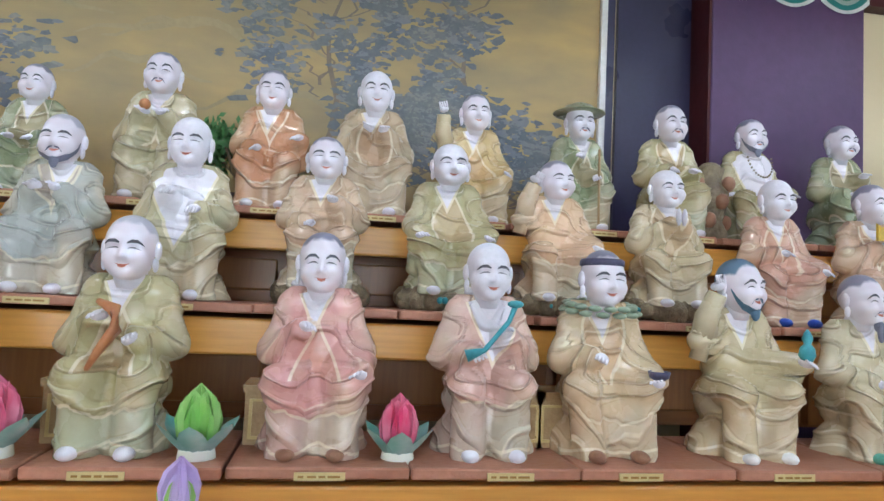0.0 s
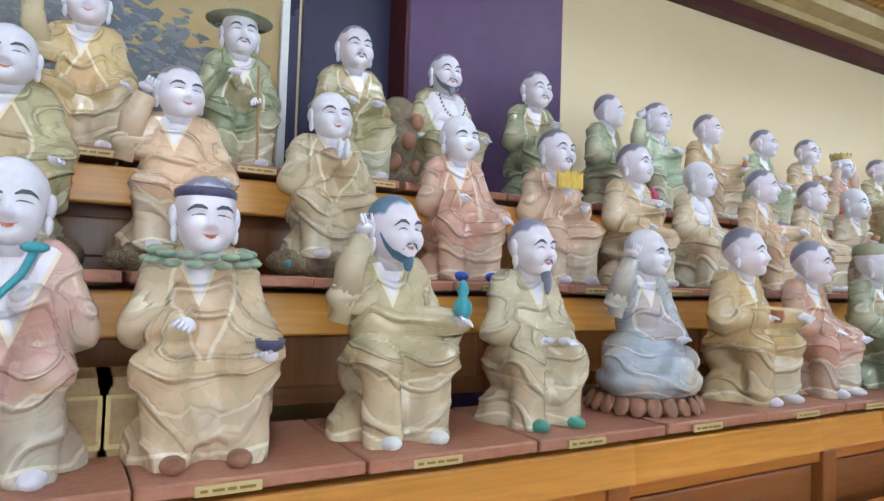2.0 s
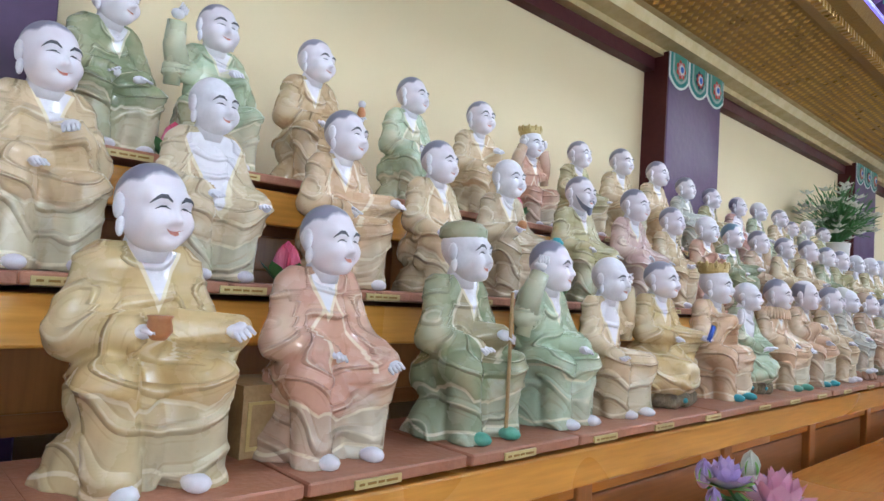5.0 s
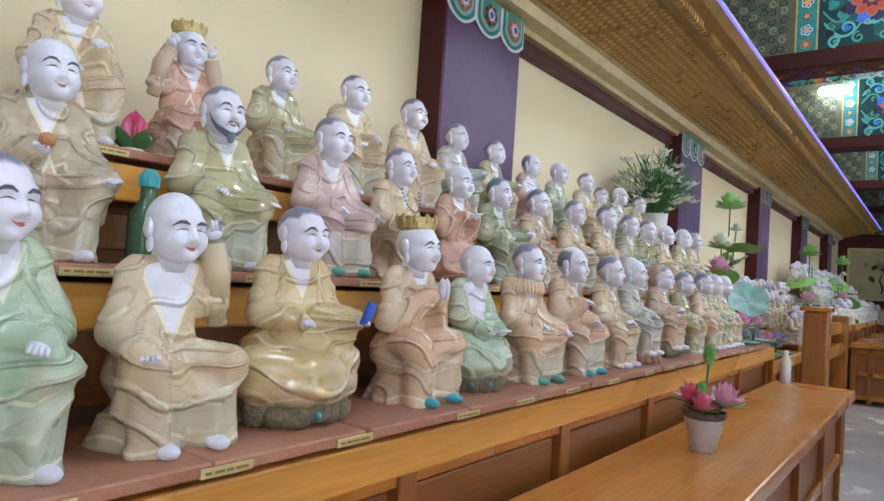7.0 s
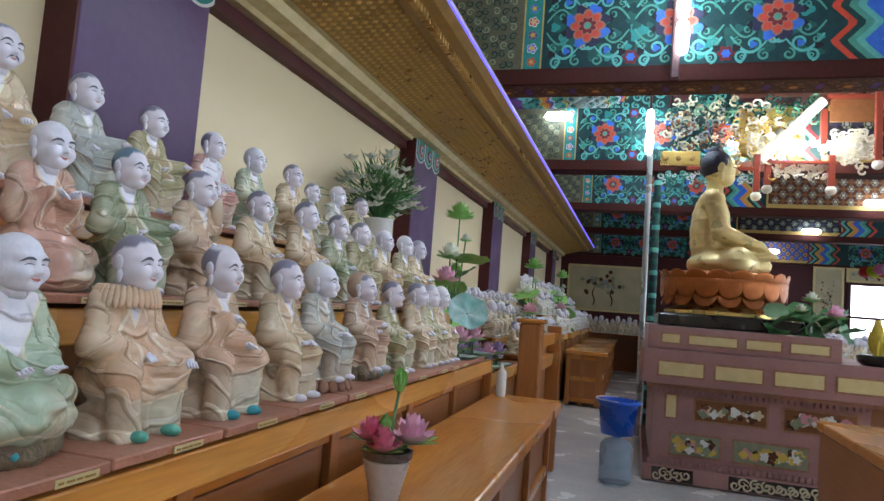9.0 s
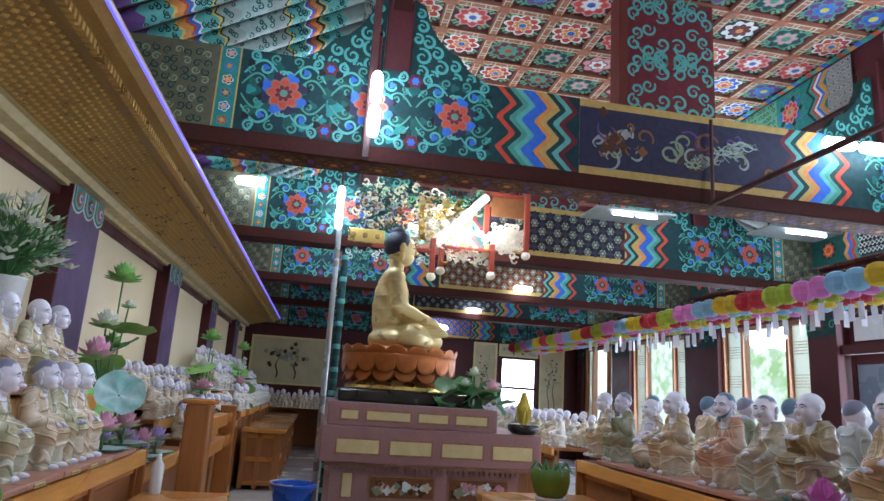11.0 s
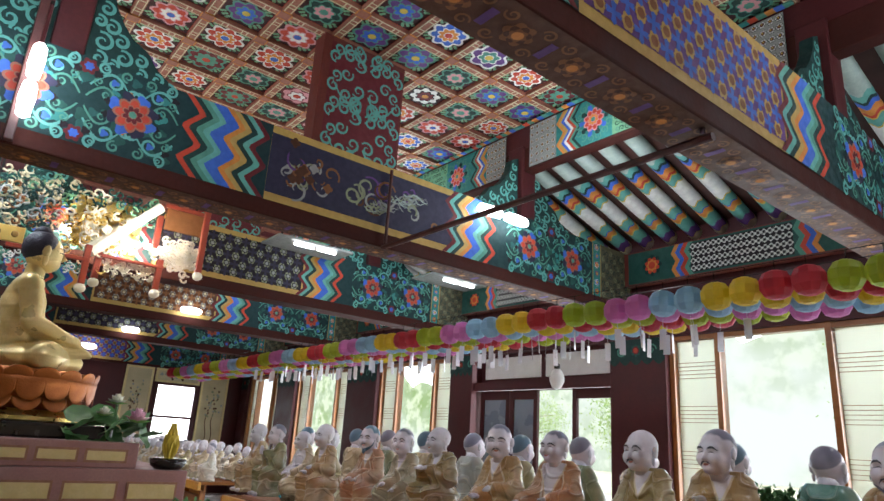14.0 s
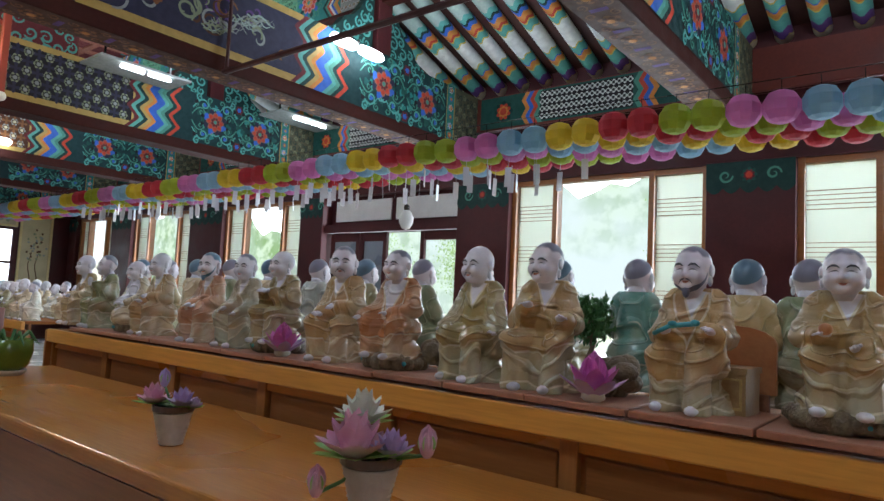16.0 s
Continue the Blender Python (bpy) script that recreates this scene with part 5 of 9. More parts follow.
    amp = 0.0105 * np.clip(0.25 + 2.0 * np.abs(wob), 0, 1.0)
    R2 = R + amp * ridge + 0.005 * vert + 0.008 * wob
    hem = np.clip((0.05 - Z) / 0.05, 0, 1)
    R2 += hem * 0.014 * (1 + np.cos(T * 7 + ph))
    front = Y < -0.03
    swag_line = 0.3 - (0.13 if seed % 3 else 0.06) + 1.6 * X ** 2 + 0.014 * np.sin(X * 34 + ph) + 0.006 * np.sin(X * 90)
    hemd = Z - swag_line if legs == "seat" else np.full_like(Z, 1.0)
    R2 += 0.016 * np.clip(hemd / 0.01, 0, 1) * np.clip((0.3 - hemd) / 0.1, 0, 1)
    X, Y = org[..., 0] + dirs[..., 0] * R2, org[..., 1] + dirs[..., 1] * R2
    chest = np.abs(X + 0.02 * (1 if seed % 2 else -1)) - (Z - bare + 0.13) * 0.42 + np.where(front, 0, 1.0)
    low_hem = np.abs(Z - 0.04 - 0.018 * np.cos(T * 5 + ph))
    inner = np.where(front & (Z > 0.33) & (seed % 3 > 0), np.abs(X) - 0.05 - 0.06 * np.sin(Z * 9 + ph), 1.0)
    bm = bmesh.new()
    for n in ("hairline", "chest", "fold", "hem", "low_hem", "inner"):
        bm.verts.layers.float.new(n)
    crown = bm.verts.layers.float["hairline"]
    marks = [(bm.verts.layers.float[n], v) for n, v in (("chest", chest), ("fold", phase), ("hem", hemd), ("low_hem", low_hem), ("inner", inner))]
    grid = []
    for i in range(len(zs)):
        row = []
        for j in range(nu):
            v = bm.verts.new((X[i, j], Y[i, j], Z[i, j]))
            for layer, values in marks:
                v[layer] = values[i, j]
            row.append(v)
        grid.append(row)
    for i in range(len(zs) - 1):
        for j in range(nu):
            a = (j + 1) % nu
            bm.faces.new((grid[i][j], grid[i][a], grid[i + 1][a], grid[i + 1][j]))
    bm.faces.new(grid[0][::-1])
    bm.faces.new(grid[-1]).material_index = SKIN
    # raised sleeves
    for side, el, hand, high in arms:
        if high:
            w = Vector(hand) - Vector((0, 0, 0.04))
            tube(bm, [el, (Vector(el) + w) / 2 + Vector((side * 0.02, 0, 0)), w], [0.07, 0.062, 0.05], 10, ROBE)
            tube(bm, [w + Vector((side * 0.01, 0, 0.0)), Vector(el) + Vector((side * 0.03, 0, -0.1))], [0.03, 0.045], 8, ROBE)
        elif right == "pray" == left:
            hand = (side * 0.02, -0.225, 0.6)
        h = Vector(hand)
        if right == "pray" == left and not high:
            ball(bm, h + Vector((0, -0.005, 0.02)), (0.014, 0.026, 0.062), SKIN, 8, 6)
        else:
            t = Euler((rnd.uniform(-0.4, 0.4), rnd.uniform(-0.5, 0.5), rnd.uniform(-0.6, 0.6))).to_matrix()
            ball(bm, h, (0.036, 0.038, 0.024), SKIN, 9, 6, t)
            for q in range(4 if hq else 0):
                o = t @ Vector(((q - 1.5) * 0.016, -0.03, 0.006 if not high else 0.02))
                o2 = t @ Vector(((q - 1.5) * 0.017, -0.058 if not high else -0.03, -0.008 if not high else 0.055))
                tube(bm, [h + o * 0.6, h + o, h + o2], [0.0095, 0.009, 0.006], 5, SKIN)
    # feet
    if legs == "seat":
        for s in (-1, 1):
            ball(bm, (s * 0.105, -0.262, 0.026), (0.042, 0.062, 0.03), feet, 10, 6)
    # head
    hc = np.array([0.0, -0.028, 0.836])
    wide = rnd.uniform(0.92, 1.08)
    hp = [
        lambda p: sd_blob(p, (0, 0.012, 0.034), (0.09, 0.1, 0.102)),
        lambda p: sd_blob(p, (0, -0.022, -0.042), (0.081 * wide, 0.074, 0.072)),
        lambda p: sd_capsule(p, (-0.042, -0.066, -0.03), (-0.034, -0.06, -0.032), 0.034, 0.034),
        lambda p: sd_capsule(p, (0.042, -0.066, -0.03), (0.034, -0.06, -0.032), 0.034, 0.034),
        lambda p: sd_capsule(p, (-0.045, -0.072, 0.028), (0.045, -0.072, 0.028), 0.018, 0.018),
        lambda p: sd_blob(p, (0, -0.075, -0.085), (0.026, 0.026, 0.022)),
    ]
    nose_p = lambda p: np.minimum(sd_capsule(p, (0, -0.088, 0.02), (0, -0.112, -0.026), 0.008, 0.0135), sd_capsule(p, (-0.014, -0.1, -0.03), (0.014, -0.1, -0.03), 0.009, 0.009))

    def skull(p):
        d = smooth_min([f(p) for f in hp], 0.026)
        e = nose_p(p)
        h = np.clip(0.5 + 0.5 * (e - d) / 0.01, 0, 1)
        d = e + (d - e) * h - 0.01 * h * (1 - h)
        mouth = sd_capsule(p, (-0.024, -0.095, -0.055), (0.024, -0.095, -0.055), 0.005, 0.005)
        for s in (-1, 1):
            d = np.maximum(d, -(sd_blob(p, (s * 0.034, -0.1, 0.006), (0.02, 0.017, 0.009)) - 0.0))
        return np.maximum(d, -mouth)

    na, ne = (44, 34) if hq else (20, 14)
    el_ = np.linspace(-math.pi / 2 + 0.25, math.pi / 2, ne)
    az_ = np.arange(na) * math.tau / na
    # crowd the grid toward the face
    az_ = az_ - 0.45 * np.sin(az_)
    A, E_ = np.meshgrid(az_, el_)
    hd = np.stack([np.sin(A) * np.cos(E_), -np.cos(A) * np.cos(E_), np.sin(E_)], -1)
    zero = np.zeros_like(hd)
    HR = outermost(skull, zero, hd, 0.16, 60 if hq else 30)
    ht = Matrix.Translation(hc) @ Euler((nod, 0, turn)).to_matrix().to_4x4() @ Matrix.Diagonal((1.18, 1.15, 1.15, 1))

    def on_head(az, elv, out=0.0):
        d = np.array([[[math.sin(az) * math.cos(elv), -math.cos(az) * math.cos(elv), math.sin(elv)]]])
        r = outermost(skull, np.zeros_like(d), d, 0.16, 60)[0, 0] + out
        return ht @ Vector(d[0, 0] * r)

    hv = [[bm.verts.new(ht @ Vector(hd[i, j] * HR[i, j])) for j in range(na)] for i in range(ne)]
    hm = {"cap": HEADG, "blue": HEADB, "fringe": HEADG, "bald": SKIN, "pale": HEADP, "full": HEADB}[hair]
    for i in range(ne):
        for j in range(na):
            d = hd[i, j]
            back = max(0, d[1])
            if hair == "fringe":
                hv[i][j][crown] = min(d[1] + 0.2, d[2] + 0.1, 0.85 - d[2])
            elif hair == "full":
                hv[i][j][crown] = d[2] - 0.35 + 0.9 * back
            elif hair == "bald":
                hv[i][j][crown] = -1
            else:
                top, fall = {"cap": (0.66, 0.75), "pale": (0.6, 0.6), "blue": (0.55, 0.9)}[hair]
                hv[i][j][crown] = min(d[2] - top + fall * back, max(d[1] + 0.42, d[2] - 0.82))
    for i in range(ne - 1):
        for j in range(na):
            a = (j + 1) % na
            try:
                bm.faces.new((hv[i][j], hv[i][a], hv[i + 1][a], hv[i + 1][j])).material_index = hm
            except ValueError:
                continue
    bm.faces.new(hv[0][::-1]).material_index = SKIN
    tube(bm, [(0, 0.01, 0.69), (hc[0], hc[1] + 0.012, 0.78)], [0.074, 0.066], 12, SKIN)
    # long-lobed ears
    for s in (-1, 1):
        ball(bm, ht @ Vector((s * 0.093, 0.012, 0.004)), (0.016, 0.028, 0.042), SKIN, 8, 6)
        ball(bm, ht @ Vector((s * 0.089, 0.004, -0.05)), (0.014, 0.018, 0.034), SKIN, 8, 5)
    if hq:
        def stroke(pts, w0, mi, out=0.003):
            fine = [(p0[0] + (p1[0] - p0[0]) * q / 3, p0[1] + (p1[1] - p0[1]) * q / 3, u0 + (u1 - u0) * q / 3) for p0, p1, u0, u1 in zip(pts, pts[1:], w0, w0[1:]) for q in range(3)] + [(*pts[-1], w0[-1])]
            pts, w0 = [f[:2] for f in fine], [f[2] for f in fine]
            for (a0, e0), (a1, e1), w1, w2 in zip(pts, pts[1:], w0, w0[1:]):
                q = [on_head(a0, e0 - w1, out), on_head(a1, e1 - w2, out), on_head(a1, e1 + w2, out), on_head(a0, e0 + w1, out)]
                bm.faces.new([bm.verts.new(v) for v in q]).material_index = mi
        joy = rnd.uniform(-0.03, 0.05)
        for s in (-1, 1):
            stroke([(s * 0.13, 0.23), (s * 0.28, 0.31 + joy), (s * 0.46, 0.29 + joy), (s * 0.7, 0.13)], (0.03, 0.058, 0.055, 0.016), INK, 0.004)
            stroke([(s * 0.16, 0.035), (s * 0.28, 0.085 + joy * 0.6), (s * 0.42, 0.07 + joy * 0.6), (s * 0.57, -0.01)], (0.01, 0.024, 0.024, 0.008), INK, 0.003)
        stroke([(-0.25, -0.48 + joy), (-0.13, -0.54), (0, -0.56), (0.13, -0.54), (0.25, -0.48 + joy)], (0.008, 0.02, 0.026, 0.02, 0.008), LIPS, 0.003)
        if beard:
            bmx = HAIRB if beard in ("full", "goatee") and hair in ("blue", "full") else HAIR
            for s in (-1, 1):
                stroke([(s * 0.04, -0.4), (s * 0.2, -0.44), (s * 0.36, -0.6)], (0.03, 0.04, 0.015), bmx, 0.004)
            if beard != "moustache":
                ball(bm, ht @ Vector((0, -0.085, -0.105)), (0.026, 0.02, 0.045), bmx, 8, 6)
            if beard == "goatee":
                ball(bm, ht @ Vector((0, -0.1, -0.14)), (0.022, 0.018, 0.06), bmx, 8, 6)
            if beard == "full":
                stroke([(-1.25, -0.1), (-1.0, -0.45), (-0.7, -0.75), (-0.35, -0.85), (0, -0.9), (0.35, -0.85), (0.7, -0.75), (1.0, -0.45), (1.25, -0.1)], (0.05, 0.12, 0.16, 0.14, 0.14, 0.14, 0.16, 0.12, 0.05), bmx, 0.006)
    if headwear == "hat":
        lathe(bm, [(0.175, 0.925), (0.18, 0.932), (0.115, 0.95), (0.095, 0.985), (0.05, 1.005), (0.01, 1.01)], 20, ROBE, (0, 0), (1.12, 1.12))
    elif headwear == "crown":
        lathe(bm, [(0.088, 0.93), (0.1, 0.95), (0.106, 1.01), (0.09, 0.99), (0.05, 1.0), (0.01, 1.01)], 16, GOLDLINE, (0, 0), (1.1, 1.1))
        for q in range(10):
            a = q * math.tau / 10
            ball(bm, (0.11 * math.cos(a), 0.11 * math.sin(a), 1.0), (0.016, 0.016, 0.03), GOLDLINE, 6, 5)
    elif headwear == "hood":
        ball(bm, (0, 0.03, 0.87), (0.124, 0.12, 0.15), WHITEM if hair == "bald" else ROBE, 14, 10)
    elif headwear == "band":
        lathe(bm, [(0.09, 0.905), (0.098, 0.912), (0.098, 0.935), (0.088, 0.945)], 20, BOWL, (0, -0.006), (1.12, 1.25))
    elif headwear == "cap":
        lathe(bm, [(0.095, 0.905), (0.102, 0.915), (0.1, 0.955), (0.075, 0.985), (0.02, 1.0)], 18, ROBE, (0, 0.0), (1.12, 1.2))
    if collar == "cape":
        for q in range(34):
            a = q * math.tau / 34
            ball(bm, (0.165 * math.sin(a), 0.015 - 0.125 * math.cos(a), 0.675), (0.02, 0.02, 0.062), ROBE, 7, 6, Euler((-0.3, 0, a)).to_matrix())
    elif collar:
        for q in range(26):
            a = q * math.tau / 26
            rr = 0.16 + 0.02 * (q % 2)
            ball(bm, (rr * math.sin(a), 0.0 - rr * 0.8 * math.cos(a), 0.715 - 0.03 * (q % 2) - 0.05 * math.cos(a) * 0.4), (0.036, 0.036, 0.016), SAGE, 7, 5)
    # held things
    rh, lh = Vector(arms[0][2]), Vector(arms[1][2])
    if prop == "gourd":
        tube(bm, [rh + Vector((0.0, -0.03, 0.06)), rh + Vector((0.07, -0.05, 0.03)), rh + Vector((0.08, -0.05, -0.05)), rh + Vector((0.02, -0.05, -0.14)), rh + Vector((-0.02, -0.05, -0.22))], [0.012, 0.03, 0.026, 0.018, 0.01], 8, ORANGE)
    elif prop == "ruyi":
        tube(bm, [rh + Vector((-0.06, -0.03, -0.01)), rh + Vector((0.02, -0.045, 0.02)), lh + Vector((0.0, -0.05, 0.06)), lh + Vector((0.03, -0.04, 0.13))], [0.03, 0.012, 0.012, 0.014], 8, TEAL)
        ball(bm, lh + Vector((0.03, -0.045, 0.14)), (0.04, 0.02, 0.018), TEAL, 8, 5)
    elif prop == "bowl":
        lathe(bm, [(0.012, lh.z + 0.01), (0.045, lh.z + 0.03), (0.052, lh.z + 0.06), (0.044, lh.z + 0.06), (0.03, lh.z + 0.035)], 14, BOWL, (lh.x, lh.y - 0.01))
    elif prop == "bottle":
        lathe(bm, [(0.025, lh.z + 0.01), (0.04, lh.z + 0.04), (0.034, lh.z + 0.075), (0.016, lh.z + 0.095), (0.026, lh.z + 0.12), (0.018, lh.z + 0.145), (0.005, lh.z + 0.165)], 14, TEAL, (lh.x, lh.y - 0.01))
    elif prop == "fan":
        sheet_grid(bm, lambda u, v: rh + Vector(((u - 0.5) * 0.2, -0.045 + 0.012 * math.sin(u * 14), 0.02 + v * (0.1 + 0.015 * math.cos(u * 19)))), 14, 4, YELLOW)
        sheet_grid(bm, lambda u, v: rh + Vector(((0.5 - u) * 0.2, -0.037 + 0.012 * math.sin(u * 14), 0.02 + v * (0.1 + 0.015 * math.cos(u * 19)))), 14, 4, YELLOW)
    elif prop == "book":
        v = box(bm, -0.03, 0.03, -0.012, 0.012, -0.05, 0.07, BLUE)
        q = Matrix.Translation(lh + Vector((0, -0.04, 0.03))) @ Euler((0.2, 0.3, 0.4)).to_matrix().to_4x4()
        for w in v:
            w.co = q @ w.co
    elif prop == "pot":
        lathe(bm, [(0.02, rh.z - 0.02), (0.038, rh.z + 0.005), (0.032, rh.z + 0.04), (0.038, rh.z + 0.05)], 12, ORANGE, (rh.x + 0.04, rh.y - 0.03))
    elif prop == "staff":
        tube(bm, [(lh.x + 0.01, lh.y - 0.035, 0.05), (lh.x, lh.y - 0.035, lh.z + 0.2)], [0.009, 0.009], 7, STOOL)
    elif prop == "beads":
        for q in range(18):
            a = q / 17 * math.pi
            ball(bm, (0.1 * math.cos(a), -0.14 - 0.06 * math.sin(a), 0.66 - 0.16 * math.sin(a)), 0.0085, ROCK, 6, 4)
    elif prop == "teal_bar":
        tube(bm, [rh + Vector((-0.05, -0.05, -0.02)), rh + Vector((0.05, -0.06, 0.03)), rh + Vector((0.19, -0.06, 0.05))], [0.014, 0.014, 0.016], 8, TEAL)
        ball(bm, rh + Vector((0.2, -0.06, 0.055)), (0.03, 0.02, 0.02), TEAL, 8, 5)
        ball(bm, rh + Vector((0.07, -0.065, 0.045)), (0.03, 0.02, 0.018), TEAL, 8, 5)
    elif prop == "child":
        ball(bm, lh + Vector((0, -0.02, 0.04)), (0.03, 0.025, 0.045), ORANGE, 8, 6)
        ball(bm, lh + Vector((0, -0.02, 0.1)), 0.025, SKIN, 8, 6)
    elif prop == "ball":
        ball(bm, rh + Vector((0.01, -0.03, 0.03)), 0.035, ORANGE, 10, 7)
    # what it sits on
    if base == "lotus":
        for w in bm.verts:
            w.co.z = 0.075 + w.co.z * 0.925
        lathe(bm, [(0.24, 0.0), (0.3, 0.02), (0.31, 0.06), (0.27, 0.09)], 28, LOTUSB, (0, -0.03), (1, 0.85))
        for q in range(22):
            a = q * math.tau / 22
            ball(bm, (0.315 * math.sin(a), -0.03 - 0.27 * math.cos(a) * 1.0, 0.05), (0.045, 0.018, 0.055), LOTUSB, 8, 5, Euler((-0.5, 0, a)).to_matrix())
    elif base == "rock":
        for w in bm.verts:
            w.co.z = 0.09 + w.co.z * 0.91
        for q in range(16):
            a = q * math.tau / 16
            ball(bm, (0.22 * math.sin(a), 0.0 - 0.2 * math.cos(a), 0.05 + 0.02 * rnd.random()), (rnd.uniform(0.06, 0.1), rnd.uniform(0.06, 0.09), rnd.uniform(0.05, 0.085)), ROCK, 7, 5)
        for q in range(2):
            a = rnd.uniform(-1.3, 1.3)
            ball(bm, (0.28 * math.sin(a), -0.26 * math.cos(a), 0.06), 0.02, TEAL, 7, 5)
    elif base == "stool":
        for s in ((-1,) if seed % 2 else (1,)):
            x0, x1 = (0.1, 0.31) if s > 0 else (-0.31, -0.1)
            box(bm, x0, x1, 0.0, 0.24, 0.0, 0.24, STOOL)
            box(bm, x0 - 0.01, x1 + 0.01, -0.012, 0.25, 0.241, 0.275, STOOL)
            box(bm, x0 + 0.02, x1 - 0.02, -0.006, -0.001, 0.2, 0.212, GOLDLINE)
            box(bm, x0 + 0.02, x1 - 0.02, -0.006, -0.001, 0.03, 0.045, GOLDLINE)
            box(bm, x0 + 0.02, x0 + 0.035, -0.006, -0.001, 0.045, 0.2, GOLDLINE)
            box(bm, x1 - 0.035, x1 - 0.02, -0.006, -0.001, 0.045, 0.2, GOLDLINE)
    body = {v for row in grid for v in row}
    for v in bm.verts:
        if v not in body:
            for layer, values in marks:
                v[layer] = 1.57 if values is phase else 1.0
    me = bpy.data.meshes.new("arhat_statue")
    bm.normal_update()
    bm.to_mesh(me)
    bm.free()
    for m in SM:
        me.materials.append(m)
    me.polygons.foreach_set("use_smooth", [p.material_index not in (STOOL, GOLDLINE) for p in me.polygons])
    return me


OLIVE, PINK, TAN, GREEN, BLUEGREY, SALMON, OCHRE, GREY, PEACH, RUST, MINTY = (0.4, 0.36, 0.19), (0.6, 0.31, 0.28), (0.59, 0.45, 0.28), (0.24, 0.28, 0.16), (0.37, 0.41, 0.46), (0.55, 0.31, 0.23), (0.56, 0.41, 0.19), (0.41, 0.43, 0.4), (0.65, 0.44, 0.28), (0.51, 0.25, 0.13), (0.39, 0.48, 0.33)
COLOUR_WORD = {OLIVE: "olive", PINK: "pink", TAN: "tan", GREEN: "green", BLUEGREY: "blue-grey", SALMON: "salmon", OCHRE: "ochre", GREY: "grey", PEACH: "peach", RUST: "rust-orange", MINTY: "pale green"}


def stand_statue(me, x, y, z, size, yaw, colour, label, group):
    ob = new("arhat_statue", me)
    ob.matrix_world = pose(x, y, z, 0, 0, yaw) @ Matrix.Diagonal((size, size, size, 1))
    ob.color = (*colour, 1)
    return tagged(ob, label, "statue", group)

GROUP = "seated arhat statues on the stepped shelves"


def row_of(entries, y, z, size):
    for i, (x, top, colour, words, opts) in enumerate(entries):
        o = dict(opts)
        yaw = o.pop("yaw", 0)
        yaw, o["turn"] = (-5 + (x * 31) % 7, o.get("turn", 0) * 0.25) if x > 2.9 else (yaw * 0.4, o.get("turn", 0) * 0.7)
        me = statue_mesh(int(x * 97) % 1000 + int(z * 10), **o)
        what = "Seated arhat, " + COLOUR_WORD[colour] + " robe, " + words
        stand_statue(me, x, y, z + 0.012, (top - z), yaw, colour, what, GROUP)


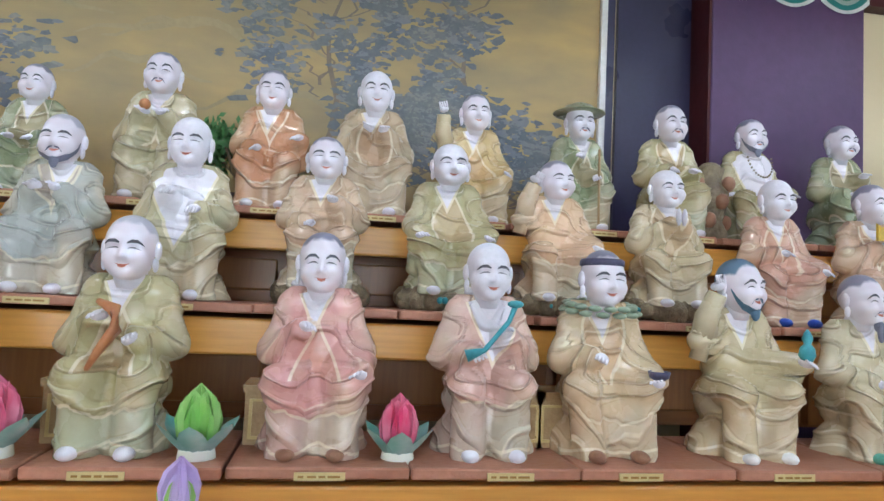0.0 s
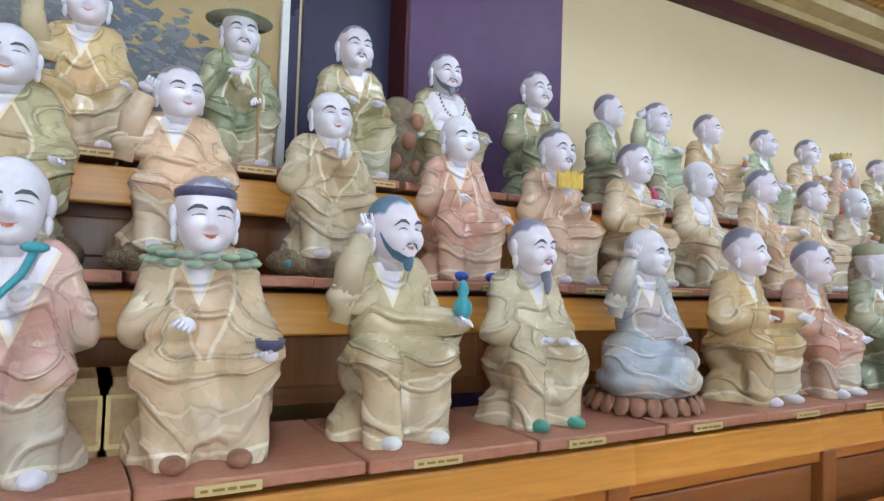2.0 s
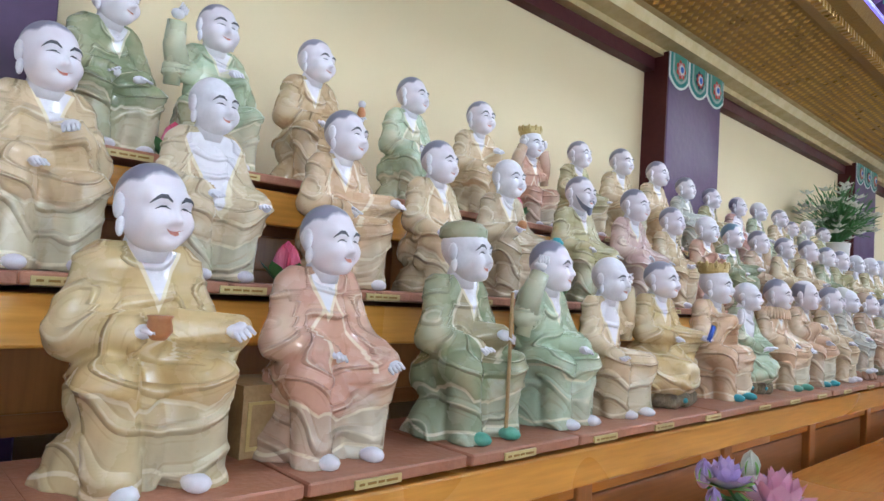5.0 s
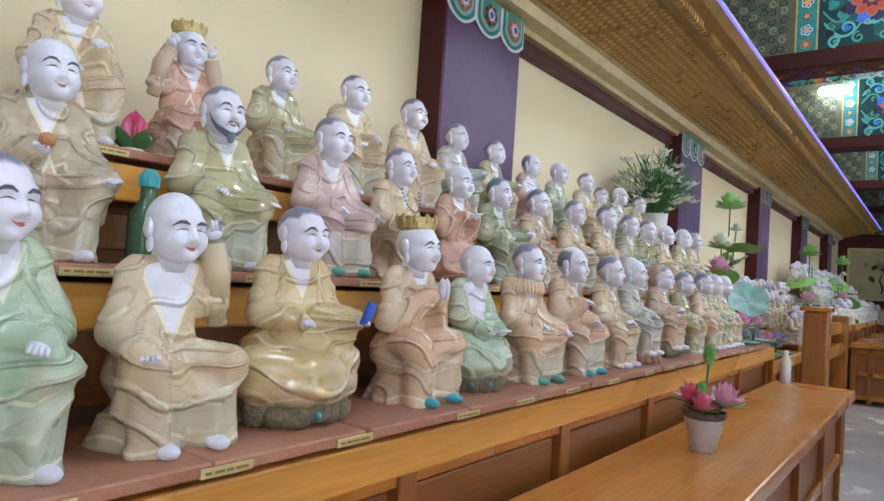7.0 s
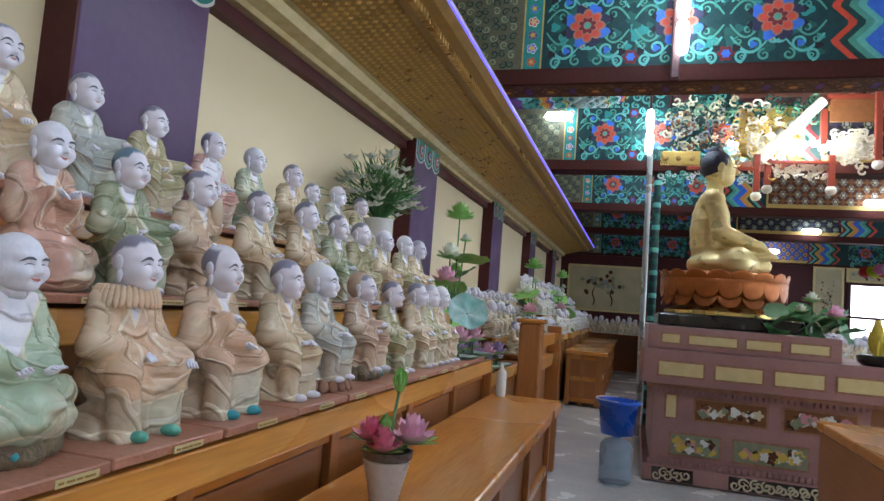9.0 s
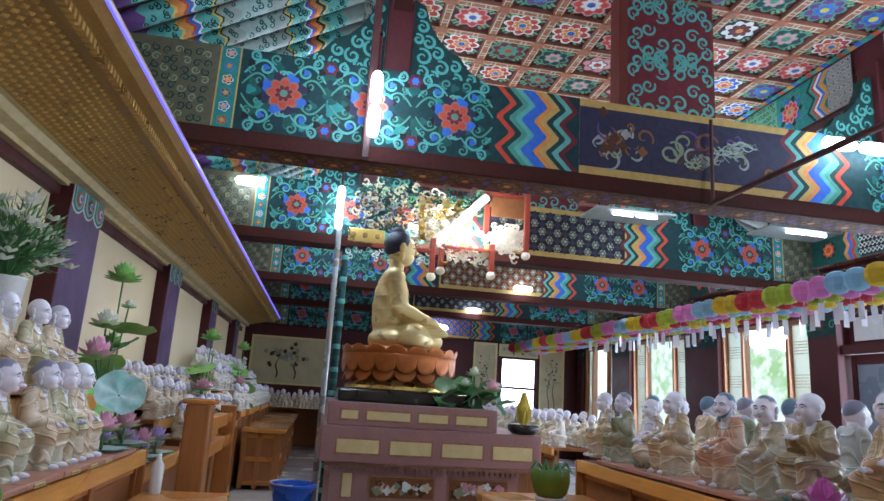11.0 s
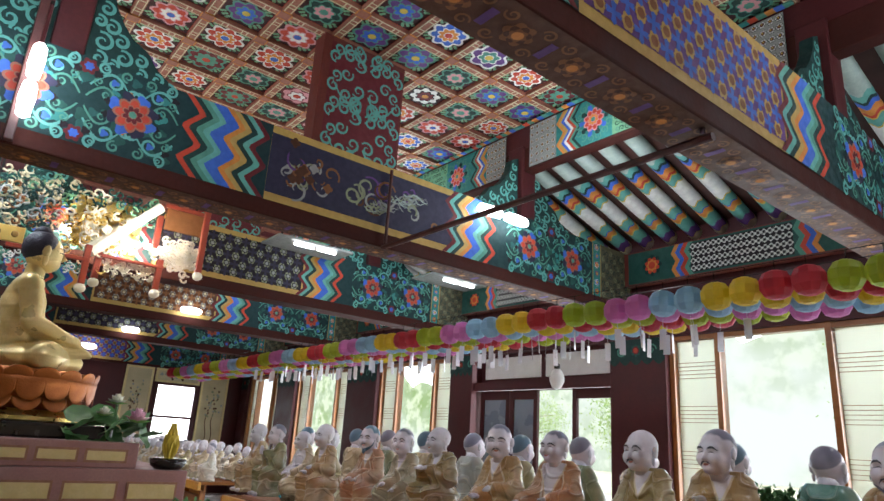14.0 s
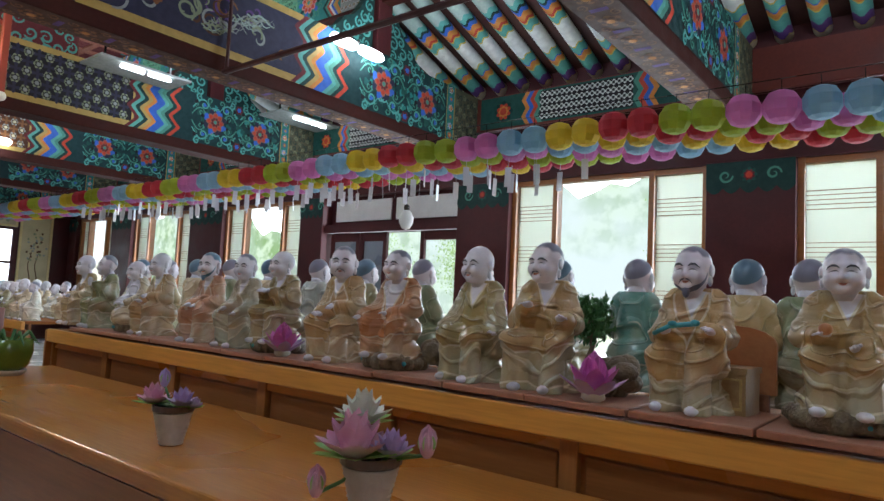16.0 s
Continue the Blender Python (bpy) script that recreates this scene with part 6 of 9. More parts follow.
ROW1 = [
    (-0.78, 1.51, GREY, "round bald head", dict(hair="pale")),
    (-0.39, 1.52, OLIVE, "holding an orange gourd", dict(hair="pale", right="chest", left="belly", prop="gourd", feet=SKIN, base="stool")),
    (-0.02, 1.51, PINK, "one palm on its chest", dict(hair="cap", right="chest", left="knee", feet=LOTUSB, base="stool")),
    (0.33, 1.51, (0.58, 0.37, 0.31), "holding a turquoise sceptre", dict(hair="bald", right="belly", left="chest", prop="ruyi", base="stool", bare=0.55)),
    (0.59, 1.51, TAN, "with green leaf collar and dark bowl", dict(hair="cap", right="belly", left="knee", prop="bowl", collar=True, headwear="band", base="stool", feet=LOTUSB)),
    (0.92, 1.51, (0.5, 0.42, 0.25), "blue hair and beard, one arm raised", dict(hair="blue", beard="full", right="ear", left="out", prop="bottle", turn=0.35, yaw=6, feet=WHITEM)),
    (1.24, 1.49, (0.53, 0.46, 0.3), "long blue-grey beard, crossed sleeves", dict(hair="cap", beard="goatee", right="lap", left="lap", turn=0.25, feet=MINT, base="stool")),
    (1.58, 1.49, BLUEGREY, "cross-legged on a brown lotus base", dict(legs="lotus", hair="bald", right="ear", left="lap", base="lotus", turn=0.4)),
    (1.94, 1.52, OCHRE, "holding a small brown pot", dict(hair="cap", right="belly", left="out", prop="pot", base="stool", turn=0.35, yaw=8)),
    (2.24, 1.5, SALMON, "resting palms on the knees", dict(hair="cap", right="lap", left="knee", turn=0.3, yaw=8, base="stool")),
    (2.58, 1.51, GREEN, "in a soft cap, holding a staff", dict(hair="bald", right="lap", left="belly", prop="staff", headwear="cap", feet=MINT, turn=0.3, yaw=10)),
    (2.87, 1.5, MINTY, "cheek resting on one palm", dict(hair="cap", right="ear", left="lap", turn=0.35, yaw=10)),
    (3.13, 1.48, TAN, "bald head, one palm raised", dict(hair="bald", right="knee", left="ear", bare=0.55, turn=0.2, yaw=12)),
    (3.40, 1.49, OCHRE, "reading a blue book, cross-legged", dict(legs="lotus", hair="cap", right="belly", left="out", prop="book", base="rock", turn=0.5, yaw=14)),
    (3.76, 1.5, PEACH, "praying, with a gold crown", dict(hair="bald", right="pray", left="pray", headwear="crown", feet=TEAL, turn=0.4, yaw=14)),
    (4.02, 1.46, MINTY, "bald, cross-legged on a rock", dict(legs="lotus", hair="bald", right="lap", left="lap", base="rock", bare=0.45, turn=0.3, yaw=12)),
    (4.30, 1.49, PEACH, "with pleated shoulder cape", dict(hair="cap", collar="cape", right="lap", left="knee", feet=MINT, turn=0.4, yaw=14)),
    (4.60, 1.5, (0.61, 0.41, 0.27), "with blue hair at the back", dict(hair="fringe", right="chest", left="lap", feet=TEAL, turn=0.4, yaw=16)),
    (4.93, 1.49, TAN, "with purple-grey hair", dict(hair="cap", right="lap", left="lap", turn=0.4, yaw=16)),
    (5.18, 1.49, GREY, "in a white hood", dict(hair="bald", headwear="hood", right="lap", left="lap", base="lotus", yaw=30)),
    (5.53, 1.48, (0.49, 0.33, 0.23), "in a brown hood", dict(hair="cap", headwear="hood", right="lap", left="belly", base="rock", yaw=16)),
    (5.85, 1.47, OLIVE, "dark hair, hands in the lap", dict(hair="cap", turn=0.4, yaw=16)),
    (6.19, 1.48, TAN, "grey hair, hands in the lap", dict(hair="cap", turn=0.4, yaw=16)),
    (6.40, 1.48, OLIVE, "grey hair, leaning forward", dict(hair="pale", turn=0.4, yaw=16)),
    (6.60, 1.48, TAN, "white head, pink lotus beside it", dict(hair="bald", turn=0.3, yaw=16)),
]
COLOUR_WORD.update({(0.58, 0.37, 0.31): "mauve-pink", (0.5, 0.42, 0.25): "tan-green", (0.53, 0.46, 0.3): "pale tan", (0.61, 0.41, 0.27): "peach", (0.49, 0.33, 0.23): "brown"})
ROW2 = [
    (-0.98, 1.78, OLIVE, "hands in the lap", dict(hair="cap")),
    (-0.65, 1.78, GREY, "holding a pale jar at its chest", dict(hair="pale", beard="full", right="chest", left="chest")),
    (-0.36, 1.8, (0.45, 0.41, 0.26), "bare white chest and belly", dict(hair="bald", right="chest", left="belly", bare=0.4)),
    (-0.03, 1.78, (0.54, 0.39, 0.27), "hair in a bun, holding a cup", dict(hair="cap", right="lap", left="chest", base="rock")),
    (0.29, 1.79, OLIVE, "laughing, on a gnarled root", dict(hair="bald", right="knee", left="knee", base="rock")),
    (0.58, 1.77, PEACH, "one palm held to its ear", dict(hair="cap", right="ear", left="knee", base="rock", turn=0.3)),
    (0.90, 1.77, (0.52, 0.43, 0.27), "praying on a leafy rock", dict(hair="bald", right="pray", left="pray", base="rock")),
    (1.24, 1.77, SALMON, "old bald monk, hand on the knee", dict(hair="bald", right="belly", left="knee", feet=BLUE)),
    (1.55, 1.78, (0.58, 0.39, 0.27), "holding a yellow leaf fan", dict(hair="cap", right="chest", left="belly", prop="fan", beard="moustache", turn=0.15)),
    (1.85, 1.78, TAN, "standing robe with loose sleeves", dict(hair="cap", left="chest", right="lap", turn=0.3, yaw=8)),
    (2.14, 1.76, (0.59, 0.48, 0.32), "bald white head, open collar", dict(hair="bald", left="knee", right="lap", bare=0.45, turn=0.3, yaw=10)),
    (2.46, 1.77, (0.58, 0.4, 0.24), "dark hair, pleated skirt", dict(hair="cap", left="out", right="lap", turn=0.4, yaw=12)),
    (2.76, 1.76, TAN, "hand on its knee", dict(hair="cap", left="knee", right="knee", turn=0.3, yaw=12)),
    (3.04, 1.76, (0.42, 0.33, 0.22), "bald, holding a red bowl", dict(hair="bald", left="knee", right="belly", prop="ball", turn=0.2, yaw=10)),
    (3.40, 1.77, OLIVE, "black beard, hand on its knee", dict(hair="cap", beard="full", left="knee", right="lap", turn=0.15, yaw=8)),
    (3.74, 1.78, (0.54, 0.37, 0.35), "dark hair, hand on its knee", dict(hair="cap", left="knee", right="lap", feet=MINT, turn=0.3, yaw=12)),
    (4.02, 1.75, TAN, "holding prayer beads", dict(hair="cap", left="lap", right="lap", prop="beads", turn=0.2, yaw=10)),
    (4.33, 1.75, SALMON, "tall domed head, hands together", dict(hair="bald", left="chest", right="chest", legs="lotus", yaw=10)),
    (4.58, 1.75, GREEN, "dark hair, one palm out", dict(hair="blue", left="out", right="lap", turn=0.4, yaw=14)),
    (4.88, 1.75, (0.54, 0.39, 0.27), "one finger raised", dict(hair="cap", left="ear", right="lap", turn=0.3, yaw=14)),
    (5.22, 1.75, TAN, "dark hair, hands in the lap", dict(hair="cap", turn=0.3, yaw=14)),
    (5.57, 1.77, TAN, "grey hair, hands in the lap", dict(hair="cap", turn=0.3, yaw=14)),
    (5.88, 1.76, GREEN, "dark hair and moustache", dict(hair="cap", beard="moustache", yaw=14)),
    (6.14, 1.76, OLIVE, "dark hair, palms together", dict(hair="cap", right="pray", left="pray", yaw=14)),
    (6.46, 1.76, TAN, "bald, hands in the lap", dict(hair="bald", yaw=14)),
    (6.79, 1.77, OLIVE, "bald, hands in the lap", dict(hair="bald", yaw=14)),
    (7.04, 1.77, TAN, "grey hair, hands in the lap", dict(hair="pale", yaw=14)),
]
COLOUR_WORD.update({(0.45, 0.41, 0.26): "olive-tan", (0.54, 0.39, 0.27): "tan-peach", (0.52, 0.43, 0.27): "pale tan", (0.58, 0.39, 0.27): "peach", (0.59, 0.48, 0.32): "cream-tan", (0.58, 0.4, 0.24): "orange-tan", (0.42, 0.33, 0.22): "brown", (0.54, 0.37, 0.35): "dusty pink"})
ROW3 = [
    (-1.15, 2.03, OLIVE, "hands in the lap", dict(hair="cap")),
    (-0.84, 1.98, GREEN, "small dark cap of hair", dict(hair="cap")),
    (-0.51, 2.05, (0.45, 0.41, 0.26), "holding a brown jar", dict(hair="cap", right="chest", left="chest", prop="ball", beard="moustache")),
    (-0.20, 2.03, RUST, "holding an alms pot", dict(hair="cap", right="lap", left="out")),
    (0.10, 2.06, (0.47, 0.36, 0.24), "hands folded in the sleeves", dict(hair="bald", right="chest", left="chest")),
    (0.41, 2.02, OCHRE, "one arm raised high in its sleeve", dict(hair="cap", right="up", left="knee")),
    (0.75, 2.02, GREEN, "wide brimmed green hat and staff", dict(hair="bald", headwear="hat", beard="moustache", right="chest", left="lap", prop="staff")),
    (1.06, 2.05, OLIVE, "narrow head, hands in the sleeves", dict(hair="cap", left="belly", right="belly", beard="moustache")),
    (1.35, 2.03, OLIVE, "fat bare white belly", dict(hair="cap", beard="full", bare=0.32, right="side", left="knee", fat=1.15, prop="beads")),
    (1.69, 2.04, GREEN, "holding a yellow ingot", dict(hair="cap", right="lap", left="chest", beard="moustache")),
    (2.01, 2.02, GREEN, "turned aside, dark hair", dict(hair="cap", turn=0.5, yaw=35)),
    (2.25, 2.03, MINTY, "one arm raised, palms at its chest", dict(hair="cap", right="up", left="chest", turn=0.2)),
    (2.53, 2.03, (0.49, 0.34, 0.18), "holding a small orange figure", dict(hair="cap", left="out", right="lap", prop="child", turn=0.4, yaw=14)),
    (2.88, 2.02, MINTY, "striped robe, dark hair", dict(hair="cap", turn=0.4, yaw=14)),
    (3.19, 2.02, TAN, "dark hair, hands in the lap", dict(hair="cap", turn=0.2, left="chest")),
    (3.47, 1.98, SALMON, "both arms holding a yellow crown", dict(hair="bald", headwear="crown", right="ear", left="ear")),
    (3.77, 2.0, OLIVE, "dark hair, sitting sideways", dict(hair="cap", turn=0.4, yaw=16, left="knee")),
    (4.08, 2.03, TAN, "dark hair, hand in the sleeve", dict(hair="cap", turn=0.3, yaw=12, left="belly")),
    (4.39, 2.03, TAN, "dark hair and moustache", dict(hair="cap", beard="moustache", turn=0.2, yaw=10)),
    (4.67, 2.0, GREY, "holding an orange staff", dict(hair="cap", turn=0.3, yaw=12, left="out")),
    (4.96, 1.99, OLIVE, "small head, hand raised", dict(hair="cap", turn=0.3, yaw=12, left="out")),
    (5.29, 1.99, PINK, "bare chest, dark hair", dict(hair="fringe", turn=0.4, yaw=14, bare=0.35)),
    (5.58, 2.0, MINTY, "bald, hands in the lap", dict(hair="bald", yaw=14)),
    (5.91, 2.0, TAN, "dark hair, hands in the lap", dict(hair="cap", yaw=14)),
    (6.12, 1.95, OLIVE, "dark hair and moustache", dict(hair="cap", beard="moustache", yaw=14)),
    (6.41, 1.99, GREY, "white head, hands in the lap", dict(hair="bald", yaw=14)),
    (6.73, 1.98, OLIVE, "dark hair, turned aside", dict(hair="cap", yaw=20)),
]
COLOUR_WORD.update({(0.47, 0.36, 0.24): "brown-tan", (0.49, 0.34, 0.18): "orange-brown"})
row_of(ROW1, 1.365, LEDGE_Z, 0.44)
row_of(ROW2, 1.67, SHELF2_Z, 0.44)
row_of(ROW3, 1.95, SHELF3_Z, 0.44)

# ---- altar, gilded figure and canopy ----
def altar():
    root = thing("altar", "Rose-brown lacquered altar with pale gold inlays and carved panels", "altar")
    ax, bx = 9.3, 11.3
    part("plinth", boxed(ax - 0.06, bx, -1.62, 0.2, 0, 0.14), M_ROSE, root, bevel=0.01)
    part("body", boxed(ax, bx, -1.55, 0.14, 0.141, 0.8), M_ROSE, root, bevel=0.006)
    part("slab", boxed(ax - 0.1, bx, -1.73, 0.24, 0.84, 1.14), M_ROSE, root, bevel=0.01)
    part("upper_tier", boxed(ax - 0.06, bx, -1.32, 0.2, 1.141, 1.34), M_ROSE, root, bevel=0.01)
    part("fringe_board", boxed(ax - 0.05, bx, -1.66, 0.19, 0.801, 0.839), M_LOTUSB, root)
    def inlay(y1, y0, z0, z1, x, mat=M_PALEGOLD, name="inlay"):
        edge = part(name + "_frame", boxed(x - 0.007, x - 0.001, y0 - 0.018, y1 + 0.018, z0 - 0.018, z1 + 0.018), M_LOTUSB, root)
        part(name, boxed(x - 0.014, x - 0.0075, y0, y1, z0, z1), mat, edge)
    for k in range(4):
        inlay(0.1 - k * 0.46, 0.1 - k * 0.46 - 0.36, 0.92, 1.03, ax - 0.1)
    for y1, y0 in ((0.08, -0.06), (-0.14, -0.52), (-0.6, -0.86), (-0.94, -1.22)):
        inlay(y1, y0, 1.2, 1.27, ax - 0.06)
    rnd = random.Random(4)
    def carved(y1, y0, z0, z1, pal):
        inlay(y1, y0, z0, z1, ax, DM[DN.index("umber" if z0 > 0.5 else "olive")], "carving_ground")
        p = Paint((ax - 0.016, y1, z0), (0, -1, 0), (0, 0, 1))
        w, h = y1 - y0, z1 - z0
        for k in range(46):
            p.ring(rnd.uniform(0.05, w - 0.05), rnd.uniform(0.05, h - 0.05), rnd.uniform(0.02, 0.05), rnd.choice((3, 4, 5)), 0.45, rnd.choice(pal), 1 + k * 0.15)
        p.done("carving", root, "painted carving of flowers and leaves")
    for y1, y0 in ((-0.22, -0.78), (-0.92, -1.45)):
        carved(y1, y0, 0.55, 0.72, ("white", "pink", "umber", "brown", "olive", "cream"))
    for y1, y0 in ((-0.03, -0.42), (-0.54, -1.1), (-1.2, -1.5)):
        carved(y1, y0, 0.24, 0.41, ("white", "pink", "yellow", "olive", "yellow", "brown"))
    inlay(0.02, -0.06, 0.55, 0.74, ax)
    for name, dz, dx, n in (("petal", 0.145, -0.055, 36), ("dentil", 0.765, -0.045, 36)):
        first = part(name, boxed(ax + dx, ax - 0.002 if name == "dentil" else ax - 0.01, 0.134, 0.16, dz, dz + (0.035 if name == "dentil" else 0.045)), M_ROSE, root)
        for k in range(1, n):
            o = new(name, first.data)
            o.parent = root
            o.location.y = -0.048 * k
    for ya, yb in ((0.12, -0.22), (-0.5, -1.55)):
        part("scroll_ground", boxed(ax - 0.0635, ax - 0.0605, yb, ya, 0.012, 0.122), M_BLACK, root)
    p = Paint((ax - 0.064, 0.15, 0.01), (0, -1, 0), (0, 0, 1))
    for c in [0.1 + 0.09 * q for q in range(18) if not 0.36 < 0.1 + 0.09 * q < 0.68]:
        for s in (-1, 1):
            p.curl(c + s * 0.03, 0.055 + s * 0.012, 0.042, c * 9, s, 0.009, "cream", 1)
    p.done("scroll_carving", root, "pale carved scrolls")


altar()


def gilded_figure():
    """An upright figure 1.15 high with crossed legs, facing -y, one hand on the knee."""
    prims = [
        lambda p: sd_blob(p, (0, 0.12, 0.38), (0.215, 0.165, 0.4)),
        lambda p: sd_capsule(p, (-0.17, 0.12, 0.655), (0.17, 0.12, 0.655), 0.1, 0.1),
        lambda p: sd_capsule(p, (0, 0.1, 0.7), (0, 0.09, 0.84), 0.075, 0.07),
        lambda p: sd_blob(p, (0, 0.0, 0.1), (0.42, 0.3, 0.13)),
        lambda p: sd_capsule(p, (-0.4, -0.06, 0.12), (0.1, -0.27, 0.1), 0.115, 0.1),
        lambda p: sd_capsule(p, (0.4, -0.06, 0.12), (-0.1, -0.27, 0.1), 0.115, 0.1),
        lambda p: sd_capsule(p, (-0.25, 0.12, 0.65), (-0.31, 0.07, 0.37), 0.085, 0.075),
        lambda p: sd_capsule(p, (0.25, 0.12, 0.65), (0.31, 0.07, 0.37), 0.085, 0.08),
        lambda p: sd_capsule(p, (-0.31, 0.07, 0.37), (-0.28, -0.24, 0.25), 0.068, 0.045),
        lambda p: sd_capsule(p, (-0.28, -0.24, 0.25), (-0.27, -0.37, 0.16), 0.04, 0.026),
        lambda p: sd_capsule(p, (0.31, 0.07, 0.37), (0.06, -0.2, 0.25), 0.075, 0.045),
    ]
    nu, zs = 110, np.linspace(0.0, 0.86, 80)
    T, Z = np.meshgrid(np.arange(nu) * math.tau / nu, zs)
    org = np.stack([0 * T, 0 * T + 0.06, Z], -1)
    dirs = np.stack([np.sin(T), -np.cos(T), 0 * T], -1)
    R = outermost(lambda p: smooth_min([f(p) for f in prims], 0.02), org, dirs, 0.55, 60)
    X = dirs[..., 0] * R
    fold = np.cos(Z * 46 + 22 * np.abs(X) + 1.5 * np.sin(T * 3)) * np.where(Z < 0.62, 1, 0.2)
    seam = np.maximum(np.abs(np.cos(T * 9)), np.abs(np.cos(Z * 26))) > 0.985
    R = R + 0.004 * fold + 0.005 * seam * (Z < 0.66)
    bm = bmesh.new()
    grid = [[bm.verts.new(org[i, j] + dirs[i, j] * R[i, j]) for j in range(nu)] for i in range(len(zs))]
    for a, b in zip(grid, grid[1:]):
        for j in range(nu):
            bm.faces.new((a[j], a[(j + 1) % nu], b[(j + 1) % nu], b[j]))
    bm.faces.new(grid[0][::-1]), bm.faces.new(grid[-1])
    ball(bm, (0, 0.06, 0.955), (0.118, 0.135, 0.155), 0, 28, 20)
    ball(bm, (0, 0.035, 0.885), (0.1, 0.105, 0.085), 0, 24, 16)
    ball(bm, (0, 0.092, 0.995), (0.134, 0.135, 0.142), 1, 28, 20)
    ball(bm, (0, 0.1, 1.12), (0.07, 0.07, 0.055), 1, 18, 12)
    tube(bm, [(0, -0.07, 0.985), (0, -0.095, 0.935), (0, -0.07, 0.92)], [0.012, 0.02, 0.016], 8, 0)
    ball(bm, (0, -0.063, 0.888), (0.032, 0.012, 0.009), 2, 10, 6)
    for s in (-1, 1):
        ball(bm, (s * 0.122, 0.06, 0.955), (0.018, 0.034, 0.05), 0, 10, 8)
        ball(bm, (s * 0.118, 0.055, 0.88), (0.015, 0.022, 0.05), 0, 10, 8)
        tube(bm, [(s * 0.02, -0.073, 1.0), (s * 0.05, -0.066, 1.012), (s * 0.09, -0.03, 1.0)], [0.003, 0.006, 0.002], 6, 1)
        tube(bm, [(s * 0.028, -0.075, 0.968), (s * 0.055, -0.066, 0.97), (s * 0.085, -0.04, 0.965)], [0.002, 0.005, 0.002], 6, 1)
    return bm


def gilded_buddha():
    tray = thing("throne_tray", "Glossy black lacquer tray under the lotus throne", "tray")
    part("tray", boxed(9.45, 11.2, -1.15, 0.12, 1.341, 1.46), M_BLACK, tray, bevel=0.02)
    throne = thing("lotus_throne", "Copper-gold carved lotus throne with overlapping petals", "throne")
    cx, cy = 10.2, -0.5
    copper = surface("copper_gilt", (0.42, 0.13, 0.025), (0.3, 0.08, 0.015), 8, 0.4, 0.6)
    bm = bmesh.new()
    lathe(bm, [(0.46, 1.461), (0.54, 1.47), (0.54, 1.5), (0.46, 1.53), (0.4, 1.56)], 36, 0, (cx, cy))
    part("foot", bm, M_GOLD_B, throne, smooth=False)
    bm = bmesh.new()
    lathe(bm, [(0.4, 1.555), (0.5, 1.6), (0.58, 1.7), (0.59, 1.8), (0.55, 1.88)], 36, 0, (cx, cy))
    part("core", bm, copper, throne, smooth=True)
    for row, (zz, rr, n, hgt) in enumerate(((1.65, 0.53, 16, 0.12), (1.74, 0.575, 18, 0.12), (1.82, 0.575, 18, 0.08))):
        bm = bmesh.new()
        ball(bm, (0, 0, 0), (0.112, 0.011, hgt), 0, 12, 8)
        me = None
        for k in range(n):
            a = (k + 0.5 * (row % 2)) * math.tau / n
            if me is None:
                o = part("petal", bm, copper, throne, smooth=True)
                me = o.data
            else:
                o = new("petal", me)
                o.parent = throne
            o.matrix_world = Matrix.Translation((cx + rr * math.sin(a), cy - rr * math.cos(a), zz)) @ Euler((-0.38 + 0.36 * row, 0, a)).to_matrix().to_4x4()
    hairm = surface("dark_blue_curls", (0.012, 0.012, 0.03), (0.03, 0.03, 0.05), 60, 0.5, bump_s=0.5)
    ob = finish("gilded_statue", gilded_figure(), [surface("pale_gilt", (0.82, 0.66, 0.3), (0.76, 0.58, 0.24), 7, 0.34, 0.35), hairm, M_LIPS], smooth=True)
    ob.matrix_world = pose(cx, cy, 1.86) @ Matrix.Diagonal((1.13, 1.13, 1.14, 1))
    tagged(ob, "Gilded seated figure with blue-black hair on a lotus throne", "statue")


gilded_buddha()


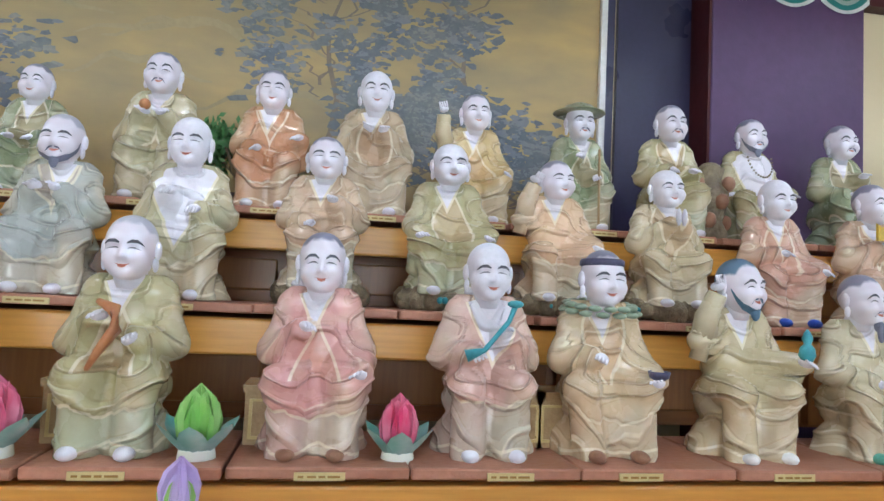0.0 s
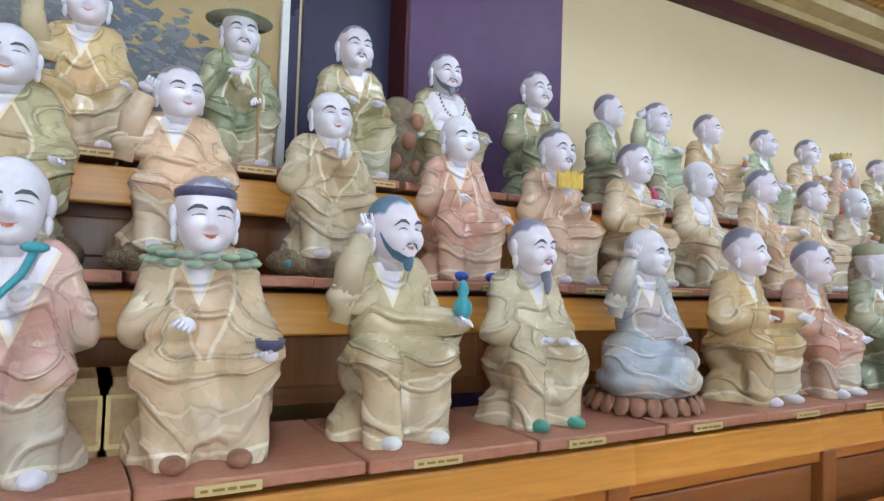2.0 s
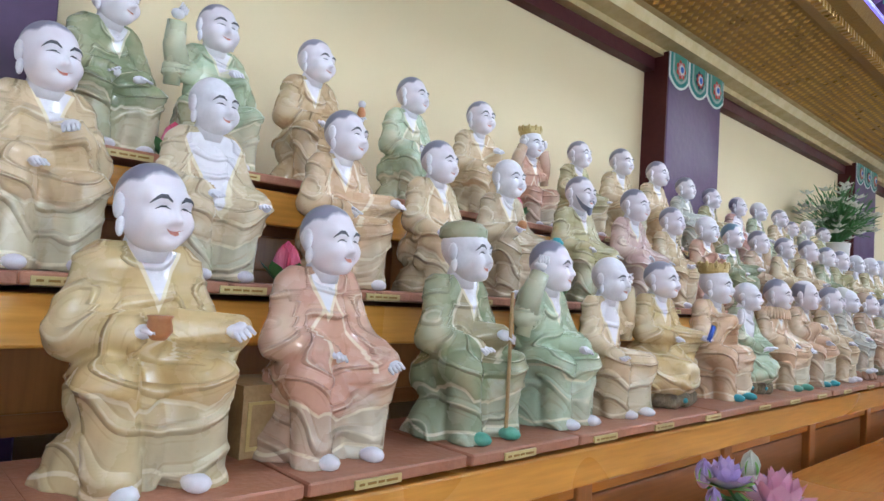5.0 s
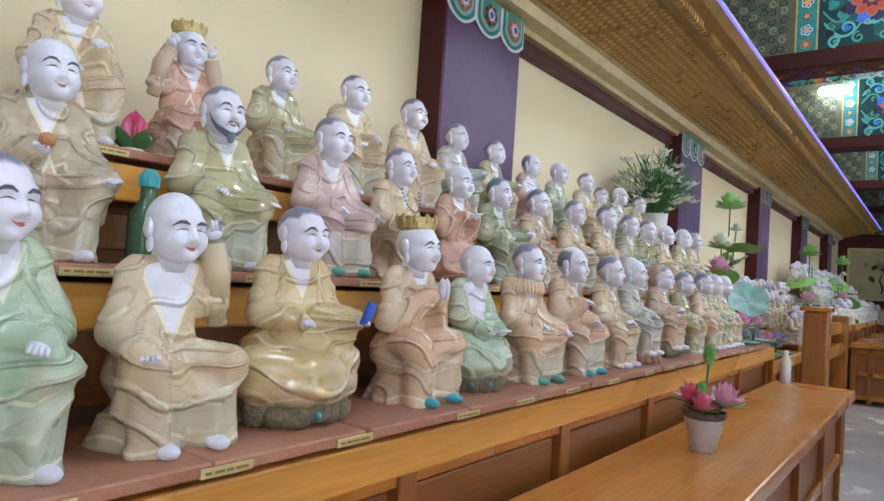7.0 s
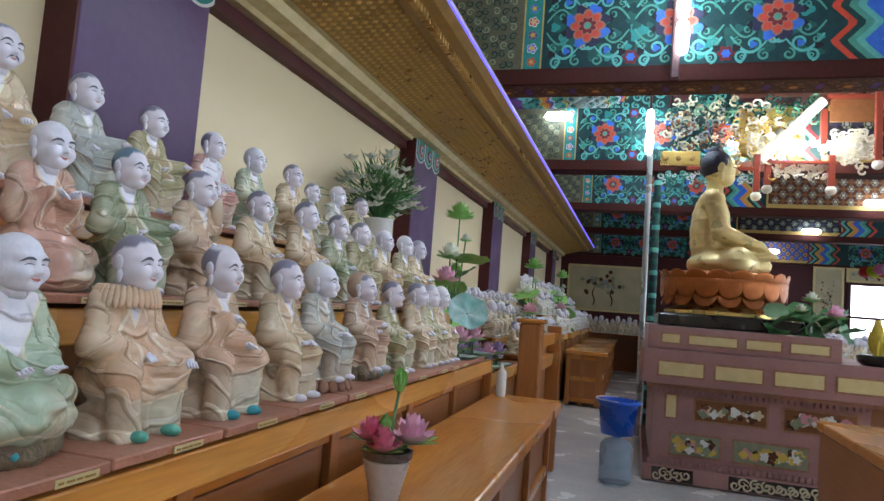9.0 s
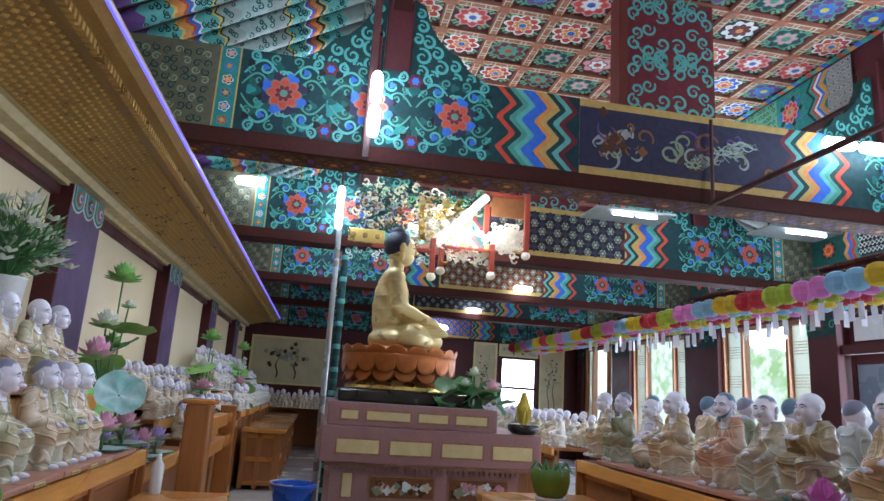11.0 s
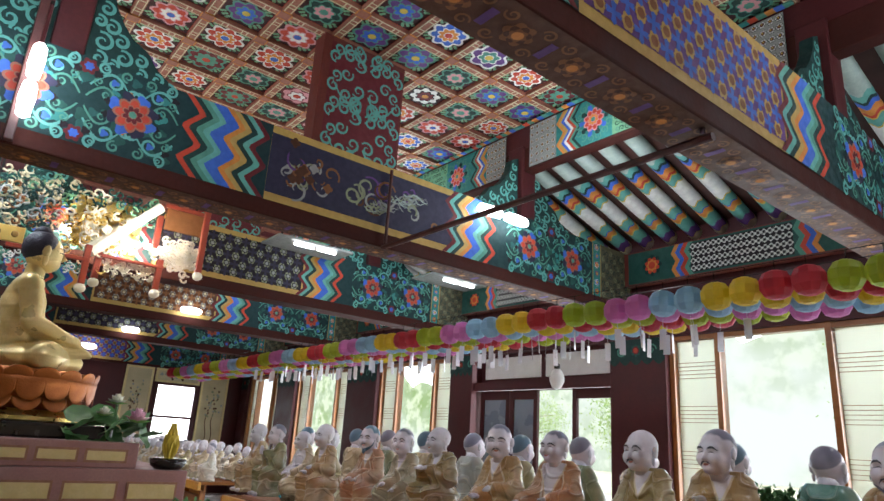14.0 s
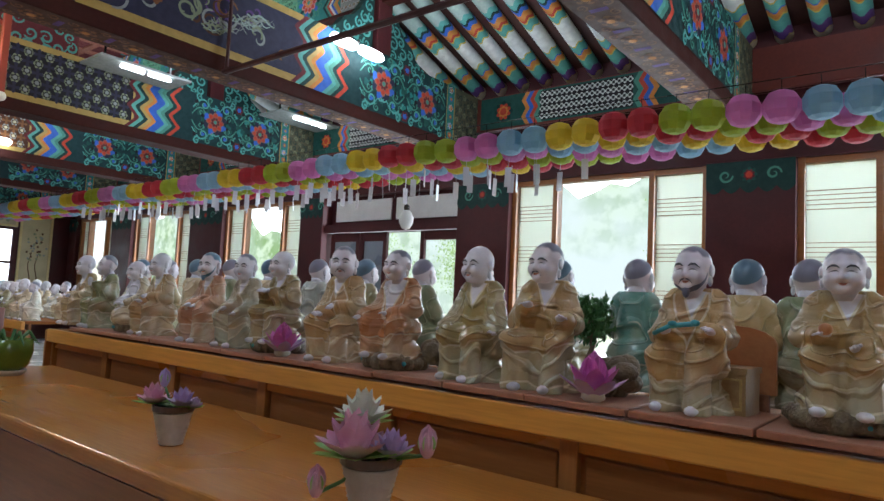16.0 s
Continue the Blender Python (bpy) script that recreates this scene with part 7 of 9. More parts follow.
def canopy():
    """Stepped hanging canopy over the gilded figure: red posts with white bud knobs, gold boards and bright carved clouds."""
    root = thing("altar_canopy", "Hanging altar canopy with red posts, white buds and gilded clouds", "canopy")
    x = 9.9
    white = surface("white_gilt", (0.84, 0.8, 0.68), (0.78, 0.7, 0.5), 12, 0.4, 0.0)
    red = surface("red_lacquer_post", (0.3, 0.05, 0.025), (0.24, 0.04, 0.02), 6, 0.45)
    rnd = random.Random(21)
    for y, za, zb, xx in ((-0.73, 2.68, 3.05, x), (-0.85, 2.78, 3.05, x + 0.15), (-1.365, 2.75, 3.05, x), (-1.74, 3.0, 3.75, x), (-1.34, 3.2, 3.68, x + 0.2)):
        part("post", boxed(xx - 0.03, xx + 0.03, y - 0.028, y + 0.028, za, zb), red, root, bevel=0.006)
        bm = bmesh.new()
        ball(bm, (xx, y, za - 0.035), (0.05, 0.05, 0.045), 0, 12, 8)
        petal_ring(bm, (xx, y, za - 0.06), 6, 0.06, 0.06, 0.5, 0.03, 0)
        part("bud_knob", bm, white, root, "white lotus-bud knob", smooth=True)
    for y0, y1, z0, z1, xx, mat in ((-0.22, 0.15, 2.94, 3.08, x, M_GOLD_B), (-0.75, -0.1, 2.89, 2.925, x - 0.035, red), (-1.4, -0.84, 2.96, 2.99, x - 0.035, red), (-1.8, -1.37, 3.4, 3.62, x + 0.1, DM[DN.index("umber")]), (-1.8, -1.34, 3.62, 3.66, x + 0.08, red)):
        part("board", boxed(xx, xx + 0.035, y0, y1, z0, z1), mat, root, bevel=0.004)
    for y in (-0.15, -0.02, 0.1):
        bm = bmesh.new()
        ball(bm, (x - 0.003, y, 3.01), (0.008, 0.03, 0.03), 0, 10, 6)
        part("boss", bm, M_GOLD_D, root, smooth=True)
    # sloping lit beams
    for k in range(4):
        bm = bmesh.new()
        tube(bm, [(x + 0.08 + 0.09 * k, -1.3 - 0.02 * k, 3.6 + 0.02 * k), (x + 0.05 + 0.06 * k, -0.76, 3.0 + 0.05 * k)], 0.05, 10)
        part("sloping_beam", bm, white, root)
    part("gold_screen", boxed(x + 0.3, x + 0.33, -1.2, -0.6, 3.1, 3.6), M_GOLD_B, root)

    def scrolls(name, n, spot, mats, label, r0=0.03, r1=0.06, w=0.011):
        bm = bmesh.new()
        for k in range(n):
            px, y, z = spot()
            r, a0, hand = rnd.uniform(r0, r1), rnd.uniform(0, 6), rnd.choice((-1, 1))
            tube(bm, [(px, y + r * (1 - q * 0.1) * math.cos(a0 + hand * q * 0.8), z + r * (1 - q * 0.1) * math.sin(a0 + hand * q * 0.8)) for q in range(8)], [w] * 7 + [w * 0.5], 5, rnd.randrange(len(mats)))
        tagged(part(name, bm, mats, root, label), kind="stuff")

    scrolls("cloud_carving", 130, lambda: (x + rnd.uniform(0, 0.12), -1.55 + rnd.gauss(0, 0.09), 3.14 + rnd.gauss(0, 0.07)), [white], "white carved cloud")
    scrolls("lace_valance", 90, lambda: (x + rnd.uniform(0, 0.04), rnd.uniform(-1.35, -0.9), rnd.uniform(2.84, 2.96)), [white], "white carved valance", 0.015, 0.035, 0.008)
    scrolls("cloud_carving", 110, lambda: (x + rnd.uniform(0.05, 0.3), -0.75 + rnd.gauss(0, 0.16), 3.25 + rnd.gauss(0, 0.12)), [white, M_GOLD_B], "white and gold carved cloud")
    scrolls("dragon_carving", 90, lambda: (x + rnd.uniform(0.0, 0.2), rnd.uniform(-0.45, 0.1), rnd.uniform(3.12, 3.5)), [DM[DN.index("grey")], DM[DN.index("cream")], DM[DN.index("dark")], DM[DN.index("umber")]], "carved dragon coils")
    scrolls("roof_carving", 160, lambda: (x + rnd.uniform(0.1, 0.5), rnd.uniform(-1.35, 0.1), rnd.uniform(3.48, 3.66)), [DM[DN.index("leaf")], DM[DN.index("dark")], DM[DN.index("cream")], DM[DN.index("bg")]], "green carved leaves")
    scrolls("scroll_frieze", 60, lambda: (x - 0.01, rnd.uniform(-0.72, 0.14), rnd.uniform(2.76, 2.87)), [DM[DN.index("light")], DM[DN.index("white")], DM[DN.index("scroll")]], "pale green and white scroll frieze", 0.02, 0.04, 0.008)
    for k in range(4):
        part("strip_lamp", boxed(x + 0.42, x + 0.46, -1.5 + 0.26 * k, -1.3 + 0.26 * k, 3.25, 3.29), M_STRIP, root, "lit strip lamp")
    for y in (-1.74, 0.05):
        part("hanger", boxed(x + 0.4, x + 0.42, y - 0.01, y + 0.01, 3.6, 4.73), M_BLACK, root)
    # hung behind the gilded figure, a little larger than drawn
    base = Vector((3.32, 0.275, 1.53))
    root.matrix_world = Matrix.Translation(base) @ Matrix.Diagonal((1.13, 1.13, 1.13, 1)) @ Matrix.Translation(-base)


M_STRIP = glow("warm_white_strip", (1.0, 0.94, 0.8), 40)

# ---- lanterns ----
LANTERN_COLOURS = {"yellow": (0.72, 0.55, 0.03), "red": (0.55, 0.04, 0.06), "green": (0.42, 0.5, 0.03), "pink": (0.68, 0.24, 0.52), "blue": (0.34, 0.55, 0.68)}


def lantern_meshes():
    out = {}
    for n, c in LANTERN_COLOURS.items():
        m, nt, b = shader("lantern_paper_" + n)
        f = noise_fac(nt, 9.0)
        nt.links.new(mixed(nt, f, c, tuple(v * 0.85 for v in c)), b.inputs["Base Color"])
        b.inputs["Roughness"].default_value = 0.6
        b.inputs["Subsurface Weight"].default_value = 0.0
        b.inputs["Transmission Weight"].default_value = 0.0
        tr = nt.nodes.new("ShaderNodeBsdfTranslucent")
        tr.inputs[0].default_value = rgb(c)
        mx = nt.nodes.new("ShaderNodeMixShader")
        mx.inputs[0].default_value = 0.45
        out_n = nt.nodes["Material Output"]
        nt.links.new(b.outputs[0], mx.inputs[1])
        nt.links.new(tr.outputs[0], mx.inputs[2])
        nt.links.new(mx.outputs[0], out_n.inputs[0])
        out[n] = m
    return out


LM = lantern_meshes()
M_CLEAR, _nt, _b = shader("clear_plastic_tag")
_b.inputs["Base Color"].default_value = (0.8, 0.8, 0.85, 1)
_b.inputs["Roughness"].default_value = 0.15
_b.inputs["Transmission Weight"].default_value = 0.25


LANTERN_Z = 2.55


def make_lantern(colour):
    root = thing("paper_lantern", colour.capitalize() + " faceted paper lantern hanging from a line", "lantern", group="rows of paper lanterns")
    bm = bmesh.new()
    n = 10
    lathe(bm, [(0.035, -0.092), (0.073, -0.075), (0.099, -0.03), (0.099, 0.03), (0.073, 0.075), (0.035, 0.092)], n)
    part("shade", bm, LM[colour], root)
    bm = bmesh.new()
    tube(bm, [(0, 0, 0.093), (0, 0, 0.16)], 0.003, 5)
    part("hanging_wire", bm, M_BLACK, root)
    return root


def make_tag():
    bm = bmesh.new()
    box(bm, -0.024, 0.024, -0.001, 0.001, -0.3, -0.155)
    tube(bm, [(0, 0, -0.165), (0, 0, -0.085)], 0.0015, 4)
    me = bpy.data.meshes.new("name_tag")
    bm.to_mesh(me)
    bm.free()
    me.materials.append(M_CLEAR)
    return me


def lanterns():
    order = ("blue", "pink", "green", "red", "yellow")
    proto = {c: make_lantern(c) for c in order}
    tag = make_tag()
    used = set()
    rnd = random.Random(12)
    for row in range(3):
        y = -3.8 - row * 0.21
        for k in range(78):
            x = 1.75 + k * 0.2 + (0.1 if row % 2 else 0)
            c = order[(k // 2 + row) % 5]
            z = LANTERN_Z + rnd.uniform(-0.005, 0.005) + 0.008 * math.sin(k * 0.5)
            m = pose(x, y + rnd.uniform(-0.01, 0.01), z, rnd.uniform(-4, 4), rnd.uniform(-4, 4), rnd.uniform(0, 36))
            if c in used:
                o = copy_thing(proto[c], m)
                for child in o.children:
                    if child.name.startswith("name_tag"):
                        bpy.data.objects.remove(child)
            else:
                o = proto[c]
                o.matrix_world = m
                used.add(c)
            tagged_now = 5.4 < x < 13 and row < 4 and k % 5 != 4
            if tagged_now and o is not proto[c]:
                t = new("name_tag", tag)
                t.parent = o
                t.rotation_euler = (0, 0, rnd.uniform(0, 3))
                t.location.z = rnd.uniform(-0.04, 0.02)
    far = bmesh.new()
    for row in (3,):
        for k in range(78):
            n0 = len(far.verts)
            lathe(far, [(0.035, -0.092), (0.073, -0.075), (0.099, -0.03), (0.099, 0.03), (0.073, 0.075), (0.035, 0.092)], 10, (k // 2 + row) % 5)
            far.verts.ensure_lookup_table()
            bmesh.ops.translate(far, verts=far.verts[n0:], vec=(1.75 + k * 0.2 + 0.1 * (row % 2), -3.8 - row * 0.21, LANTERN_Z + rnd.uniform(-0.01, 0.01)))
    ob = finish("lantern_rows", far, [LM[c] for c in order])
    tagged(ob, "Further row of coloured paper lanterns on wires", "lantern", kind="stuff")
    wires = thing("lantern_wires", "Thin dark wires carrying the paper lanterns", "wire")
    for row in range(4):
        y = -3.8 - row * 0.21
        bm = bmesh.new()
        tube(bm, [(BACK_X, y, LANTERN_Z + 0.16), (17.5, y, LANTERN_Z + 0.16)], 0.003, 5)
        part("wire", bm, M_BLACK, wires)


lanterns()


# ---- lamps ----
M_LED = glow("led_white", (0.93, 0.97, 1.0), 9)
def led_pair(x, y, z, horizontal=False, bulbs=(-1, 1)):
    root = thing("led_lamp", "Lit white LED bulbs in a fitting on the crossbeam", "lamp", group="hall lamps")
    if horizontal:
        for s in bulbs:
            bm = bmesh.new()
            lathe(bm, [(0.012, -0.17), (0.048, -0.14), (0.058, 0.0), (0.05, 0.13), (0.025, 0.17)], 14)
            bmesh.ops.rotate(bm, verts=bm.verts, cent=(0, 0, 0), matrix=Matrix.Rotation(math.pi / 2, 3, "X"))
            bmesh.ops.translate(bm, verts=bm.verts, vec=(x, y + s * 0.19, z))
            part("bulb", bm, M_LED, root, smooth=True)
        part("bracket", boxed(x - 0.015, x + 0.3, y - 0.014, y + 0.014, z + 0.05, z + 0.075), M_BLACK, root)
    else:
        bm = bmesh.new()
        lathe(bm, [(0.015, z - 0.14), (0.04, z - 0.12), (0.048, z), (0.042, z + 0.1), (0.02, z + 0.13)], 14, 0, (x, y))
        part("bulb", bm, M_LED, root, smooth=True)
        bm = bmesh.new()
        lathe(bm, [(0.015, z - 0.42), (0.04, z - 0.4), (0.05, z - 0.28), (0.042, z - 0.18), (0.02, z - 0.15)], 14, 0, (x, y))
        part("bulb", bm, M_LED, root, smooth=True)
        bm = bmesh.new()
        tube(bm, [(x, y, z + 0.13), (x + 0.02, y, z + 0.5)], 0.014, 8)
        part("stem", bm, M_MAROON, root)
        part("bracket", boxed(x - 0.01, x + 0.32, y - 0.012, y + 0.012, z + 0.45, z + 0.47), M_BLACK, root)
    return root


led_pair(8.12, 0.09, 3.78)
led_pair(11.3, 0.26, 3.8)
led_pair(11.3, 1.38, 3.86, True, (0,))
led_pair(8.1, -4.24, 3.86, True)
led_pair(14.6, -3.18, 3.42, True, (0,))
led_pair(17.9, -3.04, 3.39, True, (0,))
led_pair(20.05, -2.7, 3.17, True, (0,))


def panel_lamp(x, y, z):
    root = thing("panel_lamp", "Lit tube lamp on a white ceiling panel", "lamp", group="hall lamps")
    part("panel", boxed(x - 0.05, x + 0.5, y - 0.55, y + 0.55, z + 0.06, z + 0.09), DM[DN.index("grey")], root, bevel=0.006)
    for s in (-1, 1):
        bm = bmesh.new()
        tube(bm, [(x, y + s * 0.03, z + 0.02), (x, y + s * 0.3, z + 0.02)], 0.02, 10)
        part("tube", bm, M_LED, root)
    for s in (-1, 1):
        part("hanger", boxed(x + 0.2, x + 0.22, y + s * 0.4 - 0.01, y + s * 0.4 + 0.01, z + 0.091, 4.4), M_BLACK, root)


panel_lamp(10.9, -3.5, 3.85)
panel_lamp(10.9, -6.0, 3.88)


# ---- water bottle and bucket ----
M_BLUEP = surface("blue_plastic", (0.01, 0.08, 0.5), (0.015, 0.11, 0.6), 6, 0.3, bump_s=0.03)
M_PET, _nt, _b = shader("blue_clear_bottle")
_b.inputs["Base Color"].default_value = (0.55, 0.68, 0.8, 1)
_b.inputs["Roughness"].default_value = 0.12
_b.inputs["Transmission Weight"].default_value = 0.75
_b.inputs["IOR"].default_value = 1.2


def bottle_and_bucket():
    bx, by = 9.0, 0.42
    b = thing("water_bottle", "Large clear blue water bottle standing on the floor", "bottle", pose(bx, by, 0))
    bm = bmesh.new()
    lathe(bm, [(0.12, 0.0), (0.135, 0.015), (0.137, 0.11), (0.128, 0.12), (0.137, 0.13), (0.137, 0.22), (0.128, 0.23), (0.137, 0.24), (0.135, 0.3), (0.1, 0.345), (0.04, 0.365), (0.035, 0.375)], 28)
    part("body", bm, M_PET, b, smooth=True)
    bm = bmesh.new()
    lathe(bm, [(0.04, 0.372), (0.042, 0.39), (0.03, 0.395)], 16)
    part("cap", bm, M_BLUEP, b, "blue cap")
    k = thing("blue_bucket", "Blue plastic tub set on top of the water bottle", "bucket", pose(bx, by, 0.396))
    bm = bmesh.new()
    lathe(bm, [(0.005, 0.0), (0.135, 0.001), (0.165, 0.255), (0.185, 0.262), (0.185, 0.285), (0.16, 0.285), (0.15, 0.2), (0.12, 0.02), (0.005, 0.015)], 28)
    part("tub", bm, M_BLUEP, k, smooth=True)
    bm = bmesh.new()
    tube(bm, [(0.187 * math.cos(t * math.pi / 12), 0.187 * math.sin(t * math.pi / 12), 0.289) for t in range(13)], 0.005, 6)
    part("handle", bm, M_WHITE, k)


bottle_and_bucket()


# ---- flowers ----
def petal_ring(bm, c, n, r, h, tilt, wid, mi, start=0.0, tip=0.0):
    """Pointed cupped petals round a centre."""
    for k in range(n):
        a = start + k * math.tau / n
        ca, sa = math.cos(a), math.sin(a)
        rows = []
        for i in range(5):
            t = i / 4
            d = 0.12 * r + r * t * math.sin(tilt) + tip * t * t
            z = h * t * math.cos(tilt) + h * 0.15 * t * t
            w = wid * math.sin(math.pi * min(0.98, 0.12 + 0.85 * t)) ** 0.8 * (1 if t < 0.99 else 0.08)
            rows.append([bm.verts.new((c[0] + ca * d2 - sa * s * w, c[1] + sa * d2 + ca * s * w, c[2] + z + (0 if s == 0 else 0.25 * w))) for s, d2 in ((-1, d), (0, d + 0.15 * w), (1, d))])
        for i in range(4):
            for j in range(2):
                bm.faces.new((rows[i][j], rows[i][j + 1], rows[i + 1][j + 1], rows[i + 1][j])).material_index = mi


canopy()
# added point light without a fitting, brightens the canopy carvings
lamp("canopy_fill_light", "POINT", pose(10.5, -1.33, 3.53), 14, 0.06, colour=(1.0, 0.95, 0.87))


def petal_mat(name, c1, c2):
    m, nt, b = shader(name)
    g = noise_fac(nt, 14.0, 0.3, 0.7)
    nt.links.new(mixed(nt, g, c1, c2), b.inputs["Base Color"])
    b.inputs["Roughness"].default_value = 0.5
    return m


P_PINK = petal_mat("pink_petal", (0.76, 0.32, 0.5), (0.82, 0.54, 0.64))
P_LILAC = petal_mat("lilac_petal", (0.5, 0.36, 0.68), (0.62, 0.5, 0.76))
P_WHITE = petal_mat("white_petal", (0.74, 0.76, 0.62), (0.8, 0.8, 0.74))
P_MAGENTA = petal_mat("magenta_petal", (0.68, 0.05, 0.16), (0.76, 0.3, 0.4))
P_GREEN = petal_mat("green_leaf", (0.05, 0.16, 0.05), (0.09, 0.24, 0.07))
P_LIME = petal_mat("lime_petal", (0.22, 0.52, 0.1), (0.4, 0.62, 0.2))
P_YELLOW = petal_mat("yellow_petal", (0.7, 0.55, 0.06), (0.6, 0.45, 0.04))
P_TEALG = petal_mat("pale_teal_leaf", (0.14, 0.4, 0.33), (0.5, 0.6, 0.58))
P_FUCHSIA = petal_mat("fuchsia_petal", (0.62, 0.1, 0.45), (0.7, 0.25, 0.58))
PM = [P_PINK, P_LILAC, P_WHITE, P_MAGENTA, P_GREEN, P_LIME, P_YELLOW, P_TEALG, P_FUCHSIA]


def lotus_bloom(parent, c, r, mi, name="bloom", label="", green=True):
    bm = bmesh.new()
    if green:
        petal_ring(bm, c, 6, r * 1.05, r * 0.5, 1.25, r * 0.28, 5, 0.3)
    petal_ring(bm, c, 8, r, r * 0.75, 1.0, r * 0.3, mi, 0.0)
    petal_ring(bm, c, 8, r * 0.85, r * 0.95, 0.65, r * 0.28, mi, 0.4)
    petal_ring(bm, c, 6, r * 0.6, r * 1.05, 0.35, r * 0.25, mi, 0.1)
    ball(bm, (c[0], c[1], c[2] + r * 0.25), r * 0.18, 6, 8, 6)
    return part(name, bm, PM, parent, label, smooth=True)


def bud(parent, c, r, mi, stem_from=None):
    bm = bmesh.new()
    petal_ring(bm, c, 5, r * 0.75, r * 2.0, 0.22, r * 0.75, mi, 0.0, -r * 0.35)
    petal_ring(bm, c, 5, r * 0.8, r * 1.5, 0.25, r * 0.75, 5, 0.6, -r * 0.25)
    ball(bm, (c[0], c[1], c[2] + r * 0.7), (r * 0.62, r * 0.62, r * 1.0), mi, 10, 7)
    if stem_from:
        tube(bm, [stem_from, ((c[0] + stem_from[0]) / 2, (c[1] + stem_from[1]) / 2, (c[2] * 0.6 + stem_from[2] * 0.4)), c], 0.004, 6, 4)
    return part("bud", bm, PM, parent, smooth=True)


M_POT = surface("grey_white_glaze", (0.62, 0.59, 0.55), (0.46, 0.43, 0.4), 7, 0.3)
M_POT_D = surface("dark_rim_glaze", (0.1, 0.075, 0.07), (0.16, 0.12, 0.11), 9, 0.3)


def flower_pot(x, y, z, blooms, label, dark=False, size=1.0):
    root = thing("flower_pot", label, "flower pot", pose(x, y, z) @ Matrix.Diagonal((size, size, size, 1)), group="pots of artificial lotus")
    bm = bmesh.new()
    prof = [(0.036, 0.0)]
    for k in range(9):
        t = k / 8
        r = 0.036 + 0.022 * t
        prof += [(r + 0.0015, 0.004 + 0.09 * t), (r, 0.009 + 0.09 * t)]
    lathe(bm, prof, 22)
    vessel = part("pot", bm, M_POT_D if dark else M_POT, root, smooth=True)
    bm = bmesh.new()
    lathe(bm, [(0.0585, 0.1), (0.064, 0.105), (0.065, 0.122), (0.058, 0.122), (0.052, 0.1)], 22)
    part("rim", bm, M_POT_D, vessel, "dark glazed rim")
    for kind, dx, dy, dz, r, mi in blooms:
        if kind == "bloom":
            lotus_bloom(root, (dx, dy, dz), r, mi)
            bm = bmesh.new()
            tube(bm, [(dx * 0.2, dy * 0.2, 0.1), (dx * 0.7, dy * 0.7, dz * 0.7 + 0.03), (dx, dy, dz + 0.01)], 0.004, 6, 4)
            part("stem", bm, PM, root)
        elif kind == "bud":
            bud(root, (dx, dy, dz), r, mi, (dx * 0.1, dy * 0.1, 0.1))
        else:
            bm = bmesh.new()
            petal_ring(bm, (dx, dy, dz), 7, r, r * 0.5, 1.2, r * 0.3, 4)
            part("leaf", bm, PM, root, smooth=True)
    return root


flower_pot(4.95, 0.99, 0.83, (("bloom", 0.05, -0.045, 0.13, 0.07, 0), ("bloom", -0.035, 0.0, 0.12, 0.055, 3), ("bloom", -0.02, 0.04, 0.14, 0.055, 3), ("bud", 0.0, 0.01, 0.16, 0.022, 5), ("bud", 0.14, 0.03, 0.25, 0.028, 5), ("leaf", 0, 0, 0.11, 0.05, 4)), "Ribbed white pot of pink artificial lotus on the table", False, 1.15)
flower_pot(3.107, 0.956, 0.83, (("bloom", 0.0, -0.05, 0.115, 0.085, 0), ("bloom", 0.07, -0.02, 0.12, 0.06, 1), ("bloom", -0.03, 0.05, 0.15, 0.06, 1), ("bud", 0.1, 0.05, 0.15, 0.03, 2), ("bud", -0.05, 0.09, 0.15, 0.026, 1), ("bud", -0.11, 0.04, 0.12, 0.022, 1), ("leaf", 0, 0, 0.11, 0.07, 4)), "Dark pot of pink and lilac artificial lotus on the table", True)
flower_pot(5.5, -1.05, 0.83, (("bloom", 0.05, 0.04, 0.12, 0.06, 0), ("bud", 0.03, 0.02, 0.18, 0.024, 1), ("bloom", -0.05, 0.0, 0.12, 0.055, 1), ("bloom", -0.085, -0.02, 0.12, 0.03, 1), ("leaf", 0, 0, 0.11, 0.05, 4)), "Pale ribbed pot of pink and lilac lotus on the table", False, 1.08)
flower_pot(4.53, -1.02, 0.83, (("bloom", 0.0, 0.05, 0.12, 0.085, 0), ("bloom", 0.04, -0.01, 0.175, 0.065, 2), ("bloom", -0.055, 0.0, 0.125, 0.05, 1), ("bud", -0.13, -0.02, 0.14, 0.026, 0), ("bud", 0.05, 0.1, 0.05, 0.026, 0), ("leaf", 0, 0, 0.12, 0.06, 4)), "Grey ribbed pot of large pink and white artificial lotus", False, 1.2)


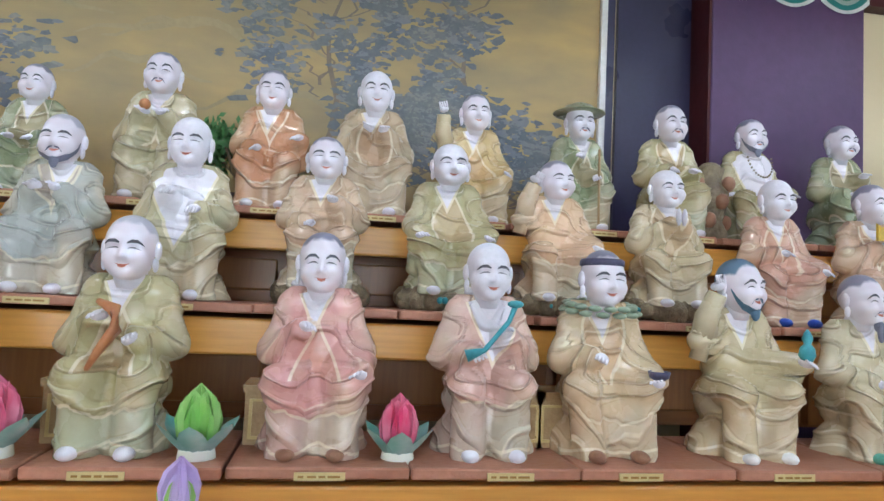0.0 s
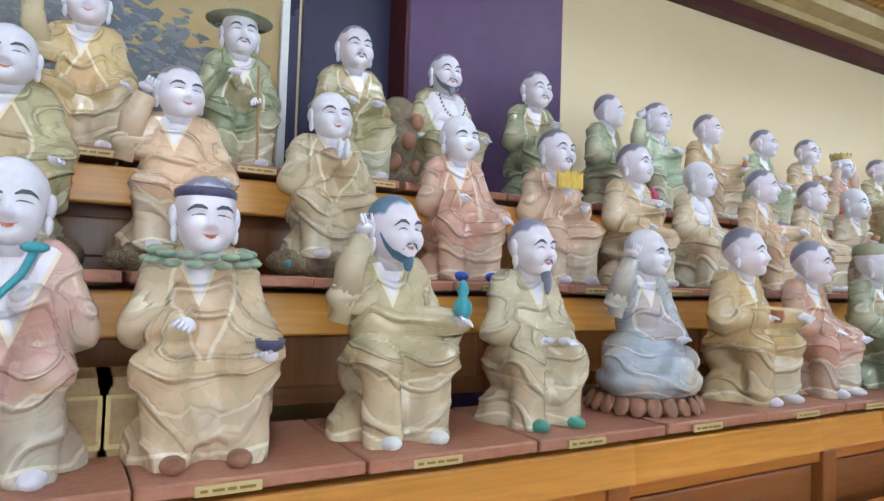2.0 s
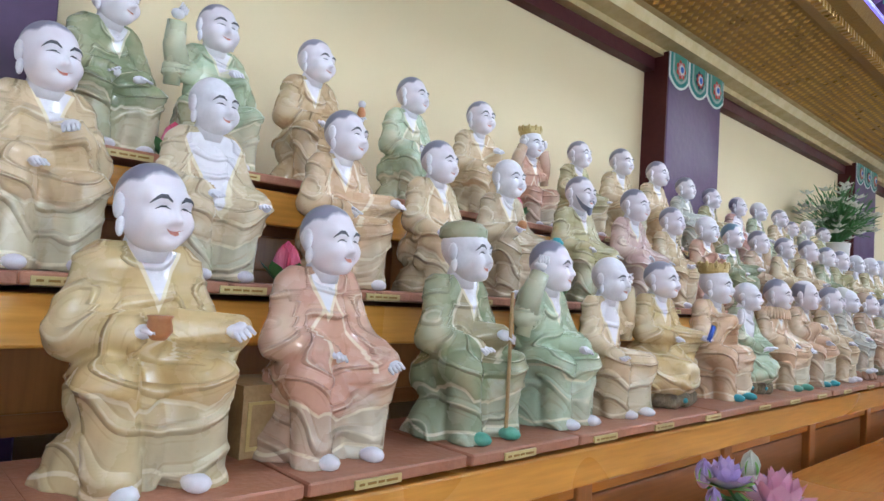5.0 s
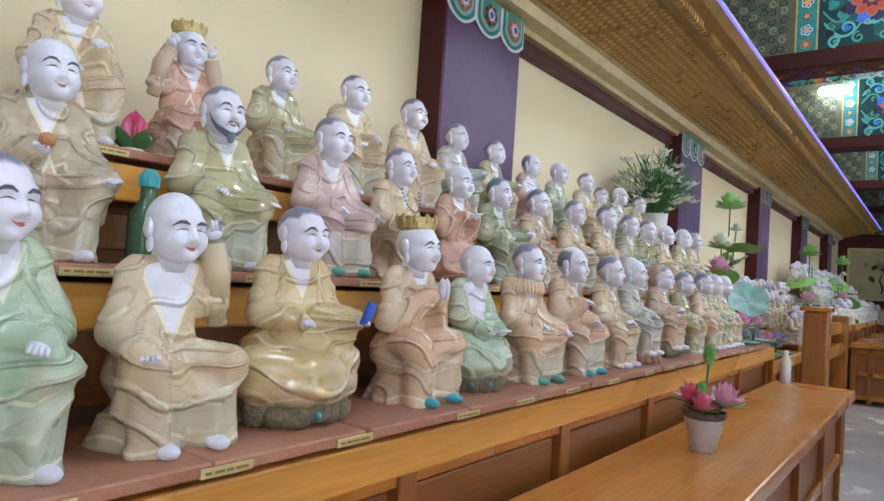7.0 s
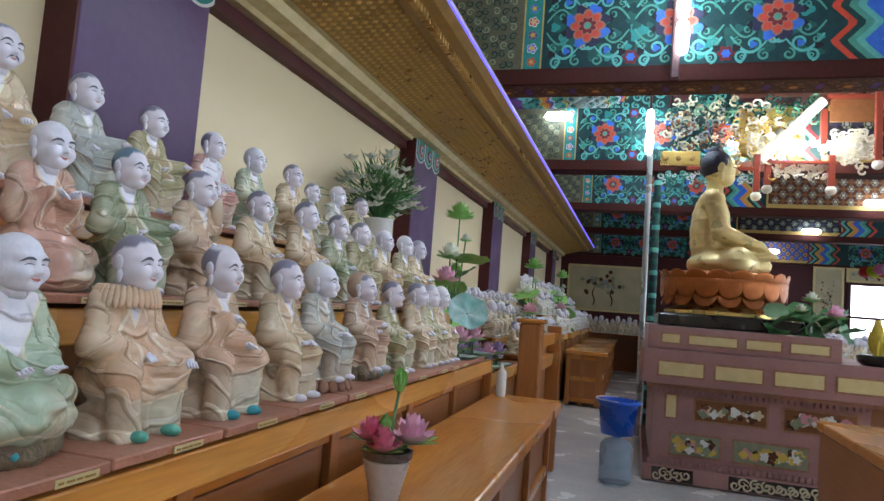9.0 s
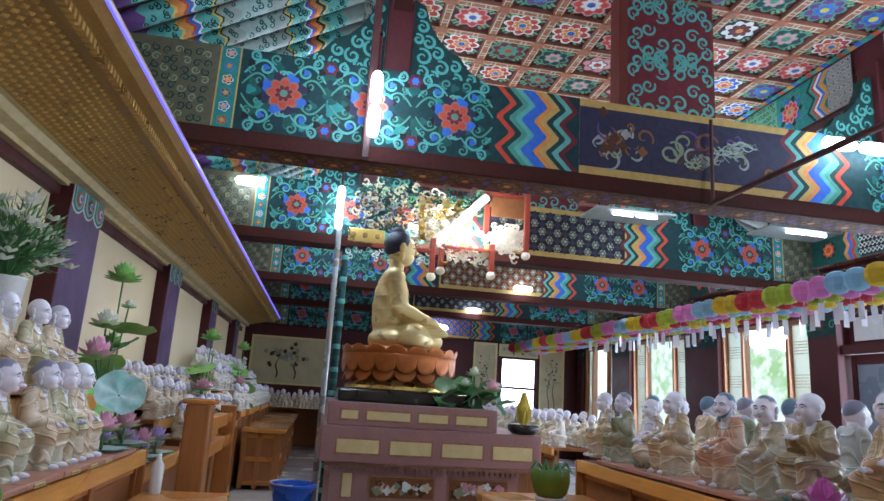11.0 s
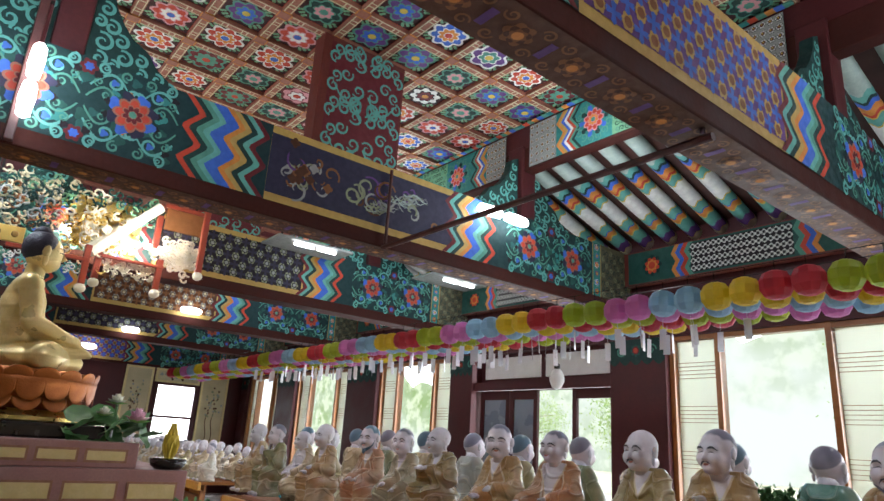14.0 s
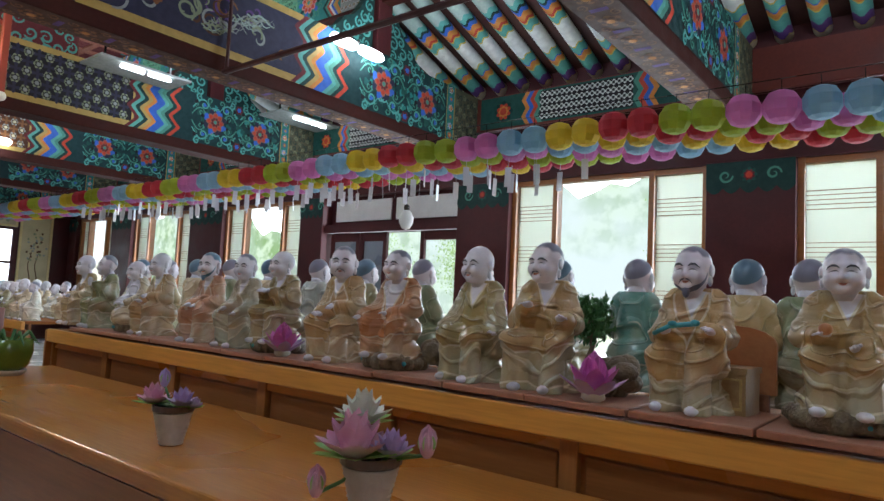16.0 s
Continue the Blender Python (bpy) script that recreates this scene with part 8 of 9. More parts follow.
def lotus_lamp(x, y, z, r, mi, label, leaf=7, open_out=0.0):
    root = thing("lotus_ornament", label, "ornament", pose(x, y, z), group="plastic lotus ornaments")
    bm = bmesh.new()
    petal_ring(bm, (0, 0, r * 0.3), 6, r * 1.0, r * 1.7, 0.42, r * 0.62, mi, 0.2, -r * 0.25)
    petal_ring(bm, (0, 0, r * 0.3), 6, r * 0.7, r * 1.8, 0.25, r * 0.6, mi, 0.7, -r * 0.25)
    part("petals", bm, PM, root, smooth=True)
    bm = bmesh.new()
    petal_ring(bm, (0, 0, r * 0.2), 6, r * (1.45 + 0.5 * open_out), r * 1.3, 0.8 + 0.3 * open_out, r * 0.42, leaf, 0.5)
    if open_out:
        petal_ring(bm, (0, 0, r * 0.3), 6, r * 1.5, r * 1.5, 0.75, r * 0.45, mi, 0.0)
    part("leaves", bm, PM, root, smooth=True)
    bm = bmesh.new()
    lathe(bm, [(r * 0.35, 0.0), (r * 0.55, 0.01), (r * 0.5, r * 0.5), (r * 0.2, r * 0.6)], 14)
    part("cup", bm, P_WHITE, root, smooth=True)
    return root


for x, y, z, r, mi, lf in ((0.145, 1.27, LEDGE_Z, 0.06, 3, 7), (-0.57, 1.27, LEDGE_Z, 0.068, 3, 7), (-0.225, 1.27, LEDGE_Z, 0.064, 5, 7), (3.3, 1.86, SHELF3_Z, 0.05, 3, 4), (3.24, 1.62, SHELF2_Z, 0.045, 3, 4), (2.3, 1.6, SHELF2_Z, 0.045, 3, 4), (2.14, 1.86, SHELF3_Z, 0.045, 3, 4)):
    lotus_lamp(x, y, z, r, mi, {3: "Red and pink plastic lotus on the shelf", 5: "Bright green plastic lotus on the shelf"}[mi], lf)
for x, mi in ((4.25, 8), (5.72, 8)):
    lotus_lamp(x, -1.67, LEDGE_Z + 0.012, 0.066, mi, "Magenta plastic lotus on the island shelf", 1, 0.5)
ft = thing("lotus_bud_stem", "White and pink lotus bud on a green stem", "flower", pose(-0.215, 1.09, 0.83))
bud(ft, (0, 0, 0.2), 0.044, 1, (0, 0, 0.0))


def lily_vase(x, y, z):
    root = thing("lily_vase", "White vase with a dense bunch of white lilies", "vase", pose(x, y, z))
    bm = bmesh.new()
    lathe(bm, [(0.07, 0), (0.08, 0.01), (0.085, 0.12), (0.095, 0.27), (0.1, 0.28), (0.09, 0.28), (0.07, 0.05)], 20)
    part("vase", bm, M_WHITE, root, smooth=True)
    rnd = random.Random(31)
    bl, bf = bmesh.new(), bmesh.new()
    for k in range(170):
        a, e = rnd.uniform(0, math.tau), rnd.uniform(0.15, 1.45)
        L = rnd.uniform(0.18, 0.45)
        d = Vector((math.cos(a) * math.cos(e) * 1.25, math.sin(a) * math.cos(e) * 0.85, math.sin(e)))
        p0, p1 = Vector((0, 0, 0.26)), Vector((0, 0, 0.26)) + d * L
        mid = (p0 + p1) / 2 + Vector((0, 0, 0.06))
        tube(bl, [p0, mid, p1], [0.003, 0.003, 0.002], 4)
        side = d.cross(Vector((0, 0, 1))).normalized()
        for q in range(3):
            b0 = p0.lerp(p1, 0.3 + 0.25 * q) + Vector((0, 0, 0.05))
            b1 = b0 + d * 0.1 + side * rnd.uniform(-0.09, 0.09) + Vector((0, 0, rnd.uniform(-0.03, 0.04)))
            w = side.cross(d).normalized() * 0.005 + side * 0.004
            m = (b0 + b1) / 2 + Vector((0, 0, 0.012))
            bl.faces.new([bl.verts.new(v) for v in (b0, m + w, b1, m - w)])
        if k % 3 == 0:
            petal_ring(bf, p1, 6, 0.06, 0.04, 1.0, 0.016, 0, rnd.random())
    part("foliage", bl, P_GREEN, root, "dark green leaves")
    part("lilies", bf, P_WHITE, root, "white lily blooms")


lily_vase(7.05, 1.95, SHELF3_Z + 0.02)


def tall_lotus(x, y, z, label, leaf=True):
    root = thing("lotus_arrangement", label, "flower", pose(x, y, z))
    rnd = random.Random(int(x * 10))
    for k, (dx, dy, dz, r, mi) in enumerate(((0.0, 0.0, 1.16, 0.13, 5), (-0.1, 0.03, 0.82, 0.12, 2), (0.24, 0.0, 1.0, 0.06, 2), (-0.45, -0.05, 0.6, 0.13, 0), (0.15, 0.05, 0.7, 0.1, 5))):
        bm = bmesh.new()
        tube(bm, [(dx * 0.1, dy, 0), (dx * 0.5, dy, dz * 0.6), (dx, dy, dz)], 0.006, 6, 4)
        part("stem", bm, PM, root)
        lotus_bloom(root, (dx, dy, dz), r, mi)
    for k in range(5 if leaf else 2):
        a = rnd.uniform(0, 6)
        c = Vector((0.26 * math.cos(a), 0.1 * math.sin(a), 0.3 + 0.13 * k))
        bm = bmesh.new()
        n, r = 16, 0.17
        t = Euler((rnd.uniform(-0.7, 0.7), rnd.uniform(-0.7, 0.7), 0)).to_matrix()
        mid = bm.verts.new(c)
        vs = [bm.verts.new(c + t @ Vector((r * math.cos(q * math.tau / n), r * math.sin(q * math.tau / n), 0.02 + 0.008 * math.sin(q * 2.4)))) for q in range(n)]
        for q in range(n):
            bm.faces.new((mid, vs[q], vs[(q + 1) % n]))
        part("leaf", bm, P_GREEN if k % 2 else P_LIME, root, smooth=True)
    return root


tall_lotus(8.3, 1.75, 0.93, "Tall artificial lotus with cream blooms and green leaves")

# ---- smaller things ----
M_ROD = surface("dark_red_rod", (0.07, 0.015, 0.012), (0.05, 0.012, 0.01), 6, 0.5)


def rods():
    root = thing("hanging_rail", "Dark red wooden rail hung between the crossbeams", "rail")
    bm = bmesh.new()
    tube(bm, [(4.94, -2.75, 3.13), (8.22, -2.84, 3.19)], 0.024, 8)
    part("rail", bm, M_ROD, root)
    for x, y in ((5.0, -2.752), (8.18, -2.839)):
        bm = bmesh.new()
        tube(bm, [(x, y, 3.16), (x, y, 3.95)], 0.016, 8)
        part("hanger", bm, M_ROD, root)
    pole = thing("lamp_pole", "Dark red upright pole on the crossbeam beside the lamp", "pole")
    part("pole", boxed(8.155, 8.215, 0.1, 0.16, 3.2, 4.58), M_ROD, pole, bevel=0.008)


rods()


def pendant():
    root = thing("pendant_lamp", "White oval pendant lamp on a black cord", "lamp", pose(8.53, -5.6, 2.3))
    bm = bmesh.new()
    lathe(bm, [(0.012, -0.115), (0.05, -0.1), (0.085, -0.03), (0.088, 0.02), (0.06, 0.09), (0.03, 0.12)], 20)
    part("globe", bm, M_WHITE, root, smooth=True)
    bm = bmesh.new()
    lathe(bm, [(0.034, 0.115), (0.036, 0.17), (0.012, 0.19)], 14)
    part("cap", bm, M_BLACK, root)
    bm = bmesh.new()
    tube(bm, [(0, 0, 0.18), (0, 0, 0.92)], 0.005, 6)
    part("cord", bm, M_BLACK, root)


pendant()


def bonsai(x, y, z, h, label, spread=1.0):
    root = thing("bonsai", label, "plant", pose(x, y, z))
    rnd = random.Random(int(x * 31))
    bm = bmesh.new()
    lathe(bm, [(0.04, 0), (0.055, 0.01), (0.065, 0.05), (0.058, 0.05), (0.05, 0.03)], 14)
    part("pot", bm, M_POT_D, root)
    tips = [(spread * a, spread * b, h * c) for a, b, c in ((0.0, 0, 0.85), (-0.06, 0.02, 0.7), (0.06, -0.01, 0.66), (-0.05, -0.03, 0.92), (0.05, 0.02, 0.95))]
    bm = bmesh.new()
    tube(bm, [(0, 0, 0.03), (0.02, 0, h * 0.3), (-0.01, 0, h * 0.55)], [0.014, 0.011, 0.008], 7)
    for t in tips:
        tube(bm, [(0.0, 0, h * 0.45), (t[0] * 0.6, t[1], t[2] * 0.85), t], [0.007, 0.005, 0.003], 5)
    part("trunk", bm, M_ROCK, root)
    bm = bmesh.new()
    for k in range(900):
        c = Vector(rnd.choice(tips)) + Vector((rnd.gauss(0, 0.018), rnd.gauss(0, 0.018), rnd.gauss(0, 0.02)))
        t = Euler((rnd.uniform(0, 3), rnd.uniform(0, 3), rnd.uniform(0, 3))).to_matrix()
        bm.faces.new([bm.verts.new(c + t @ Vector(v) * 0.014) for v in ((-1, 0, 0), (0, -0.5, 0.1), (1, 0, 0), (0, 0.5, 0.1))])
    tagged(part("leaves", bm, P_GREEN, root), kind="stuff")


bonsai(-0.31, 2.05, SHELF3_Z + 0.02, 0.25, "Small bonsai tree in a dark pot on the top shelf")
bonsai(4.42, -2.02, LEDGE_Z + 0.012, 0.3, "Dark green bonsai in a pot among the statues", 0.5)


def brown_ornament(x, y, z):
    root = thing("carved_ornament", "Brown glazed carved ornament with knotted body", "ornament", pose(x, y, z))
    bm = bmesh.new()
    lathe(bm, [(0.05, 0), (0.06, 0.02), (0.04, 0.06), (0.055, 0.11), (0.06, 0.15), (0.035, 0.19), (0.045, 0.23), (0.02, 0.25)], 16)
    part("body", bm, M_ROCK, root, smooth=True)
    for k in range(9):
        a = k * math.tau / 9
        bm = bmesh.new()
        ball(bm, (0.056 * math.cos(a), 0.056 * math.sin(a), 0.06 + 0.06 * (k % 3)), (0.022, 0.022, 0.026), 0, 8, 6)
        part("knot", bm, M_LOTUSB, root, smooth=True)


def rock_ornament(x, y, z, s):
    """A gnarled grey-brown rock of overlapping lumps."""
    rnd = random.Random(int(x * 10))
    bm = bmesh.new()
    for k in range(14):
        a = k * 2.4
        ball(bm, (s * 0.6 * math.cos(a) * (k % 3) / 2, s * 0.5 * math.sin(a) * (k % 3) / 2, s * rnd.uniform(0.3, 0.9)), (s * rnd.uniform(0.3, 0.5), s * rnd.uniform(0.3, 0.5), s * rnd.uniform(0.3, 0.5)), 0, 8, 6)
    ob = finish("rock_ornament", bm, M_ROCK, smooth=True)
    ob.matrix_world = pose(x, y, z)
    tagged(ob, "Gnarled grey-brown painted rock between the island statues", "ornament")


rock_ornament(4.25, -1.86, LEDGE_Z + 0.01, 0.11)
rock_ornament(5.02, -1.92, LEDGE_Z + 0.01, 0.1)
brown_ornament(1.18, 1.9, SHELF3_Z + 0.012)


def figurine(x, y, z):
    root = thing("glass_bottle", "Small green glass bottle with a pale stopper", "bottle", pose(x, y, z))
    bm = bmesh.new()
    lathe(bm, [(0.03, 0), (0.034, 0.01), (0.034, 0.1), (0.015, 0.13), (0.015, 0.155)], 14)
    part("body", bm, surface("dark_green_glaze", (0.05, 0.12, 0.06), (0.08, 0.16, 0.08), 8, 0.2), root, smooth=True)
    bm = bmesh.new()
    lathe(bm, [(0.019, 0.1555), (0.021, 0.175), (0.01, 0.19)], 12)
    part("stopper", bm, M_TEAL, root)


figurine(3.21, 1.6, SHELF2_Z + 0.012)


def big_leaf(x, y, z, r, tilt, label):
    """A round lotus leaf with radial veins, dished and wavy, on a stem."""
    root = thing("lotus_leaf", label, "leaf", pose(x, y, z))
    rise = 0.26
    bm = bmesh.new()
    t = Euler(tilt).to_matrix()
    n, rings = 28, []
    for i in range(6):
        f = i / 5
        rings.append([bm.verts.new(Vector((0, 0, rise)) + t @ Vector((r * f * math.cos(q * math.tau / n), r * f * math.sin(q * math.tau / n), r * (0.25 * f * f + 0.1 * f * math.sin(q * 5 * math.tau / n) - 0.03 * f * (q % 2))))) for q in range(n)] if i else [bm.verts.new((0, 0, rise))])
    for q in range(n):
        bm.faces.new((rings[0][0], rings[1][q], rings[1][(q + 1) % n]))
    for a, b in zip(rings[1:], rings[2:]):
        for q in range(n):
            bm.faces.new((a[q], b[q], b[(q + 1) % n], a[(q + 1) % n]))
    part("blade", bm, P_TEALG, root, smooth=True)
    bm = bmesh.new()
    tube(bm, [(0.02, 0.01, 0), (0, 0, rise * 0.6), (0, 0, rise)], 0.007, 6)
    part("stem", bm, P_GREEN, root)


big_leaf(7.15, 1.34, LEDGE_Z + 0.012, 0.13, (0.25, -0.95, 0.2), "Large pale teal artificial lotus leaf at the shelf's end")

# ---- island statues ----
def small_statue(seed, **o):
    return statue_mesh(seed, nu=44, nv=40, **o)


ISL = [
    (3.22, 0.47, OLIVE, dict(hair="cap")), (3.62, 0.47, (0.49, 0.39, 0.22), dict(hair="cap", right="belly", left="lap", base="rock", prop="ball")),
    (4.0, 0.48, (0.52, 0.38, 0.2), dict(hair="cap", beard="full", right="belly", left="out", prop="teal_bar", base="stool")),
    (4.49, 0.5, (0.49, 0.37, 0.2), dict(hair="cap", beard="moustache", right="chest", left="out", turn=-0.3)),
    (4.77, 0.49, OLIVE, dict(hair="bald", right="side", left="side", fat=1.1, beard="moustache")),
    (5.17, 0.48, RUST, dict(hair="cap", right="knee", left="lap", base="rock", bare=0.5)),
    (5.49, 0.5, (0.49, 0.36, 0.2), dict(hair="cap", beard="moustache", right="lap", left="belly", turn=0.5)),
    (5.91, 0.48, (0.35, 0.29, 0.16), dict(hair="bald", right="chest", left="chest", base="rock")),
    (6.2, 0.47, GREY, dict(hair="cap", right="lap", left="knee", turn=0.4)),
    (6.52, 0.48, SALMON, dict(hair="blue", beard="full", turn=0.3)),
    (7.03, 0.48, (0.47, 0.36, 0.22), dict(hair="bald", right="lap", left="belly")),
    (7.31, 0.43, (0.6, 0.58, 0.52), dict(hair="bald", bare=0.3, legs="lotus", base="rock")),
    (7.69, 0.47, GREEN, dict(hair="cap", right="pray", left="pray")), (8.0, 0.47, (0.53, 0.44, 0.29), dict(hair="bald")),
    (2.8, 0.47, TAN, dict(hair="cap")), (2.4, 0.47, GREEN, dict(hair="bald")),
]
for x, h, c, o in ISL:
    c = (c[0] * 0.92, c[1] * 0.78, c[2] * 0.58)
    near = 3.0 < x < 6
    me = statue_mesh(int(x * 131), **o) if near else small_statue(int(x * 131), **o)
    stand_statue(me, x, -1.8, LEDGE_Z + 0.012, h, 180 + (x * 53) % 14 - 7, c, "Seated painted arhat statue facing the aisle on the island shelf", "statues on the island shelf")
BACK = [(3.75, GREEN), (3.93, OCHRE), (4.3, (0.14, 0.31, 0.26)), (5.0, TAN), (5.32, GREEN), (5.69, OLIVE), (6.04, GREY), (6.45, TAN), (6.83, GREEN), (7.2, TAN), (7.55, OLIVE), (7.9, TAN), (3.4, PEACH), (4.62, OLIVE)]
backs = [small_statue(900 + k, hair="blue" if k % 2 else "cap") for k in range(4)]
for k, (x, c) in enumerate(BACK):
    stand_statue(backs[k % 4], x, -2.12, LEDGE_Z + 0.012, 0.47, (k * 37) % 12 - 6, c, "Seated arhat statue facing the windows, back to the aisle", "statues on the island shelf")
throne = thing("chair_back", "Small arched brown chair back behind a statue", "chair")
bm = bmesh.new()
pts = [(-0.12, 0), (0.12, 0), (0.12, 0.15)] + [(0.12 * math.cos(t * math.pi / 8), 0.15 + 0.05 * math.sin(t * math.pi / 8)) for t in range(1, 8)] + [(-0.12, 0.15)]
a = [bm.verts.new((3.93 + u, -1.985, LEDGE_Z + 0.06 + v)) for u, v in pts]
b = [bm.verts.new((3.93 + u, -1.965, LEDGE_Z + 0.06 + v)) for u, v in pts]
for i in range(len(pts)):
    bm.faces.new((a[i], a[(i + 1) % len(pts)], b[(i + 1) % len(pts)], b[i]))
bm.faces.new(a[::-1]), bm.faces.new(b)
part("back", bm, M_ORANGE, throne)
part("foot", boxed(3.83, 4.03, -1.985, -1.965, LEDGE_Z, LEDGE_Z + 0.059), M_LOTUSB, throne)

# ---- far shelves with crowds of small pale statues ----
far_shelf = stepped_shelf(9.2, 12.6, "Varnished wooden stepped shelf with rows of small sandy statues", ((1.3, 0.98), (1.56, 1.12), (1.82, 1.26)), 1.3, WALL_Y, 0.0, 1, 0.9)
white_shelf = stepped_shelf(13.0, 19.2, "Varnished wooden stepped shelf with rows of small white statues", ((1.31, 1.07), (1.6, 1.33), (1.88, 1.58)), 1.31, WALL_Y, 0.0, 1, 0.9)
long_table(13.2, 19.0, 0.68, 1.29, 0.82, "Long wooden table with drawers before the far shelf")
end_shelf = stepped_shelf(19.5, 20.3, "Varnished wooden shelf across the end of the hall", ((0.1, 0.95),), 0.1, WALL_Y, 0.0, 1, 0.5)
far_isle = stepped_shelf(10.5, 18.6, "Varnished wooden far island shelf with rows of statues", ((-2.3, 0.98),), -2.3, -3.6, 0.0, -1, 0.9)
low_shelf = stepped_shelf(7.46, 9.15, "Low varnished wooden shelf between the statue shelves", ((1.28, 0.93),), 1.28, WALL_Y, 0.0, 1, 0.8)
tiny = [statue_mesh(700 + k, nu=24, nv=20, hq=False, hair=h, right=r, left="lap") for k, (h, r) in enumerate((("bald", "lap"), ("pale", "chest"), ("cap", "knee"), ("bald", "pray")))]
rnd = random.Random(77)
PALE, SAND = (0.72, 0.7, 0.64), (0.6, 0.5, 0.34)
COLOUR_WORD.update({PALE: "white", SAND: "sand"})
for y, z in ((1.43, 0.98), (1.69, 1.12), (1.98, 1.26)):
    for k in range(15):
        stand_statue(tiny[rnd.randrange(4)], 9.35 + k * 0.22, y + rnd.uniform(-0.02, 0.02), z - 0.02, rnd.uniform(0.3, 0.36), rnd.uniform(-10, 16), SAND, "Small sandy seated statue in the far rows", "far rows of small statues")
for y, z in ((1.45, 1.07), (1.74, 1.33), (2.02, 1.58)):
    for k in range(30):
        stand_statue(tiny[rnd.randrange(4)], 13.15 + k * 0.2, y + rnd.uniform(-0.02, 0.02), z - 0.02, rnd.uniform(0.33, 0.4), rnd.uniform(-12, 12), PALE, "Small white seated statue in the far rows", "far rows of small statues")
for k in range(14):
    for r in range(2):
        stand_statue(tiny[rnd.randrange(4)], 19.7 + r * 0.35, 0.3 + k * 0.135, 0.93, rnd.uniform(0.32, 0.45), -90 + rnd.uniform(-15, 15), SAND, "Small pale seated statue on the end shelf", "far rows of small statues")
for k in range(30):
    for r in range(2):
        stand_statue(tiny[rnd.randrange(4)], 10.65 + k * 0.265, -2.45 - r * 0.4, 0.96, rnd.uniform(0.36, 0.42), 180 + rnd.uniform(-20, 20), (SAND, PALE, OLIVE)[rnd.randrange(3)], "Small seated statue on the far island shelf", "far rows of small statues")


def rail_post():
    root = thing("wooden_gate", "Varnished wooden gate post with two rails", "gate")
    part("post", boxed(7.62, 7.78, 0.93, 1.08, 0, 1.3), M_WOOD_V, root, bevel=0.012)
    part("cap", boxed(7.6, 7.8, 0.91, 1.1, 1.301, 1.33), M_WOOD, root, bevel=0.008)
    for z in (1.12, 0.95):
        part("rail", boxed(7.781, 9.0, 0.96, 1.04, z, z + 0.09), M_WOOD, root, bevel=0.006)
    part("end_post", boxed(9.0, 9.1, 0.94, 1.06, 0, 1.26), M_WOOD_V, root, bevel=0.01)


rail_post()
t = thing("white_bottle", "White plastic bottle standing on the table end", "bottle", pose(7.3, 1.12, 0.83))
bm = bmesh.new()
lathe(bm, [(0.03, 0), (0.032, 0.01), (0.032, 0.15), (0.012, 0.18), (0.012, 0.21)], 14)
part("body", bm, M_WHITE, t, smooth=True)
tall_lotus(11.2, 1.55, 0.73, "Artificial lotus with white blooms before the far shelf")
tall_lotus(14.5, 1.55, 0.8, "Artificial lotus with pale blooms on the far shelf")
for k, (x, y, z, mi) in enumerate(((7.2, 1.3, LEDGE_Z, 0), (7.6, 1.36, 0.93, 1), (7.9, 1.36, 0.93, 0), (8.2, 1.34, 0.93, 1), (6.85, 1.3, LEDGE_Z, 0))):
    o = thing("lotus_bunch", "Bunch of pink and lilac artificial lotus on the shelf", "flower", pose(x, y, z), group="lotus bunches")
    lotus_bloom(o, (0, 0, 0.1), 0.09, mi)
    lotus_bloom(o, (0.12, 0.03, 0.05), 0.07, 1)
    bm = bmesh.new()
    tube(bm, [(0, 0, 0), (0, 0, 0.11)], 0.006, 6, 4)
    tube(bm, [(0.05, 0.01, 0), (0.12, 0.03, 0.06)], 0.006, 6, 4)
    petal_ring(bm, (0, 0, 0.0), 8, 0.13, 0.06, 1.2, 0.05, 7)
    part("leaves", bm, PM, o, smooth=True)

# ---- altar flowers and pots ----
o = thing("altar_flowers", "Green lotus leaves with pink and white blooms on the altar", "flower", pose(9.5, -1.15, 1.34))
rnd = random.Random(8)
for k in range(16):
    bm = bmesh.new()
    c = Vector((rnd.uniform(-0.1, 0.1), rnd.uniform(-0.3, 0.3), rnd.uniform(0.0, 0.22)))
    tt = Euler((rnd.uniform(-0.9, 0.9), rnd.uniform(-0.9, 0.3), 0)).to_matrix()
    mid = bm.verts.new(c)
    vs = [bm.verts.new(c + tt @ Vector((0.12 * math.cos(q * math.tau / 14), 0.12 * math.sin(q * math.tau / 14), 0.02 + 0.012 * math.sin(q * 2.1)))) for q in range(14)]
    for q in range(14):
        bm.faces.new((mid, vs[q], vs[(q + 1) % 14]))
    part("leaf", bm, P_GREEN, o, smooth=True)
lotus_bloom(o, (-0.12, -0.15, 0.16), 0.11, 0)
lotus_bloom(o, (-0.05, 0.02, 0.3), 0.08, 2)
lotus_bloom(o, (-0.05, 0.1, 0.2), 0.07, 2)
bm = bmesh.new()
tube(bm, [(0, 0, 0), (-0.03, 0.01, 0.3)], 0.01, 6, 4)
part("stem", bm, PM, o)
g = thing("gold_offering", "Bright yellow lotus offering in a dark bowl", "offering", pose(9.35, -1.6, 1.14))
bm = bmesh.new()
lathe(bm, [(0.1, 0.0), (0.14, 0.03), (0.15, 0.08), (0.12, 0.09)], 18)
part("bowl", bm, M_BLACK, g, smooth=True)
bm = bmesh.new()
petal_ring(bm, (0, 0, 0.08), 8, 0.12, 0.2, 0.4, 0.06, 6)
